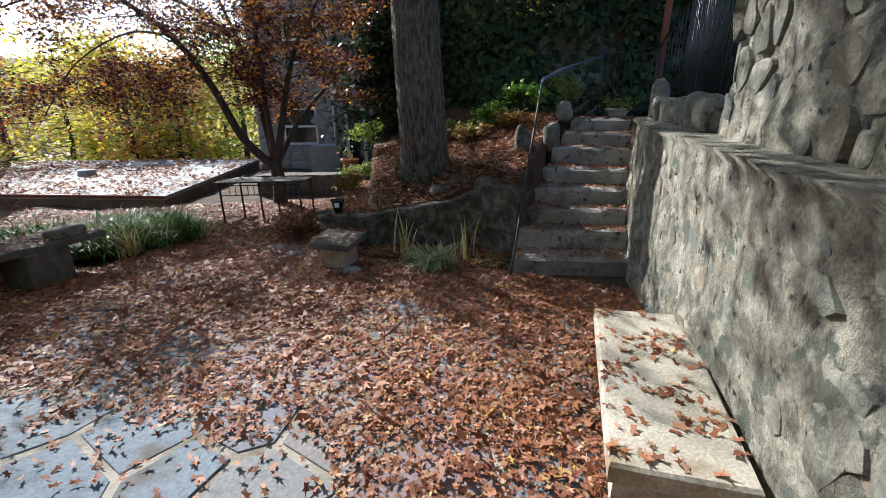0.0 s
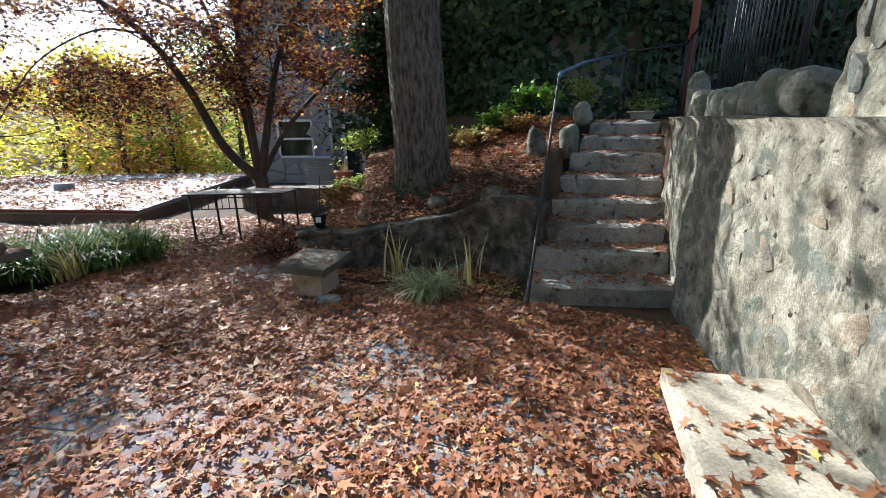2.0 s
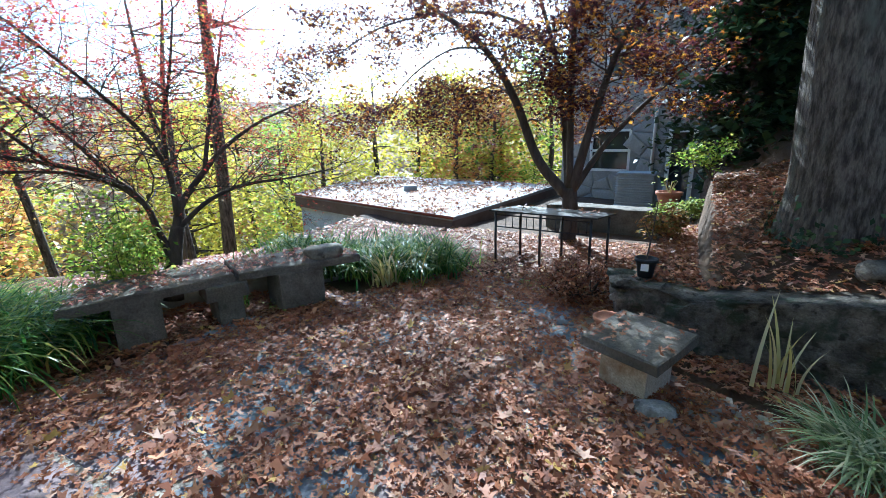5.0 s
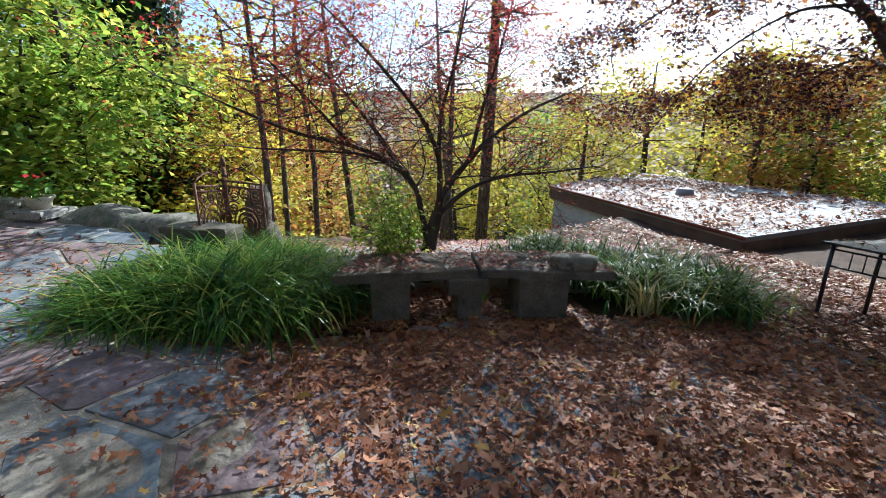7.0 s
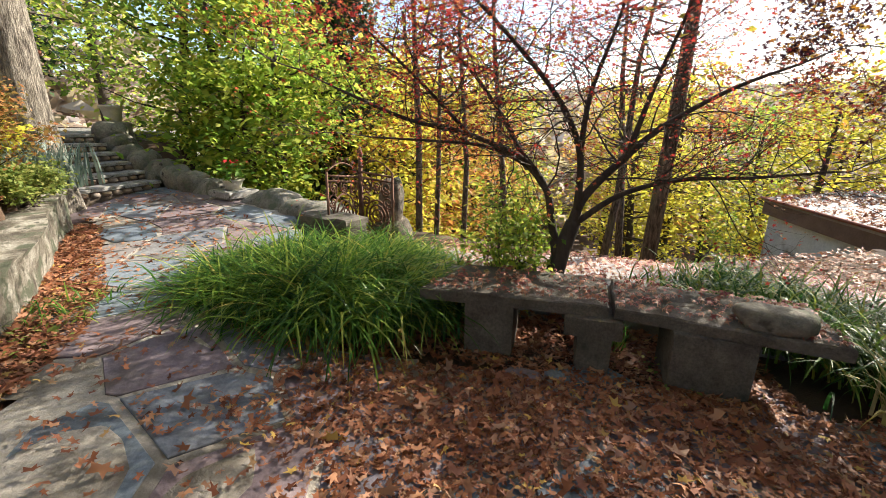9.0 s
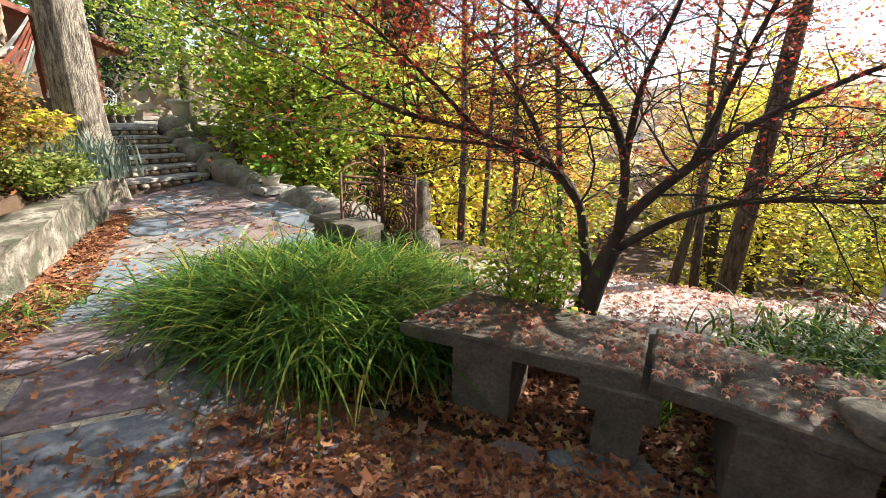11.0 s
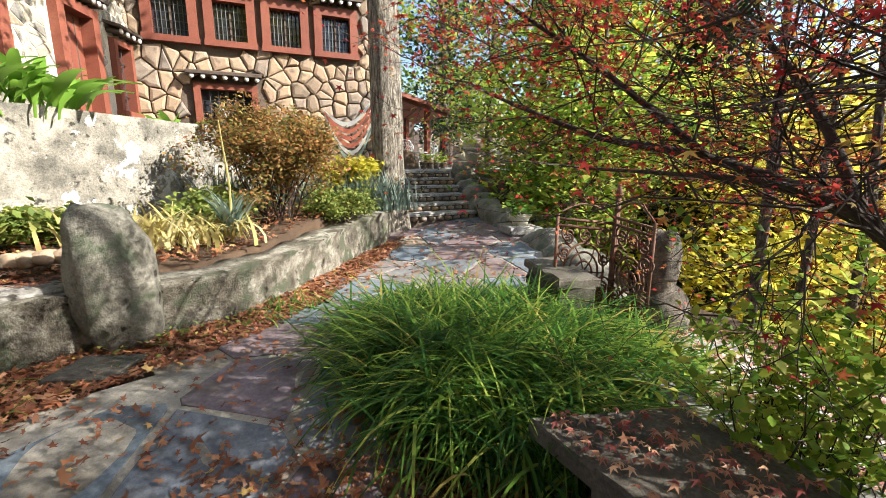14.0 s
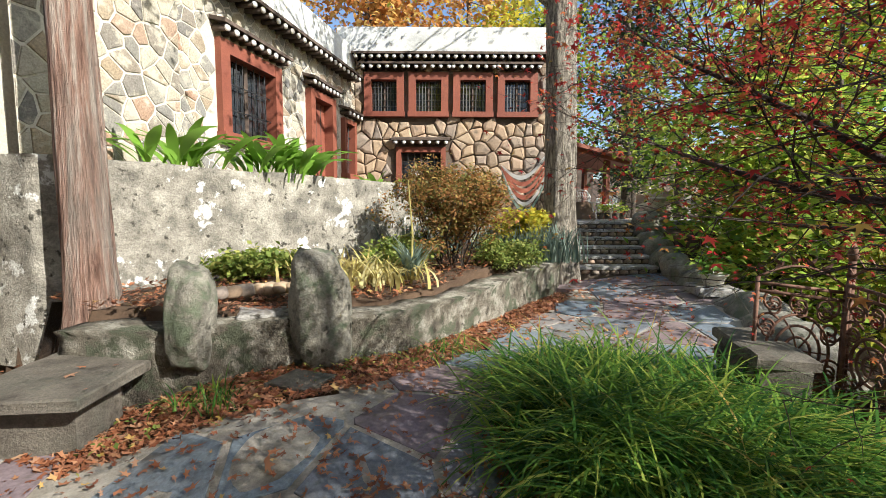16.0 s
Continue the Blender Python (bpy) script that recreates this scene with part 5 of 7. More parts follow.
# ---- handrail, fence and porch post above the stairs ----
hr = group_of("stair_handrail", "bent black iron handrail, its worn top shining blue", "handrail")
tube_ob("post", [(0.86, 5.55, -0.02), (0.9, 5.62, 0.12), (1.79, 7.44, 2.08)], 0.016, M["iron"], hr)
tube_ob("post_brace", [(0.9, 5.66, 0.0), (1.79, 7.48, 2.0)], 0.008, M["iron"], hr)
tube_ob("top_rail", [(1.78, 7.42, 2.06), (1.81, 7.46, 2.12), (2.3, 7.85, 2.3), (3.46, 8.98, 2.6)], 0.02, M["rail_blue"], hr, "worn blue-grey steel grip")
tube_ob("newel", [(3.4, 8.92, 1.5), (3.42, 8.95, 2.62)], 0.02, M["iron"], hr)
tube_ob("finial", [(3.42, 8.95, 2.6), (3.42, 8.95, 2.66), (3.42, 8.95, 2.7)], [0.03, 0.035, 0.005], M["iron"], hr)
fence = group_of("iron_fence", "black wrought-iron railing with close upright bars", "fence")
FN = [(3.42, 8.95, 1.55, 1.05), (4.3, 8.75, 1.6, 1.1), (4.0, 7.6, 1.62, 1.6), (3.4, 6.5, 1.62, 1.7), (2.75, 5.3, 1.62, 1.7), (2.35, 4.5, 1.62, 1.7)]
for (x0, y0, z0, h0), (x1, y1, z1, h1) in zip(FN, FN[1:]):
    ln = math.hypot(x1 - x0, y1 - y0)
    n = max(3, int(ln / 0.13))
    for t in (0.1, 1.0):
        tube_ob("rail", [(x0, y0, z0 + h0 * t), (x1, y1, z1 + h1 * t)], 0.014, M["iron"], fence, "", 6)
    for k in range(n):
        f = (k + 0.5) / n
        x, y, z, h = x0 + (x1 - x0) * f, y0 + (y1 - y0) * f, z0 + (z1 - z0) * f, h0 + (h1 - h0) * f
        tube_ob("bar", [(x, y, z + 0.02), (x, y, z + h)], 0.008, M["iron"], fence, "", 5)
    tube_ob("post", [(x1, y1, z1 - 0.1), (x1, y1, z1 + h1 + 0.05)], 0.02, M["iron"], fence, "", 8)
pp = group_of("porch_post", "dark red-brown painted round porch post", "post")
tube_ob("shaft", [(4.35, 8.75, 1.5), (4.4, 8.75, 5.2)], 0.055, M["red_paint"], pp, "", 14)
pp2 = copy_thing(pp, Matrix.Translation((-1.75, -4.1, 0.0)))
bowl = flower_pot("enamel_bowl", (3.55, 8.5, 1.6), 0.19, 0.13, M["cream"], "cream enamel basin planted with yellow-green sprigs", M["shrub_green"], "", 160, 0.04)
tagged(rock("step_edge_stone", (2.05, 7.62, 1.33), (0.13, 0.1, 0.22), M["boulder"], None, "", 7.7, 0.4, 0.2, 3), "dark upright stone at the edge of the steps", "stone", "step edge stones")
tagged(rock("step_edge_stone", (2.5, 8.25, 1.68), (0.14, 0.12, 0.17), M["boulder"], None, "", 9.1, 0.9, 0.25, 3), "rough pale stone at the edge of the steps", "stone", "step edge stones")
for k, (x, y, z, sx, sy, sz) in enumerate([(0.98, 6.85, 0.5, 0.26, 0.36, 0.38), (0.35, 7.3, 0.66, 0.14, 0.1, 0.08), (0.62, 7.4, 0.78, 0.12, 0.1, 0.09), (1.55, 7.45, 1.2, 0.13, 0.11, 0.3)]):
    tagged(rock("slope_boulder", (x, y, z), (sx, sy, sz), M["low_wall"], None, "", 11 + k * 1.9, 0.5 * k, 0.25, 3), "weathered grey boulder at the head of the low wall", "boulder", "slope boulders")

# ---- air conditioner and cottage beyond ----
ac = group_of("air_conditioner", "grey-blue louvred outdoor air-conditioning unit on the ground", "air conditioner")
part("case", box_bm(0.86, 0.8, 0.84, 0.03, (-2.1, 15.3, 0.22)), M["ac_metal"], ac)
part("top_cap", box_bm(0.9, 0.84, 0.06, 0.02, (-2.1, 15.3, 0.67)), M["ac_metal"], ac)
for k in range(12):
    part("louvre", box_bm(0.8, 0.03, 0.02, 0.004, (-2.1, 14.89, -0.1 + 0.06 * k), (25, 0, 0), 1), M["ac_metal"], ac)
    part("louvre", box_bm(0.03, 0.74, 0.02, 0.004, (-2.54, 15.3, -0.1 + 0.06 * k), (0, 25, 0), 1), M["ac_metal"], ac)
flower_pot("terracotta_pot", (-1.2, 12.2, 0.25), 0.2, 0.34, M["terracotta"], "terracotta pot on a stone ledge before the cottage", M["shrub_green"], "", 24, 0.04)
tagged(slab("stone_ledge", [(-3.4, 12.1), (-0.8, 11.9), (-0.7, 12.4), (-3.3, 12.6)], -0.3, 0.25, M["dark_stone"], None, "", 0.02, 4, 10, 4, 0.02), "low dark stone ledge before the cottage", "ledge", "", "structure")
CO = Vector((-4.6, 17.4, 0))
cot = stone_face("wall_cottage", CO, Vector((1, -0.1, 0)).normalized(), Vector((-0.1, -1, 0)).normalized(), 6.2, -0.8, 7.5, [(0.9, 2.0, 0.6, 1.75), (3.0, 3.7, -0.3, 1.75), (1.2, 2.2, 3.2, 4.6), (3.6, 4.6, 3.2, 4.6)], 0.5, (M["house_far"], M["house_far"]), "grey stone cottage wall half hidden by trees", 31, 0.05)
CD, CN = Vector((1, -0.1, 0)).normalized(), Vector((-0.1, -1, 0)).normalized()
for k, o in enumerate([(0.9, 2.0, 0.6, 1.75), (1.2, 2.2, 3.2, 4.6), (3.6, 4.6, 3.2, 4.6)]):
    w = group_of("window_%d" % (8 + k), "white-framed cottage window with a pale blind", "window", "cottage windows", "structure")
    P = lambda s, z, t: CO + CD * s + CN * t + Vector((0, 0, z))
    for p, q in (((o[0], o[2]), (o[1], o[2])), ((o[1], o[2]), (o[1], o[3])), ((o[1], o[3]), (o[0], o[3])), ((o[0], o[3]), (o[0], o[2])), ((o[0], (o[2] + o[3]) / 2), (o[1], (o[2] + o[3]) / 2))):
        bar("window_frame", P(*p, -0.03), P(*q, -0.03), 0.07, 0.07, M["white_wood"], w)
    bar("pane", P((o[0] + o[1]) / 2, o[2], -0.14), P((o[0] + o[1]) / 2, o[3], -0.14), o[1] - o[0], 0.02, M["glass"], w, "", CD)
    bar("blind", P((o[0] + o[1]) / 2, o[2] + 0.05, -0.2), P((o[0] + o[1]) / 2, o[3], -0.2), o[1] - o[0], 0.02, M["cloth_white"], w, "", CD)
cd = group_of("door_2", "glazed cottage door with a white frame standing by the pots", "door", "", "structure")
for s in (3.05, 3.65):
    bar("frame", P(s, -0.3, 0.03), P(s, 1.75, 0.03), 0.09, 0.1, M["white_wood"], cd)
bar("frame", P(3.1, 1.7, 0.03), P(3.6, 1.7, 0.03), 0.1, 0.09, M["white_wood"], cd)
bar("pane", P(3.35, -0.3, -0.05), P(3.35, 1.66, -0.05), 0.52, 0.02, M["glass"], cd, "", CD)
tube_ob("downpipe", [P(2.65, -0.7, 0.08), P(2.65, 7.0, 0.08)], 0.045, M["white_wood"], cot, "pale downpipe")

# ---- porch at the head of the garden stairs ----
porch = group_of("porch", "open red-brown timber porch with a lean-to roof", "porch")
PB = hp(14.5, 5.2, 1.25)
q0, q1, q2, q3 = hp(13.2, 5.9, 3.0), hp(12.8, 2.6, 3.75), hp(17.5, 2.2, 3.75), hp(17.5, 6.2, 3.05)
vs = [q0, q1, q2, q3] + [v + Vector((0, 0, 0.12)) for v in (q0, q1, q2, q3)]
mesh_ob("roof", vs, [(0, 1, 2, 3), (7, 6, 5, 4)] + [(i, i + 4, (i + 1) % 4 + 4, (i + 1) % 4) for i in range(4)], M["red_paint"], porch)
for dpt, lat, top in ((13.6, 5.15, 3.18), (14.2, 4.3, 3.4), (16.8, 5.5, 3.2), (15.5, 3.9, 3.45)):
    bar("post", hp(dpt, lat, 1.2), hp(dpt, lat, top), 0.15, 0.15, M["red_paint"], porch)
bar("beam", hp(13.4, 5.75, 3.0), hp(13.1, 2.8, 3.68), 0.14, 0.16, M["red_paint"], porch)
pw = mesh_ob("porch_back", [hp(19, -2, 0.5), hp(19, 6.6, 0.5), hp(19, 6.6, 3.3), hp(19, -2, 3.6), hp(19.2, -2, 0.5), hp(19.2, 6.6, 0.5), hp(19.2, 6.6, 3.3), hp(19.2, -2, 3.6)], [(0, 1, 2, 3), (7, 6, 5, 4)] + [(i, i + 4, (i + 1) % 4 + 4, (i + 1) % 4) for i in range(4)], M["dark_wood"])
tagged(pw, "dark timber wall at the back of the porch", "wall", "", "structure")


def garden_chair(at, turn):
    """White cast-metal armchair with a pierced back."""
    ch = group_of("garden_chair", "white cast-metal garden armchair with a pierced lacy back", "chair", "white garden chairs", at=at)
    Rm = Matrix.Rotation(turn, 4, "Z")

    def add(name, pts, r, sides=6):
        v, f = tube([Rm @ Vector(p) for p in pts], r, sides)
        return mesh_ob(name, v, f, M["white_metal"], ch, "", True)

    for sx in (-0.22, 0.22):
        for sy in (-0.2, 0.2):
            add("leg", [(sx, sy, 0.43), (sx * 1.15, sy * 1.1, 0.2), (sx * 1.05, sy * 1.25, 0.0)], 0.016)
        add("armrest", [(sx * 1.1, -0.2, 0.43), (sx * 1.15, -0.16, 0.64), (sx * 1.1, 0.2, 0.66)], 0.016)
    for k in range(7):
        add("seat_slat", [(-0.24, -0.22 + k * 0.075, 0.44), (0.24, -0.22 + k * 0.075, 0.44)], 0.02)
    add("back_rim", [(-0.24, 0.22, 0.44), (-0.27, 0.26, 0.7), (-0.15, 0.3, 0.86), (0, 0.31, 0.9), (0.15, 0.3, 0.86), (0.27, 0.26, 0.7), (0.24, 0.22, 0.44)], 0.02)
    for k in range(6):
        x = -0.18 + k * 0.072
        add("back_scroll", [(x, 0.23, 0.46), (x + 0.05, 0.26, 0.58), (x - 0.03, 0.28, 0.7), (x + 0.02, 0.29, 0.84)], 0.012)
    for z in (0.56, 0.68, 0.78):
        add("back_scroll", [(-0.24, 0.26, z), (0, 0.28, z + 0.04), (0.24, 0.26, z)], 0.011)
    return ch


garden_chair(tuple(hp(13.4, 5.1, 1.25)), 2.2)
garden_chair(tuple(hp(13.6, 4.35, 1.25)), -0.6)
gt = group_of("garden_side_table", "small white cast-metal side table between the chairs", "table", at=tuple(hp(13.3, 4.75, 1.25)))
v, f = tube([(0, 0, 0.5), (0, 0, 0.53)], 0.27, 18)
mesh_ob("top", v, f, M["white_metal"], gt)
for k in range(4):
    a = k * math.pi / 2
    v, f = tube([(0.2 * math.cos(a), 0.2 * math.sin(a), 0.5), (0.12 * math.cos(a), 0.12 * math.sin(a), 0.25), (0.24 * math.cos(a), 0.24 * math.sin(a), 0)], 0.014, 6)
    mesh_ob("leg", v, f, M["white_metal"], gt, "", True)
up_pos = Vector((-10.95, -1.75, 1.25))
plinth = group_of("urn_plinth", "rough pale stone plinth at the stair head", "plinth")
part("block", box_bm(0.44, 0.44, 0.22, 0.02, tuple(up_pos + Vector((0, 0, 0.11)))), M["pale_stone"], plinth)
urn = flower_pot("stone_urn", tuple(up_pos + Vector((0, 0, 0.22))), 0.19, 0.32, M["cream"], "cream fluted stone urn on the plinth", None, "")
for k in range(4):
    flower_pot("terrace_pot", tuple(hp(12.5 + 0.15 * k, 4.6 + 0.28 * k, 1.25)), 0.11, 0.2, M["dark_stone"], "small dark pot of trailing green leaves", M["leaf_green"], "", 60, 0.05)

# striped cloth hung beside the trunk
hm = group_of("striped_hammock", "faded red, white and green striped hammock hung by the house", "hammock")
ha, hb = hp(8.6, 1.15, 2.15), hp(8.2, 2.05, 2.5)
for k, mt_ in enumerate(("cloth_white", "cloth_red", "cloth_red", "cloth_red", "cloth_white", "cloth_green")):
    vs, fs = [], []
    for i in range(13):
        t = i / 12
        c = ha.lerp(hb, t) - Vector((0, 0, 0.5 * math.sin(math.pi * t) * (1 + 0.12 * k) - 0.06 * k * (1 - t) + 0.02 * k))
        for j in range(2):
            vs.append(c + Vector((0, 0, 0.35 - 0.085 * (k + j))) * (0.35 + 0.65 * math.sin(math.pi * (0.15 + 0.7 * t))))
    n0 = len(vs)
    vs += [v - HA * 0.006 for v in vs]
    for i in range(12):
        q = (2 * i, 2 * i + 2, 2 * i + 3, 2 * i + 1)
        fs += [q, tuple(x + n0 for x in q[::-1])]
    mesh_ob("stripe", vs, fs, M[mt_], hm)
bucket = flower_pot("metal_bucket", tuple(hp(6.35, -0.42, 1.9)), 0.07, 0.16, M["white_metal"], "small pale metal bucket of dry twigs on the wall", M["shrub"], "", 24, 0.02)


# ---- trees ----
def trunk_mesh(name, pts, radii, mat, parent, flare=0.0, sides=20, rough=0.05, seed=0.0):
    """Trunk with root flare and an uneven round."""
    v, f = [], []
    n = len(pts)
    rows = []
    for i in range(n - 1):
        steps = 16
        for k in range(steps):
            t = k / steps
            rows.append((Vector(pts[i]).lerp(Vector(pts[i + 1]), t), radii[i] * (1 - t) + radii[i + 1] * t))
    rows.append((Vector(pts[-1]), radii[-1]))
    z0 = rows[0][0].z
    for p, r in rows:
        fl = flare * math.exp(-(p.z - z0) / 0.28)
        for k in range(sides):
            a = 2 * math.pi * k / sides
            ridge = nz(math.cos(a) * 7 + seed, math.sin(a) * 7, p.z * 1.1) + 0.6 * nz(math.cos(a) * 15, math.sin(a) * 15 + seed, p.z * 2.2)
            rr = r * (1 + rough * nz(math.cos(a) * 2 + seed, math.sin(a) * 2, p.z * 0.6)) + 0.014 * ridge + fl * (0.6 + 0.6 * math.sin(2.5 * a + seed) ** 2)
            v.append((p.x + rr * math.cos(a), p.y + rr * math.sin(a), p.z))
    for i in range(len(rows) - 1):
        for k in range(sides):
            f.append((i * sides + k, i * sides + (k + 1) % sides, (i + 1) * sides + (k + 1) % sides, (i + 1) * sides + k))
    f.append(tuple((len(rows) - 1) * sides + k for k in range(sides)))
    return mesh_ob(name, v, f, mat, parent, "", True)


t_rng = np.random.default_rng(8)


def spline(pts, n=5):
    """Smooth curve through the points."""
    p = [Vector(q) for q in pts]
    p = [p[0] * 2 - p[1]] + p + [p[-1] * 2 - p[-2]]
    out = []
    for i in range(1, len(p) - 2):
        a, b, c, d = p[i - 1:i + 3]
        for k in range(n):
            t = k / n
            out.append(0.5 * (2 * b + (c - a) * t + (2 * a - 5 * b + 4 * c - d) * t * t + (3 * b - a - 3 * c + d) * t**3))
    return out + [p[-2]]


def twig(start, d, length, radius, rng, depth, out, tips, up, flat, kids, wild=0.22):
    """Thin curved branch carrying finer ones along its length, in flat layers."""
    n = 5 if depth else 3
    p, d, pts = Vector(start), Vector(d).normalized(), [Vector(start)]
    for i in range(n):
        d = (d + Vector(rng.normal(size=3)) * wild + Vector((0, 0, up * 0.22))).normalized()
        p = p + d * (length / n)
        pts.append(p)
    out.append(tube(pts, [radius * (1 - 0.72 * i / n) for i in range(n + 1)], 5 if depth > 1 else 3, False))
    if depth < 2:
        tips += [(q, d) for q in pts[2:]]
    if depth:
        for k in range(kids[depth]):
            f = (k + rng.uniform(0.3, 1.0)) / kids[depth]
            j = min(n, 1 + int(f * n))
            sidew = d.cross(Vector((0, 0, 1)))
            sidew = sidew.normalized() if sidew.length > 0.1 else Vector((1, 0, 0))
            e = d * 0.75 + sidew * ((1 if k % 2 else -1) * rng.uniform(0.5, 1.0)) + Vector((0, 0, rng.normal() * 0.35 * flat))
            twig(pts[j], e, length * rng.uniform(0.45, 0.68), radius * 0.52, rng, depth - 1, out, tips, up, flat, kids)


def twiggy_tree(name, label, limbs, mat, leaf_mat, seed, kids, up, flat, side, per, spread, size, thin, first=0.3, lump=1.0, gap=-9.0):
    """Tree of given main limbs (points, radius at foot and end), each carrying layered twigs; a thin veil of leaves."""
    rng = np.random.default_rng(seed)
    t = group_of(name, label, "tree")
    tips = []
    for pts, r0, r1, count in limbs:
        cur = spline(pts)
        m = len(cur) - 1
        v, f = tube(cur, [r0 + (r1 - r0) * (i / m) ** 0.8 for i in range(m + 1)], 10)
        mesh_ob("limb" if count else "trunk", v, f, mat, t, "", True)
        if not count:
            continue
        out = []
        for k in range(count):
            g = first + (1 - first) * (k + rng.uniform(0.2, 0.9)) / count
            i = min(m - 1, int(g * m))
            d = (cur[i + 1] - cur[i]).normalized()
            w = d.cross(Vector(rng.normal(size=3))).normalized()
            w.z = w.z * flat + 0.12
            r = (r0 + (r1 - r0) * g) * 0.25 + 0.0014
            twig(cur[i], d * 0.35 + w, side * rng.uniform(0.65, 1.15) * (1.15 - 0.35 * g), r, rng, 2, out, tips, up, flat, kids)
        twig(cur[-1], cur[-1] - cur[-2], side, r1 * 0.8, rng, 2, out, tips, up, flat, kids)
        tagged(mesh_ob("twigwork", *merge(out), mat, t), "", "", "", "stuff")
    tips = [q for q in tips if rng.uniform() < thin * min(1.6, max(0.3, (q[0].z - 0.9) / 0.9)) and nz(q[0].x, q[0].y, q[0].z, lump) > gap]
    leaves("crown", tips_cloud(tips, per, spread, rng), size, leaf_mat, t, rng, 0.25, "star")
    return t


# spreading maple behind the slab bench, nearly bare with small red leaves
twiggy_tree("red_maple", "spreading small maple, nearly bare, with sparse red leaves", [
    ([(-4.97, 5.50, 0.1), (-4.98, 5.54, 0.3), (-5.0, 5.60, 0.55), (-5.02, 5.68, 0.78)], 0.09, 0.06, 0),
    ([(-4.99, 5.56, 0.5), (-5.05, 5.51, 0.8), (-5.08, 5.46, 1.02), (-5.1, 5.28, 1.24), (-5.1, 4.85, 1.42), (-5.05, 4.4, 1.52), (-4.98, 3.95, 1.7)], 0.039, 0.0101, 18),
    ([(-5.08, 5.46, 1.02), (-5.15, 5.3, 1.2), (-5.25, 5.0, 1.33), (-5.4, 4.6, 1.36), (-5.5, 4.1, 1.38)], 0.023, 0.0078, 16),
    ([(-5.02, 5.66, 0.74), (-5.05, 5.76, 0.98), (-5.12, 6.08, 1.28), (-5.2, 6.4, 1.52), (-5.3, 6.95, 1.8), (-5.35, 7.5, 2.0)], 0.044, 0.0109, 18),
    ([(-5.02, 5.68, 0.76), (-4.97, 6.0, 1.0), (-4.92, 6.4, 1.12), (-4.85, 6.9, 1.15), (-4.8, 7.4, 1.2)], 0.028, 0.0078, 16),
    ([(-5.03, 5.70, 0.86), (-4.98, 5.66, 1.3), (-4.9, 5.45, 1.66), (-4.8, 5.1, 2.0), (-4.75, 4.7, 2.35)], 0.033, 0.0094, 18),
    ([(-4.98, 5.66, 1.3), (-5.05, 5.72, 1.72), (-5.1, 5.88, 2.2), (-5.1, 6.0, 2.75)], 0.025, 0.0078, 18),
    ([(-5.12, 6.08, 1.28), (-5.2, 6.26, 1.8), (-5.25, 6.45, 2.3), (-5.25, 6.6, 2.85)], 0.025, 0.0078, 18),
    ([(-5.1, 5.28, 1.24), (-5.3, 5.1, 1.6), (-5.5, 4.8, 2.0), (-5.6, 4.4, 2.3)], 0.022, 0.0078, 16),
    ([(-5.05, 4.85, 1.42), (-4.85, 4.5, 1.75), (-4.65, 4.2, 2.0)], 0.016, 0.0070, 14),
], M["maple_bark"], M["leaf_red"], 41, (0, 5, 6), 0.03, 0.42, 0.74, 4, 0.06, 0.019, 0.34)
# suckers at its foot
sk = group_of("twiggy_shrub", "thin twiggy shrub with small yellow-green and red leaves by the maple", "shrub")
out, tips = [], []
for k in range(26):
    x, y = -5.2 + t_rng.normal() * 0.09, 5.25 + t_rng.normal() * 0.12
    twig((x, y, 0.15), (t_rng.normal() * 0.1, t_rng.normal() * 0.1, 1), t_rng.uniform(0.45, 0.75), 0.0055, t_rng, 1, out, tips, 0.5, 1.0, (0, 5, 0), 0.1)
tagged(mesh_ob("stem_work", *merge(out), M["maple_bark"], sk), "", "", "", "stuff")
leaves("foliage", tips_cloud(tips, 6, 0.05, t_rng), 0.025, M["leaf_green"], sk, t_rng, 0.2)

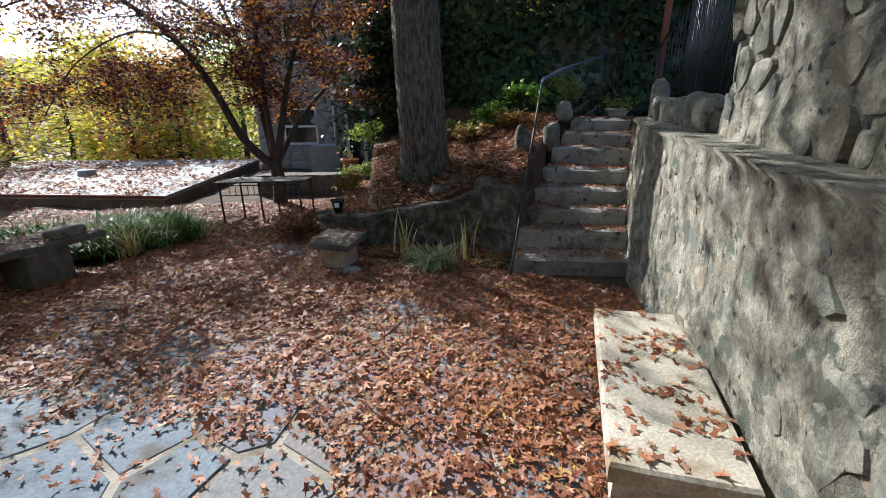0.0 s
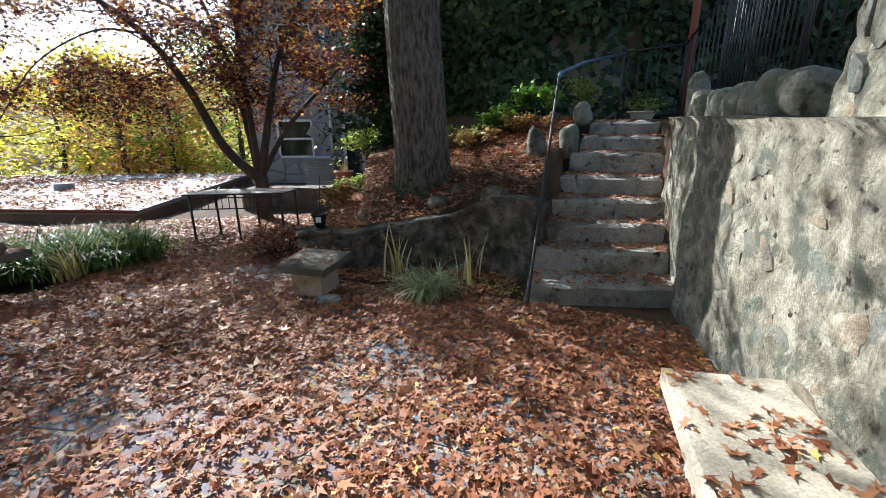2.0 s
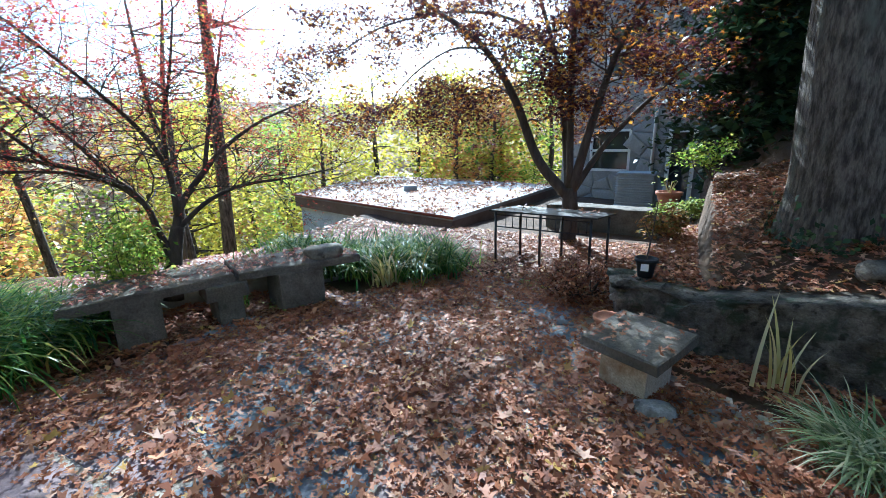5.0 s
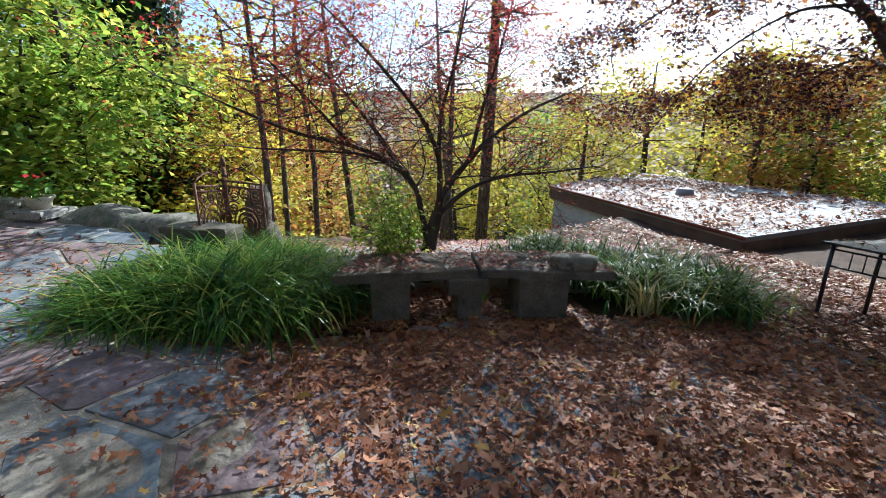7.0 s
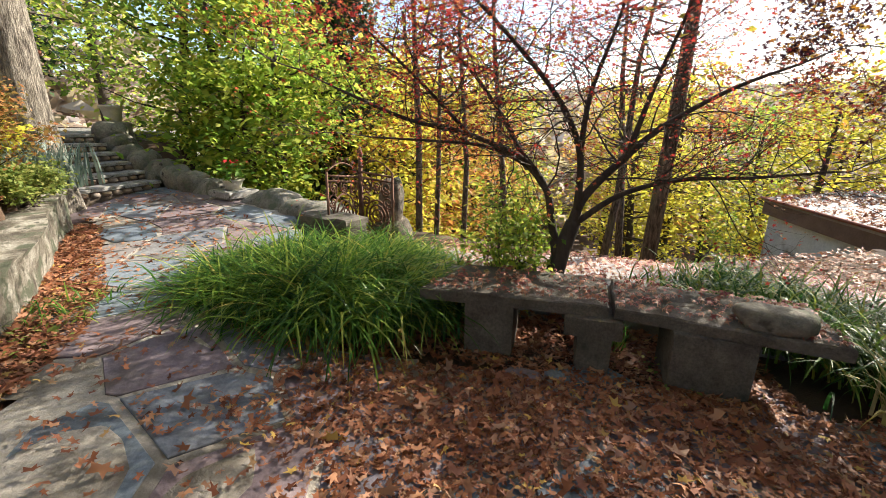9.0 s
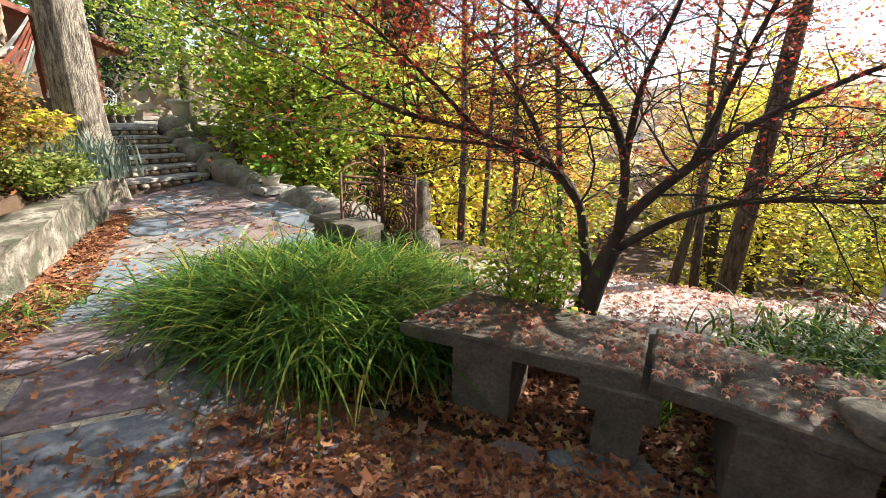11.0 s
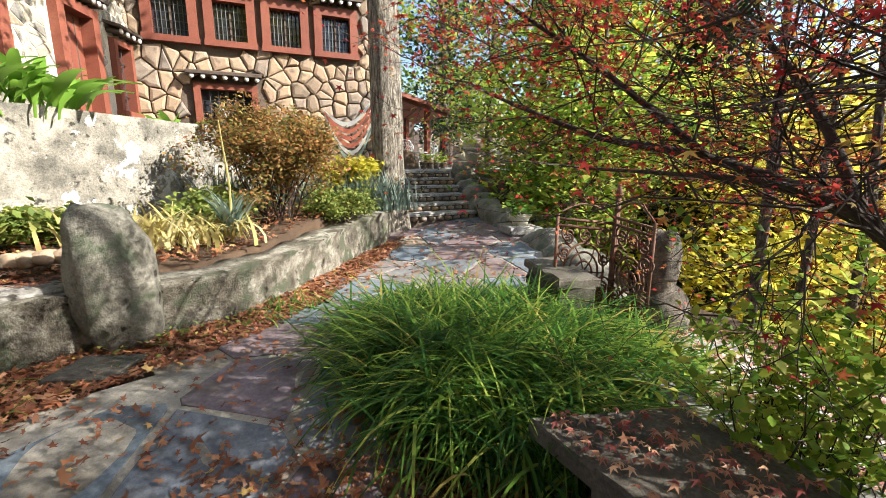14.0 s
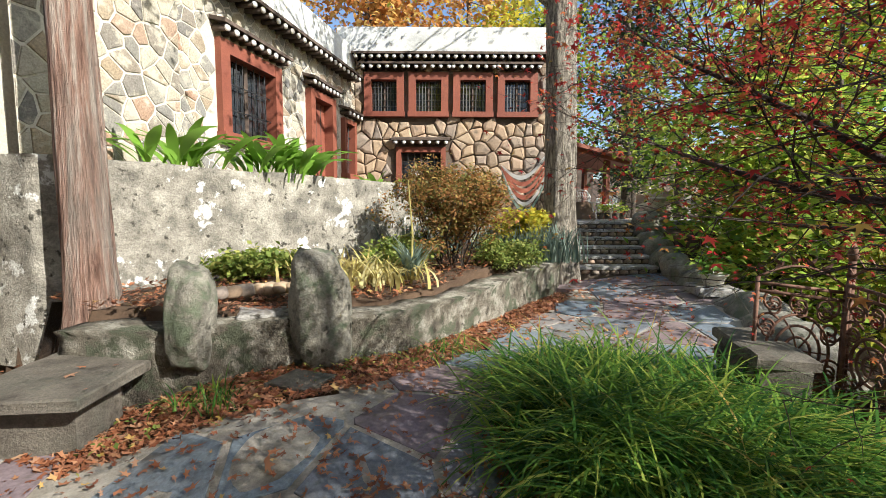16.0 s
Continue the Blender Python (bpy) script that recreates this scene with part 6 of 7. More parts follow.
# dark maple before the cottage
DB, DR = Vector((-2.6, 10.7, 0)), Vector((0.99, -0.13, 0))
dm = lambda a, z, y=0.0: DB + DR * a + Vector((0, y, z))
twiggy_tree("dark_maple", "vase-shaped maple with dense dark purple and amber leaves", [
    ([dm(0, -0.25), dm(0.03, 0.3), dm(0.0, 0.75)], 0.15, 0.12, 0),
    ([dm(0.0, 0.6), dm(-0.55, 1.2, -0.1), dm(-0.95, 2.2, -0.3), dm(-1.45, 3.0, -0.5), dm(-2.2, 3.6, -0.8), dm(-3.1, 4.1, -1.0)], 0.10, 0.025, 13),
    ([dm(0.0, 0.7), dm(-0.22, 1.9, 0.2), dm(-0.5, 2.95, 0.4), dm(-0.9, 4.0, 0.5)], 0.08, 0.025, 11),
    ([dm(0.03, 0.65), dm(0.36, 1.9, -0.1), dm(0.7, 2.8, -0.3), dm(1.25, 3.6, -0.5)], 0.085, 0.025, 11),
    ([dm(0.0, 0.7), dm(0.02, 2.2, -0.3), dm(0.1, 3.4, -0.7), dm(0.05, 4.2, -1.2)], 0.065, 0.022, 11),
    ([dm(0.03, 0.65), dm(0.5, 1.5, 0.4), dm(1.1, 2.2, 0.8), dm(1.7, 2.8, 1.0)], 0.06, 0.02, 9),
    ([dm(-1.45, 3.0, -0.5), dm(-2.1, 3.0, -0.7), dm(-2.9, 2.5, -1.0), dm(-3.5, 1.7, -1.2)], 0.024, 0.008, 15),
    ([dm(-0.95, 2.2, -0.3), dm(-1.6, 2.5, 0.2), dm(-2.3, 2.3, 0.5), dm(-2.9, 1.7, 0.7)], 0.026, 0.008, 12),
    ([dm(-2.2, 3.6, -0.8), dm(-3.2, 3.4, -1.3), dm(-4.1, 2.9, -1.7), dm(-4.3, 2.5, -1.5)], 0.022, 0.008, 13),
    ([dm(-0.5, 2.95, 0.4), dm(-1.5, 3.7, 0.8), dm(-2.8, 4.1, 1.0), dm(-4.0, 4.2, 1.0)], 0.045, 0.015, 11),
], M["maple_bark"], M["leaf_dark"], 17, (0, 4, 5), -0.14, 0.45, 1.1, 15, 0.12, 0.047, 0.42, 0.3, 1.3, -0.06)

# big straight tree on the slope
big = group_of("large_tree", "large straight tree trunk with furrowed brown bark on the slope", "tree")
trunk_mesh("trunk", [(0.22, 7.98, 0.3), (0.2, 7.97, 1.2), (0.12, 7.95, 3.0), (0.0, 7.95, 6.0), (-0.1, 8.0, 9.0)], [0.38, 0.345, 0.32, 0.29, 0.22], M["bark"], big, 0.3, 72, 0.07, 3.0)
# High crown out of view, leafed thickly to shade the wall and patio.
out, tips = [], []
for k in range(12):
    a = 1.2 + 0.45 * k
    grow((-0.05, 7.97, 5.0 + 0.3 * k), (math.cos(a), math.sin(a), 0.22), 1.8, 0.08, t_rng, 3, out, tips, bend=0.3, up=0.1, split=(2, 3), ratio=0.7, angle=0.6)
low_tips = []
grow((0.1, 7.9, 3.4), (0.75, -0.5, 0.0), 0.9, 0.03, t_rng, 2, out, low_tips, bend=0.25, up=-0.25, split=(2, 3), ratio=0.6)
tagged(mesh_ob("branchwork", *merge(out), M["bark"], big, "", True), "", "", "", "stuff")
leaves("crown", tips_cloud(tips, 24, 0.45, t_rng), 0.09, M["leaf_yellow"], big, t_rng, 0.2, "star")
leaves("low_spray", tips_cloud(low_tips, 6, 0.16, t_rng), 0.045, M["leaf_yellow"], big, t_rng, 0.2, "star")
iv = group_of("trunk_ivy", "small ivy climbing the foot of the large trunk", "ivy", "", "stuff")
a = t_rng.uniform(0, 2 * np.pi, 1500)
zz = 0.45 + np.abs(t_rng.normal(0, 0.22, 1500))
rr = 0.41 + 0.2 * np.exp(-(zz - 0.3) / 0.28)
leaves("ivy_leaves", np.c_[0.21 + rr * np.cos(a), 7.98 + rr * np.sin(a), zz], 0.026, M["leaf_ivy"], iv, t_rng, 0.1, normal=np.c_[np.cos(a), np.sin(a), 0 * a + 0.3])

# trunk with shredding bark by the stone seat, and the pale trunk at the stairs
ced = group_of("cedar_tree", "thick trunk with shredding red-brown and grey bark", "tree")
trunk_mesh("trunk", [(-1.84, 1.36, 0.1), (-1.82, 1.36, 1.0), (-1.78, 1.3, 2.4), (-1.72, 1.22, 5.5), (-1.68, 1.2, 8.0)], [0.20, 0.165, 0.15, 0.13, 0.1], M["cedar_bark"], ced, 0.12, 64, 0.09, 6.0)
out, tips = [], []
for k in range(7):
    grow((-1.6, 1.2, 5.4 + 0.35 * k), (math.cos(1.1 * k), math.sin(1.1 * k), 0.3), 1.3, 0.05, t_rng, 3, out, tips, bend=0.3, split=(2, 3), ratio=0.7)
tagged(mesh_ob("branchwork", *merge(out), M["cedar_bark"], ced, "", True), "", "", "", "stuff")
leaves("crown", tips_cloud(tips, 4, 0.3, t_rng), 0.06, M["leaf_green"], ced, t_rng, 0.2)
pal = group_of("pale_barked_tree", "tall pale grey-brown furrowed trunk beside the garden stairs", "tree")
trunk_mesh("trunk", [(-7.44, -0.31, 0.25), (-7.39, -0.31, 1.5), (-7.37, -0.34, 3.5), (-7.27, -0.36, 6.5), (-7.15, -0.38, 10)], [0.29, 0.245, 0.235, 0.21, 0.14], M["pale_bark"], pal, 0.05, 56, 0.08, 9.0)
out, tips = [], []
for k in range(10):
    grow((-7.2, -0.4, 4.6 + 0.45 * k), (math.cos(2.3 * k), math.sin(2.3 * k), 0.4), 1.4, 0.06, t_rng, 3, out, tips, bend=0.3, split=(2, 3), ratio=0.7)
tagged(mesh_ob("branchwork", *merge(out), M["pale_bark"], pal, "", True), "", "", "", "stuff")
leaves("crown", tips_cloud(tips, 3, 0.3, t_rng), 0.075, M["leaf_yellow"], pal, t_rng, 0.2, "star")


def wild_tree(at, h, spread, mat, count, size, label, name="tree", bark="maple_bark", low=0.25, seed=0, lean=(0, 0), r=None):
    """Woodland tree: trunk, limbs, and an uneven crown of leaves in clumps."""
    rng = np.random.default_rng(seed + 100)
    x, y, z = at
    t = group_of(name, label, "tree", "woodland trees")
    r = r or 0.018 * h + 0.03
    top = (x + lean[0] * h, y + lean[1] * h, z + h)
    pts = [(x, y, z - 0.3), (x + lean[0] * h * 0.3 + rng.normal() * 0.1, y + lean[1] * h * 0.3, z + h * 0.35), (x + lean[0] * h * 0.7, y + lean[1] * h * 0.7 + rng.normal() * 0.15, z + h * 0.7), top]
    v, f = tube(pts, [r, r * 0.8, r * 0.5, r * 0.15], 9)
    mesh_ob("trunk", v, f, M[bark], t, "", True)
    out, clumps = [], []
    for k in range(26):
        f0 = rng.uniform(low, 1.0)
        c = Vector(pts[0]).lerp(Vector(top), f0)
        a = rng.uniform(0, 2 * np.pi)
        w = spread * (0.35 + 0.65 * math.sin(math.pi * min(1, (f0 - low) / (1 - low) * 0.8 + 0.15))) * rng.uniform(0.5, 1.1)
        e = c + Vector((math.cos(a) * w, math.sin(a) * w, w * rng.uniform(0.0, 0.5)))
        out.append(tube([c, c.lerp(e, 0.5) + Vector((0, 0, -0.06 * w)), e], [r * 0.3 * (1.1 - f0) + 0.012, 0.015, 0.006], 5, False))
        for q in (0.55, 0.8, 1.0):
            clumps.append((c.lerp(e, q), 0.16 * spread + 0.15))
    tagged(mesh_ob("branchwork", *merge(out), M[bark], t, "", True), "", "", "", "stuff")
    per = max(1, count // len(clumps))
    pos = np.concatenate([np.array(c) + rng.normal(size=(per, 3)) * s * np.array([1, 1, 0.6]) for c, s in clumps])
    leaves("crown", pos, size, mat, t, rng, 0.2)
    return t


Y, G, O = M["leaf_yellow"], M["leaf_green"], M["leaf_orange"]
w_rng = np.random.default_rng(77)
# green trees beyond the boulder wall
for k, (x, y, h, s, m, n) in enumerate([(-10.6, 1.6, 5.2, 1.7, G, 5200), (-11.8, 0.2, 6.2, 2.0, G, 5200), (-13.0, -1.4, 7.2, 2.2, G, 5200), (-10.4, 1.2, 3.6, 1.3, G, 4200), (-12.8, 0.6, 6.6, 1.9, Y, 4500), (-14.6, 1.0, 8.5, 2.6, G, 4500),
                                        (-15.5, -5.0, 9, 2.6, G, 4000), (-11.4, 3.8, 3.4, 1.4, Y, 3000)]):
    wild_tree((x, y, float(ground_z(x, y)) + 0.1), h, s, m, n, 0.075, "bushy tree in green and yellow leaf beyond the path wall", "garden_tree", "maple_bark", 0.12, k)
# valley woods
spots = []
for k in range(46):
    a = math.radians(w_rng.uniform(8, 118))
    d = w_rng.uniform(9.5, 30)
    x, y = -4.5 - d * math.sin(a) * 0.95, 5.5 + d * math.cos(a)
    if y > 10 and x > -13.5 - 0.3 * (y - 10) * 0 and d < 16 and x > -14:
        x -= 6
    spots.append((x, y, d))
for k, (x, y, d) in enumerate(spots):
    z = float(ground_z(x, y))
    m = (Y, Y, Y, O, G)[k % 5]
    h = w_rng.uniform(1.5, 4.4) + (1.2 if x > -9 or y < 2 else 0.0) - z
    wild_tree((x, y, z), h, 1.7 + 0.05 * d, m, 2700, 0.05 + 0.003 * d, "slender woodland tree in yellow autumn leaf down the valley", "woodland_tree", "maple_bark", 0.18, 20 + k, (w_rng.normal() * 0.05, w_rng.normal() * 0.05))
for k, (x, y, h, r, ln) in enumerate([(-7.4, 7.6, 7.5, 0.11, (0.03, 0.04)), (-9.5, 5.2, 6.5, 0.06, (0.0, 0.02)), (-9.2, 4.4, 6.8, 0.07, (0.02, 0.0)), (-9.9, 4.7, 6.2, 0.06, (-0.02, 0.03)), (-10.4, 6.3, 7, 0.08, (0.04, -0.1)), (-10.0, 8.0, 7, 0.09, (-0.04, 0.12)), (-11.3, 9.2, 7.5, 0.1, (-0.02, -0.08))]):
    wild_tree((x, y, float(ground_z(x, y))), h, 1.2, Y, 160, 0.06, "slim grey trunk with thin yellow crown below the terrace", "woodland_tree", "bark", 0.45, 200 + k, ln, r)
# far wooded hillside, its distance haze put into the leaf colours
fw = group_of("far_woods", "far hillside woods in yellow and rust, haze painted into the leaves", "woods", "", "stuff")
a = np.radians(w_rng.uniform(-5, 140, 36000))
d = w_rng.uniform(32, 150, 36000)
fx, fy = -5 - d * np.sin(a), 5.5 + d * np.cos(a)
leaves("far_crowns", np.c_[fx, fy, ground_z(fx, fy) + w_rng.uniform(0.3, 8.5, 36000)], 0.85, M["leaf_haze_tint"], fw, w_rng, 0.2)
# ivy-clad tree
ivt = group_of("ivy_clad_tree", "dead-straight trunk wrapped in thick dark ivy", "tree")
IX, IY = -14.5, 2.1
trunk_mesh("trunk", [(IX, IY, -4.5), (IX, IY, 2.0), (IX, IY + 0.1, 7.5)], [0.22, 0.2, 0.14], M["bark"], ivt, 0, 12)
a = w_rng.uniform(0, 2 * np.pi, 15000)
zz = w_rng.uniform(-4.0, 7.4, 15000)
rr = 0.4 + 0.55 * np.abs(np.sin(zz * 0.9 + np.sin(a * 2))) + w_rng.uniform(0, 0.25, 15000)
leaves("ivy", np.c_[IX + rr * np.cos(a), IY + rr * np.sin(a), zz], 0.085, M["leaf_ivy"], ivt, w_rng, 0.0, normal=np.c_[np.cos(a), np.sin(a), 0 * a])
# dark evergreens and orange trees behind the house
for k, (dp, lat, h, s, m) in enumerate([(20, 8.5, 12, 3.0, M["leaf_ivy"]), (24, 10.5, 14, 3.2, M["leaf_ivy"]), (22, 5.0, 11, 3.0, G), (17, -3, 10, 2.6, O), (18, 1.0, 10.5, 2.8, O), (19, -7, 11, 3, O), (22, 3.4, 12, 3, Y)]):
    p = hp(dp, lat, 1.2)
    wild_tree(tuple(p), h, s, m, 4200, 0.13, "tall tree in dense leaf behind the house", "house_side_tree", "bark", 0.15, 300 + k)

# ---- ivy bank behind the slope ----
CP = [(-0.6, 15.5), (0.6, 12.6), (2.2, 11.2), (4.2, 10.4), (6.5, 9.6), (9, 8.0)]
thick_wall("wall_bank", [(x, y, -0.2, 6.5) for x, y in CP], 0.6, M["wall_stone"], "high dark rock bank grown over with ivy", "bank", 0.35, 0.25, 16, 0.5, 31.0, 0.1)
n = 34000
seg = w_rng.integers(0, 5, n)
f = w_rng.uniform(0, 1, n)
cp = np.array(CP)
px = cp[seg, 0] + (cp[seg + 1, 0] - cp[seg, 0]) * f
py = cp[seg, 1] + (cp[seg + 1, 1] - cp[seg, 1]) * f
zz = w_rng.uniform(0.4, 7.2, n)
keep = ~((px > 3.0) & (zz < 3.3) & (px < 4.6) & (w_rng.uniform(size=n) < 0.8))
depth = 0.12 + 0.3 * np.abs(np.sin(px * 2.1) * np.cos(zz * 1.7)) + w_rng.uniform(0, 0.2, n)
px, py, zz, depth = px[keep], py[keep], zz[keep], depth[keep]
ivb = group_of("ivy_bank", "dense dark green ivy covering the rock bank", "ivy", "", "stuff")
leaves("ivy_leaves", np.c_[px - 0.45 * depth, py - depth + zz * 0.06, zz], 0.1, M["leaf_ivy"], ivb, w_rng, 0.0, normal=np.tile([-0.45, -0.85, 0.25], (len(px), 1)))
for k, (x, y, h, s) in enumerate([(-0.5, 13.6, 7, 1.6), (1.4, 13.5, 9, 2.6), (3.8, 12.4, 9, 2.8), (6.0, 11.4, 9, 2.6), (-0.2, 12.2, 3.4, 0.8), (8.2, 9.8, 9, 2.6)]):
    wild_tree((x, y, 0.4 if k in (0, 4) else 5.5 * (k > 0)), h if k in (0, 4) else 6.5, s, M["leaf_ivy"], 3500, 0.09, "dark evergreen shrub crowding the bank", "evergreen", "bark", 0.1, 400 + k)


# ---- plants ----
def clump(name, label, at, count, length, width, mat, spread, arch, stiff, seed, lean=(0, 0), seg=5, category="grass"):
    c = group_of(name, label, category)
    blades("tuft", at, count, length, width, mat, c, np.random.default_rng(seed), spread, arch, stiff, seg, lean)
    return c


for k, (x, y, n, ln) in enumerate([(-4.95, 3.2, 1500, 0.95), (-4.8, 3.75, 1700, 1.0), (-4.85, 4.2, 1500, 0.85), (-5.35, 3.5, 1500, 1.0), (-5.45, 4.0, 1300, 0.95), (-5.25, 3.05, 900, 0.75), (-5.75, 4.3, 800, 0.7), (-5.9, 3.75, 800, 0.75), (-5.3, 4.5, 800, 0.7), (-5.0, 4.5, 600, 0.6)]):
    clump("ornamental_grass", "lush arching green ornamental grass clump beside the path", (x, y, 0.08), int(n * 1.1), ln * 0.85, 0.009, M["blade"], 0.2, 1.1, 0.34, 60 + k, seg=7)
for k, (x, y, n, ln) in enumerate([(-3.9, 7.5, 1200, 0.75), (-4.4, 7.3, 1200, 0.75), (-3.55, 7.85, 1100, 0.7), (-4.9, 7.4, 900, 0.65), (-4.2, 8.0, 900, 0.65), (-4.75, 6.55, 350, 0.3), (-4.95, 7.0, 400, 0.35)]):
    clump("ornamental_grass", "arching bright green grass clump at the patio edge", (x, y, 0.0 if y > 7.1 else 0.26), int(n * 1.0), ln * 0.85, 0.0085, M["blade"], 0.2, 1.0, 0.4, 80 + k, seg=7)
clump("variegated_sedge", "pale striped sedge tuft growing in the leaves", (0.08, 6.0, -0.02), 520, 0.46, 0.0075, M["blade_pale"], 0.07, 1.1, 0.45, 101)
clump("yellowing_iris", "few upright yellow-green iris leaves by the low wall", (0.5, 6.35, 0.0), 10, 0.55, 0.013, M["blade_dry"], 0.06, 0.3, 0.62, 102)
clump("yellowing_iris", "thin pale iris leaves by the low wall", (-0.2, 6.6, 0.0), 11, 0.6, 0.012, M["blade_dry"], 0.06, 0.45, 0.6, 103)
clump("dry_daylily", "limp yellow-green daylily leaves at the bench end", (-3.62, 7.05, 0.0), 40, 0.5, 0.012, M["blade_dry"], 0.06, 0.8, 0.55, 104)
clump("wild_grass", "small tuft of green grass in the leaf litter", (-2.8, 2.45, 0.2), 80, 0.26, 0.005, M["blade"], 0.12, 1.1, 0.3, 105)
clump("wild_grass", "bright green grass tuft at the foot of the planter wall", (-4.55, 2.15, 0.22), 110, 0.26, 0.006, M["blade"], 0.16, 1.1, 0.35, 106)
clump("wild_grass", "small green tuft under the slab bench", (-4.45, 5.85, 0.0), 50, 0.22, 0.007, M["blade"], 0.04, 0.7, 0.6, 107)
for k, (x, y, ln, n) in enumerate([(-4.9, -0.2, 0.7, 110), (-5.5, -0.5, 0.7, 110), (-6.1, -0.3, 0.65, 90), (-6.6, 0.05, 0.62, 150), (-6.95, 0.25, 0.6, 150), (-6.4, -0.6, 0.7, 90)]):
    clump("iris", "spiky blue-green iris leaves in the raised bed", (x, y, 0.72), n, ln, 0.014, M["blade_blue"], 0.14, 0.5, 0.6, 110 + k, category="plant")
yu = clump("yucca", "stiff blue-green yucca rosette with a dry stalk", (-4.45, 1.3, 0.78), 60, 0.5, 0.017, M["blade_blue"], 0.03, 0.75, 0.6, 120, category="plant")
mesh_ob("stalk", *tube([(-4.45, 1.3, 0.7), (-4.47, 1.28, 1.2), (-4.42, 1.3, 1.75)], [0.012, 0.01, 0.005], 6), M["blade_dry"], yu, "tall dry flower stalk")
blades("dead_leaves", (-4.45, 1.32, 0.74), 50, 0.4, 0.012, M["blade_dry"], yu, np.random.default_rng(5), 0.03, 1.0, 0.2, 4)
clump("faded_lily", "straw-yellow collapsing lily leaves in the bed", (-4.05, 1.2, 0.7), 150, 0.45, 0.016, M["blade_dry"], 0.2, 0.9, 0.45, 121, category="plant")
clump("faded_lily", "straw-yellow collapsing lily leaves in the bed", (-3.75, 1.0, 0.7), 120, 0.45, 0.016, M["blade_dry"], 0.2, 0.9, 0.45, 122, category="plant")


def bush(name, label, at, w, h, stems, mat, per, size, seed, bark="maple_bark"):
    b = group_of(name, label, "shrub")
    rng = np.random.default_rng(seed)
    out, tips = [], []
    for k in range(stems):
        a = rng.uniform(0, 2 * np.pi)
        grow((at[0] + rng.normal() * 0.08, at[1] + rng.normal() * 0.08, at[2]), (math.cos(a) * w, math.sin(a) * w, h), 0.42 * h, 0.012, rng, 3, out, tips, bend=0.25, up=0.2, split=(2, 3), ratio=0.66, angle=0.6, sides=4)
    tagged(mesh_ob("stem_work", *merge(out), M[bark], b), "", "", "", "stuff")
    leaves("foliage", tips_cloud(tips, per, 0.06, rng), size, mat, b, rng, 0.2)
    return b


bush("spirea_bush", "twiggy bush turning russet and olive in the raised bed", (-5.15, 0.75, 0.65), 0.55, 1.25, 14, M["shrub"], 5, 0.022, 131)
bush("spirea_bush", "twiggy russet bush in the raised bed", (-5.3, 0.2, 0.7), 0.5, 1.4, 12, M["shrub"], 5, 0.022, 132)
bush("green_bush", "feathery light green bush spilling over the planter wall", (-5.9, 0.75, 0.68), 0.75, 0.5, 14, M["shrub_green"], 3, 0.022, 133)
bush("green_bush", "loose green and straw-coloured bush in the raised bed", (-4.6, 0.6, 0.68), 0.8, 0.5, 10, M["shrub_green"], 2, 0.03, 136)
bush("variegated_bush", "low cream and green bush against the painted wall", (-3.1, 0.75, 0.68), 0.8, 0.42, 12, M["shrub_green"], 3, 0.034, 134)
bush("yellow_bush", "yellow-leaved shrub at the foot of the pale trunk", (-6.75, -0.1, 0.8), 0.6, 0.75, 9, M["leaf_yellow"], 2, 0.045, 135)
for k, (x, y, w, h, m) in enumerate([(0.75, 9.6, 0.8, 0.45, "shrub_green"), (1.5, 9.4, 0.7, 0.5, "broad"), (2.3, 9.3, 0.6, 0.6, "broad"), (1.9, 8.7, 0.7, 0.3, "shrub"), (1.1, 9.0, 0.7, 0.3, "shrub_green"), (-0.9, 9.6, 0.7, 0.4, "shrub"), (-0.6, 10.8, 0.8, 0.6, "leaf_green"), (-1.0, 11.4, 0.7, 0.45, "shrub_green"), (1.1, 8.7, 0.7, 0.35, "shrub"), (3.0, 9.6, 0.6, 0.7, "shrub_green")]):
    bush("wild_shrub", "straggling shrub with large green leaves on the slope", (x, y, float(ground_z(x, y))), w, h, 5, M[m], 1, 0.05 if m == "broad" else 0.032, 140 + k)
bush("dead_stems", "tangle of bare brown perennial stems on the patio edge", (-1.7, 7.75, -0.1), 0.8, 0.5, 22, M["litter"], 1, 0.02, 150)


def broad_plant(at, count, length, seed, label):
    c = group_of("canna", label, "plant")
    rng = np.random.default_rng(seed)
    for k in range(count):
        a = rng.uniform(0, 2 * np.pi)
        ln, w = length * rng.uniform(0.7, 1.15), rng.uniform(0.04, 0.065)
        d, sd = Vector((math.cos(a), math.sin(a), 0)), Vector((-math.sin(a), math.cos(a), 0))
        b = Vector(at) + Vector((rng.normal() * 0.15, rng.normal() * 0.1, 0))
        t_out = rng.uniform(0.45, 1.1)
        vs, fs = [], []
        for i in range(8):
            t = i / 7
            m_ = b + d * (ln * t_out * t**1.5) + Vector((0, 0, ln * (t - 0.45 * t_out * t**3)))
            ww = w * math.sin(math.pi * min(1.0, 0.04 + 0.96 * max(0, t - 0.2) / 0.8)) + 0.006
            vs += [m_ - sd * ww, m_ - d * 0.01 - Vector((0, 0, 0.012)), m_ + sd * ww]
        for i in range(7):
            fs += [(3 * i, 3 * i + 1, 3 * i + 4, 3 * i + 3), (3 * i + 1, 3 * i + 2, 3 * i + 5, 3 * i + 4)]
        mesh_ob("leaf", vs, fs, M["broad"], c, "", True)
    return c


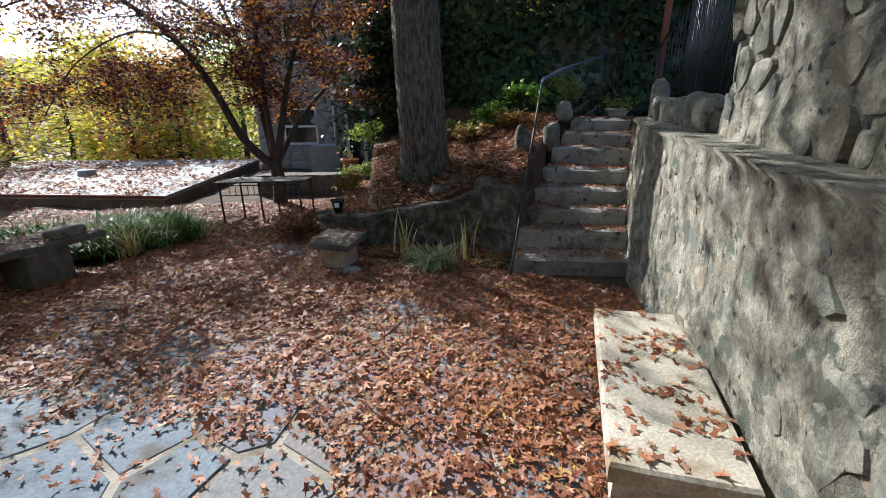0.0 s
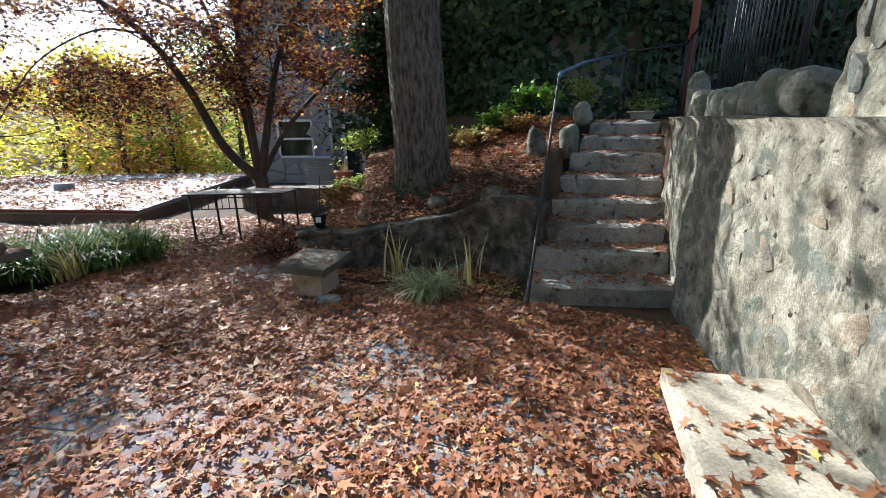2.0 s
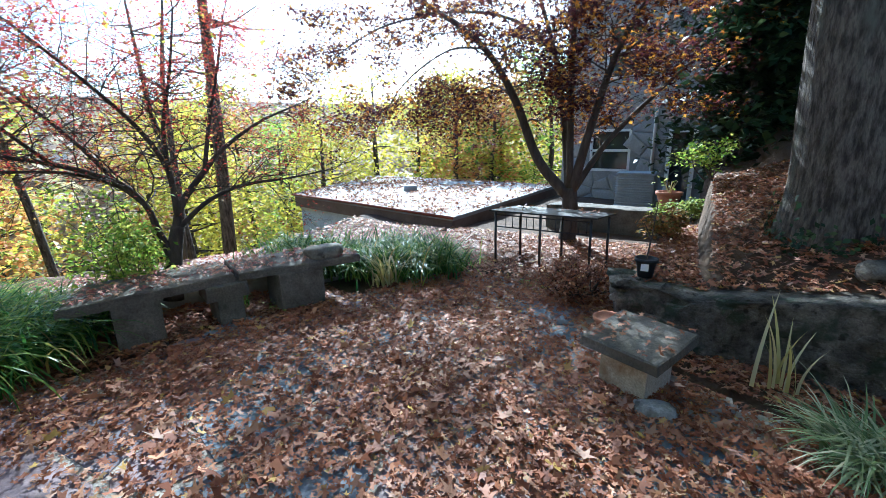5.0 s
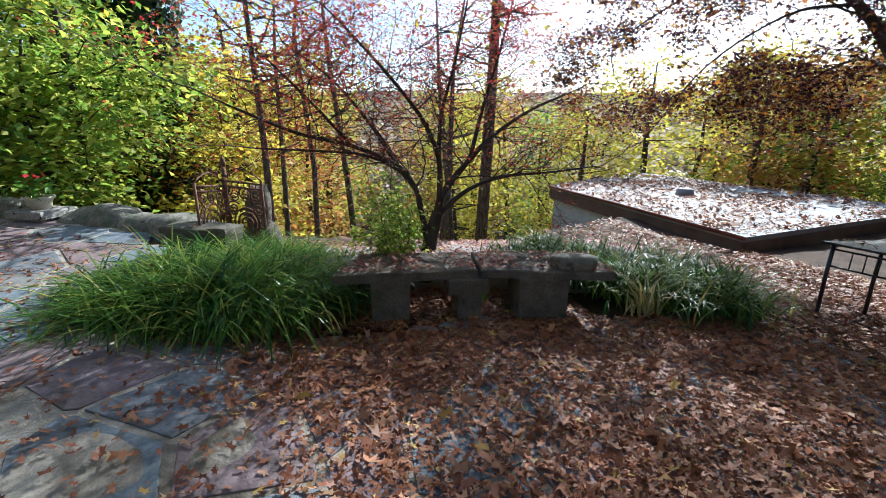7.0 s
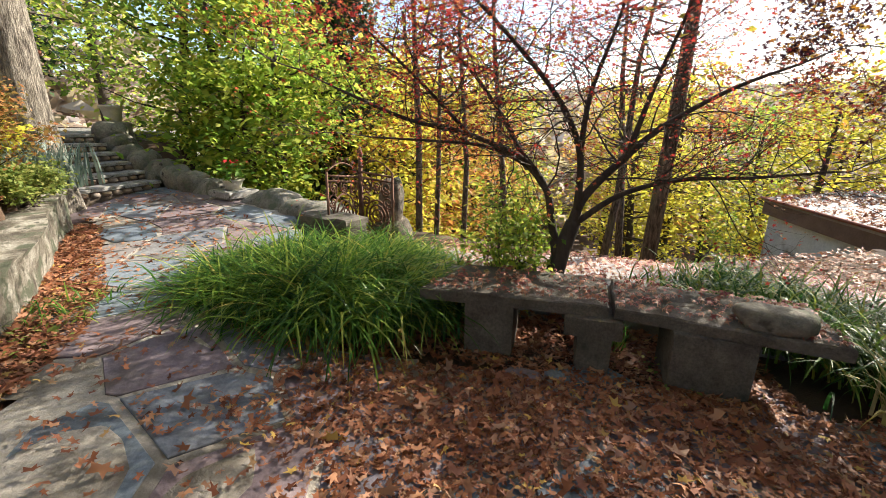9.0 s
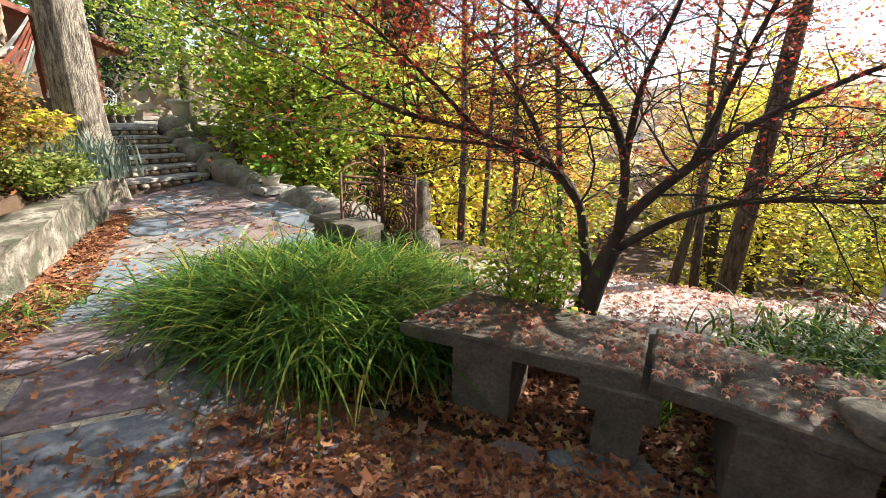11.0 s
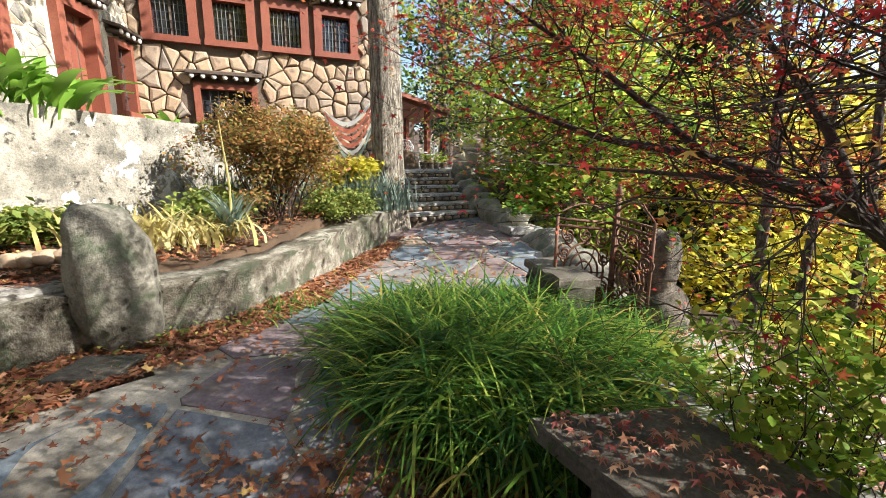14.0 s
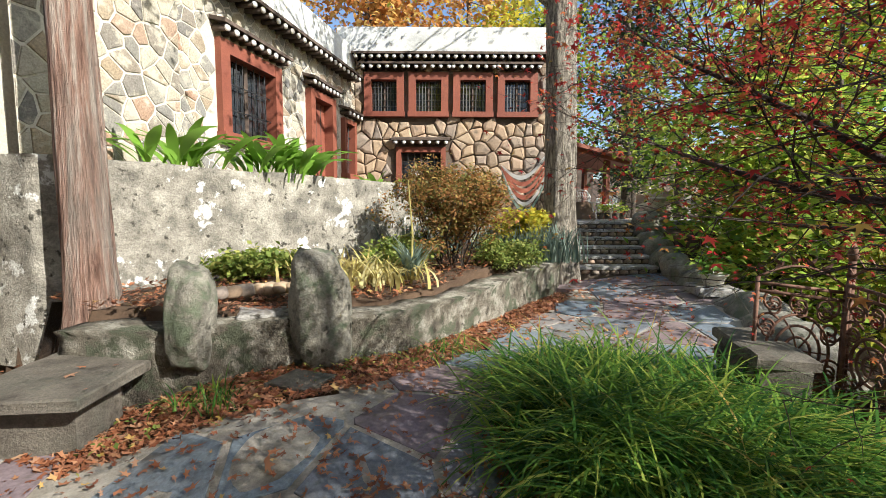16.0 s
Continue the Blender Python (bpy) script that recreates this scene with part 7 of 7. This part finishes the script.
for k, (dp, lat, n) in enumerate([(4.75, -2.75, 7), (5.05, -2.15, 12), (5.3, -1.95, 12), (5.65, -1.75, 9), (4.35, -2.85, 4)]):
    broad_plant(tuple(hp(dp, lat, 1.78)), n + 8, 0.72, 160 + k, "lush broad-leaved canna plant behind the painted wall")
for k, (dp, lat) in enumerate([(6.9, -1.35), (7.2, -1.1)]):
    broad_plant(tuple(hp(dp, lat, 1.78)), 9, 0.35, 170 + k, "low broad-leaved green plant by the house corner")

# ---- flagstones ----
pave = group_of("flagstone_paving", "irregular blue, purple and buff flagstone paving with pale joints", "paving", "", "structure")
f_rng = np.random.default_rng(9)
PATIO = np.array([(-4.25, 4.3), (-3.75, 6.6), (-3.3, 8.0), (-1.4, 8.0), (-1.3, 6.8), (0.85, 5.7), (1.95, 5.0), (1.0, 2.75), (0.2, 0.9), (-0.3, 0.4), (-1.4, 1.6), (-2.1, 2.75), (-3.1, 2.75), (-4.2, 2.5), (-4.9, 2.15), (-5.7, 1.55), (-6.8, 0.75), (-7.6, -0.1), (-9.0, 0.3), (-8.5, 1.3), (-7.6, 2.6), (-6.6, 3.1), (-5.5, 2.6), (-4.7, 2.95), (-4.2, 3.4)])
for mid, poly in cells(11.2, 8.2, 0.6, f_rng, 1.0, 0.46):
    off = np.array([-9.1, -0.1])
    c = mid + off
    if not inside(np.array([c[0]]), np.array([c[1]]), PATIO)[0]:
        continue
    poly = [p + off for p in shrink(poly, mid, 0.03)]
    nn, lift = len(poly), f_rng.uniform(0.021, 0.026)
    tilt = f_rng.normal(0, 0.003, 2)
    vs = []
    for sc, dz in ((1.0, -0.05), (1.0, 0.0), (0.985, 0.003)):
        for p in poly:
            q = c + (p - c) * sc
            vs.append((q[0], q[1], float(floor_z(q[0], q[1])) + lift + dz + float((q - c) @ tilt)))
    fs = [tuple(range(2 * nn, 3 * nn))]
    for ring in range(2):
        fs += [(ring * nn + i, ring * nn + (i + 1) % nn, (ring + 1) * nn + (i + 1) % nn, (ring + 1) * nn + i) for i in range(nn)]
    mesh_ob("flagstone", vs, fs, M["flag"], pave)
mx, my = np.meshgrid(np.linspace(-9.2, 2.2, 96), np.linspace(-0.3, 8.2, 72), indexing="ij")
mz = floor_z(mx, my) + 0.019
mi = np.arange(mx.size).reshape(mx.shape)
mq = np.stack([mi[:-1, :-1], mi[1:, :-1], mi[1:, 1:], mi[:-1, 1:]], -1).reshape(-1, 4)
cx, cy = mx.ravel()[mq].mean(1), my.ravel()[mq].mean(1)
ok = inside(cx, cy, PATIO)
mo = fast_mesh("paving_bed", np.stack([mx, my, mz], -1).reshape(-1, 3), mq[ok], M["mortar"])
tagged(mo, "pale sandy mortar between the flagstones", "mortar", "", "structure")

# ---- fallen leaves ----
l_rng = np.random.default_rng(12)


def scatter(n, x0, x1, y0, y1, weight):
    p = np.c_[l_rng.uniform(x0, x1, n), l_rng.uniform(y0, y1, n)]
    keep = l_rng.uniform(size=n) < weight(p[:, 0], p[:, 1])
    return p[keep]


def patch(x, y, s=1.1, o=0.0):
    return np.array([noise.noise(Vector((a * s + o, b * s, o))) for a, b in zip(x, y)])


def patio_weight(x, y):
    w = 0.5 + 0.6 * patch(x, y, 1.2, 3.0) + 0.3 * patch(x, y, 3.5, 9.0)
    w = w + 0.26 * smooth_step(3.0, 5.5, y) + 0.14 * smooth_step(-1.2, 0.6, x) - 0.30 * smooth_step(-2.2, -3.4, x) * smooth_step(4.4, 3.3, y)
    w = w - 0.8 * np.exp(-((x + 2.1) ** 2 + (y - 3.0) ** 2) / 1.3) - 0.35 * np.clip(patch(x, y, 0.9, 14.0) - 0.15, 0, 1) * 3
    return np.clip(w, 0.05, 1) * inside(x, y, list(PATIO[:14]) + [(-4.2, 3.4)])


def bed_weight(x, y):
    strip = inside(x, y, [(-1.2, 1.9), (-2.1, 2.75), (-3.1, 2.75), (-4.2, 2.5), (-4.9, 2.15), (-5.7, 1.55), (-6.8, 0.75), (-6.9, 0.4), (-5.7, 1.0), (-4.7, 1.75), (-4.1, 2.1), (-2.3, 2.0)])
    path = inside(x, y, [(-4.2, 2.5), (-7.6, -0.1), (-9.0, 0.3), (-6.6, 3.1), (-4.7, 2.95)])
    foot = inside(x, y, [(-4.2, 3.4), (-4.3, 4.6), (-3.7, 6.6), (-4.4, 6.8), (-5.2, 4.9), (-5.6, 2.9)])
    slope = inside(x, y, [(-1.4, 7.0), (0.8, 5.85), (1.0, 6.2), (1.9, 7.6), (2.5, 8.5), (3.0, 10.0), (-1.2, 11.0), (-4.9, 10.8), (-4.3, 8.3), (-3.3, 7.9)])
    bed = inside(x, y, BED)
    lower = inside(x, y, [(-4.9, 8.0), (-4.9, 10.6), (-8.9, 10.6), (-8.9, 8.0)])
    return np.where(bed, 0.4, 0) + np.where(lower, 0.6, 0) + np.where(strip, 0.75, 0) + np.where(path, 0.24 + 0.25 * np.clip(patch(x, y, 1.5, 5.0), 0, 1), 0) + np.where(foot, 0.5, 0) + np.where(slope, 0.75, 0)


ll = group_of("leaf_litter", "thick layer of dry russet oak leaves on paving and soil", "leaves", "", "stuff")
p = scatter(135000, -4.4, 2.2, 0.8, 8.1, patio_weight)
z = floor_z(p[:, 0], p[:, 1]) + 0.035 + l_rng.uniform(0, 0.022, len(p))
leaves("patio_leaves", np.c_[p, z], 0.030, M["litter"], ll, l_rng, 0.55, "lobed", curl=0.3)
p = scatter(85000, -9.0, 3.2, -0.2, 11.0, bed_weight)
z = ground_z(p[:, 0], p[:, 1]) + 0.012 + l_rng.uniform(0, 0.03, len(p))
leaves("border_leaves", np.c_[p, z], 0.036, M["litter"], ll, l_rng, 0.5, "lobed", curl=0.3)
for count, box in ((26000, (-7.0, -1.2, 0.4, 2.9)), (12000, (-5.7, -3.6, 2.9, 6.9)), (36000, (-5.0, 3.0, 5.8, 11.0))):
    p = scatter(count, *box, lambda x, y: np.where(bed_weight(x, y) > 0.45, 0.8, 0))
    z = ground_z(p[:, 0], p[:, 1]) + 0.015 + l_rng.uniform(0, 0.035, len(p))
    leaves("bank_leaves", np.c_[p, z], 0.036, M["litter"], ll, l_rng, 0.5, "lobed", curl=0.3)
p = scatter(3200, -4.3, 1.8, 0.8, 7.5, patio_weight)
z = floor_z(p[:, 0], p[:, 1]) + 0.06
leaves("large_leaves", np.c_[p, z], 0.055, M["litter"], ll, l_rng, 0.4, "lobed", curl=0.5)

rl = group_of("red_leaf_litter", "scattered small red and tan leaves on bench and terrace", "leaves", "", "stuff")


def on_quad(quad, n, z, dens=0.7, seed=0.0):
    u, v = l_rng.uniform(0.01, 0.99, n), l_rng.uniform(0.02, 0.98, n)
    q = np.array(quad, float)
    p = (q[0] * ((1 - u) * (1 - v))[:, None] + q[1] * (u * (1 - v))[:, None] + q[2] * (u * v)[:, None] + q[3] * ((1 - u) * v)[:, None])
    w = dens + 0.8 * patch(p[:, 0], p[:, 1], 4.0, seed)
    p = p[l_rng.uniform(size=n) < w]
    return np.c_[p, np.full(len(p), z)]


sl = [on_quad([(-4.47, 4.5), (-4.15, 5.64), (-4.68, 5.84), (-4.98, 4.86)], 900, 0.475, 0.35, 1.0), on_quad([(-4.14, 5.67), (-3.62, 6.66), (-4.15, 6.9), (-4.67, 5.87)], 1100, 0.47, 0.5, 2.0)]
leaves("bench_leaves", np.concatenate(sl), 0.026, M["litter_red"], rl, l_rng, 0.5, "star", curl=0.4)
tq = np.array([(x, y, z) for x, y, z in tb])
p = scatter(15000, -7.8, -3.9, 3.9, 9.0, lambda x, y: np.where(inside(x, y, [(a, b) for a, b, _ in tb]), 0.55 + 0.5 * patch(x, y, 1.5, 2.0), 0))
A = np.c_[tq[:, :2], np.ones(len(tq))]
coef = np.linalg.lstsq(A, tq[:, 2], rcond=None)[0]
leaves("terrace_leaves", np.c_[p, np.c_[p, np.ones(len(p))] @ coef + 0.05], 0.034, M["litter_red"], rl, l_rng, 0.5, "star", curl=0.35)
more = [on_quad([(0.36, 2.64), (0.84, 2.44), (1.47, 3.72), (0.95, 3.92)], 720, 0.466, 0.2, 3.0), on_quad([(-1.3, 6.1), (-0.84, 5.9), (-0.65, 6.45), (-1.14, 6.68)], 150, 0.375, 0.5, 4.0), on_quad(TQ, 200, 0.65, 0.3, 5.0),
        on_quad([(-1.70, 1.66), (-2.37, 2.08), (-2.18, 2.67), (-1.46, 2.49)], 12, 0.44, 0.6, 6.0)]
for k, z in enumerate(STEP_Z):
    more.append(on_quad([STEP_L[k], STEP_R[k], STEP_R[k + 1], STEP_L[k + 1]], 300, z + 0.02, 0.75, 7.0 + k))
more.append(on_quad([(-2.7, 1.95), (-3.35, 1.98), (-3.3, 1.7), (-2.7, 1.65)], 120, 0.69, 0.7, 20.0))
more.append(on_quad([(-1.8, 1.6), (-2.5, 1.95), (-2.5, 1.0), (-2.0, 0.85)], 260, 0.75, 0.5, 21.0))
leaves("step_leaves", np.concatenate(more), 0.034, M["litter"], ll, l_rng, 0.8, "lobed", curl=0.22)
p = scatter(16000, -13.0, -4.8, 10.9, 18.0, lambda x, y: np.where(inside(x, y, rp), 0.35 + 0.6 * patch(x, y, 0.8, 4.0), 0))
leaves("roof_leaves", np.c_[p, np.full(len(p), 0.085)], 0.07, M["litter"], ll, l_rng, 0.5, "lobed", curl=0.3)
gl = group_of("ground_weeds", "scattered small green weeds in the leaf litter", "weeds", "", "stuff")
p = np.concatenate([l_rng.normal((x, y), 0.12, (40, 2)) for x, y in ((-3.6, 2.3), (-4.2, 2.35), (-2.4, 2.55), (-3.85, 2.2), (0.85, 5.9), (0.7, 6.15), (-4.1, 6.05), (-2.2, 7.9))])
leaves("weed_leaves", np.c_[p, ground_z(p[:, 0], p[:, 1]) + 0.05 + l_rng.uniform(0, 0.03, len(p))], 0.019, M["shrub_green"], gl, l_rng, 0.4)
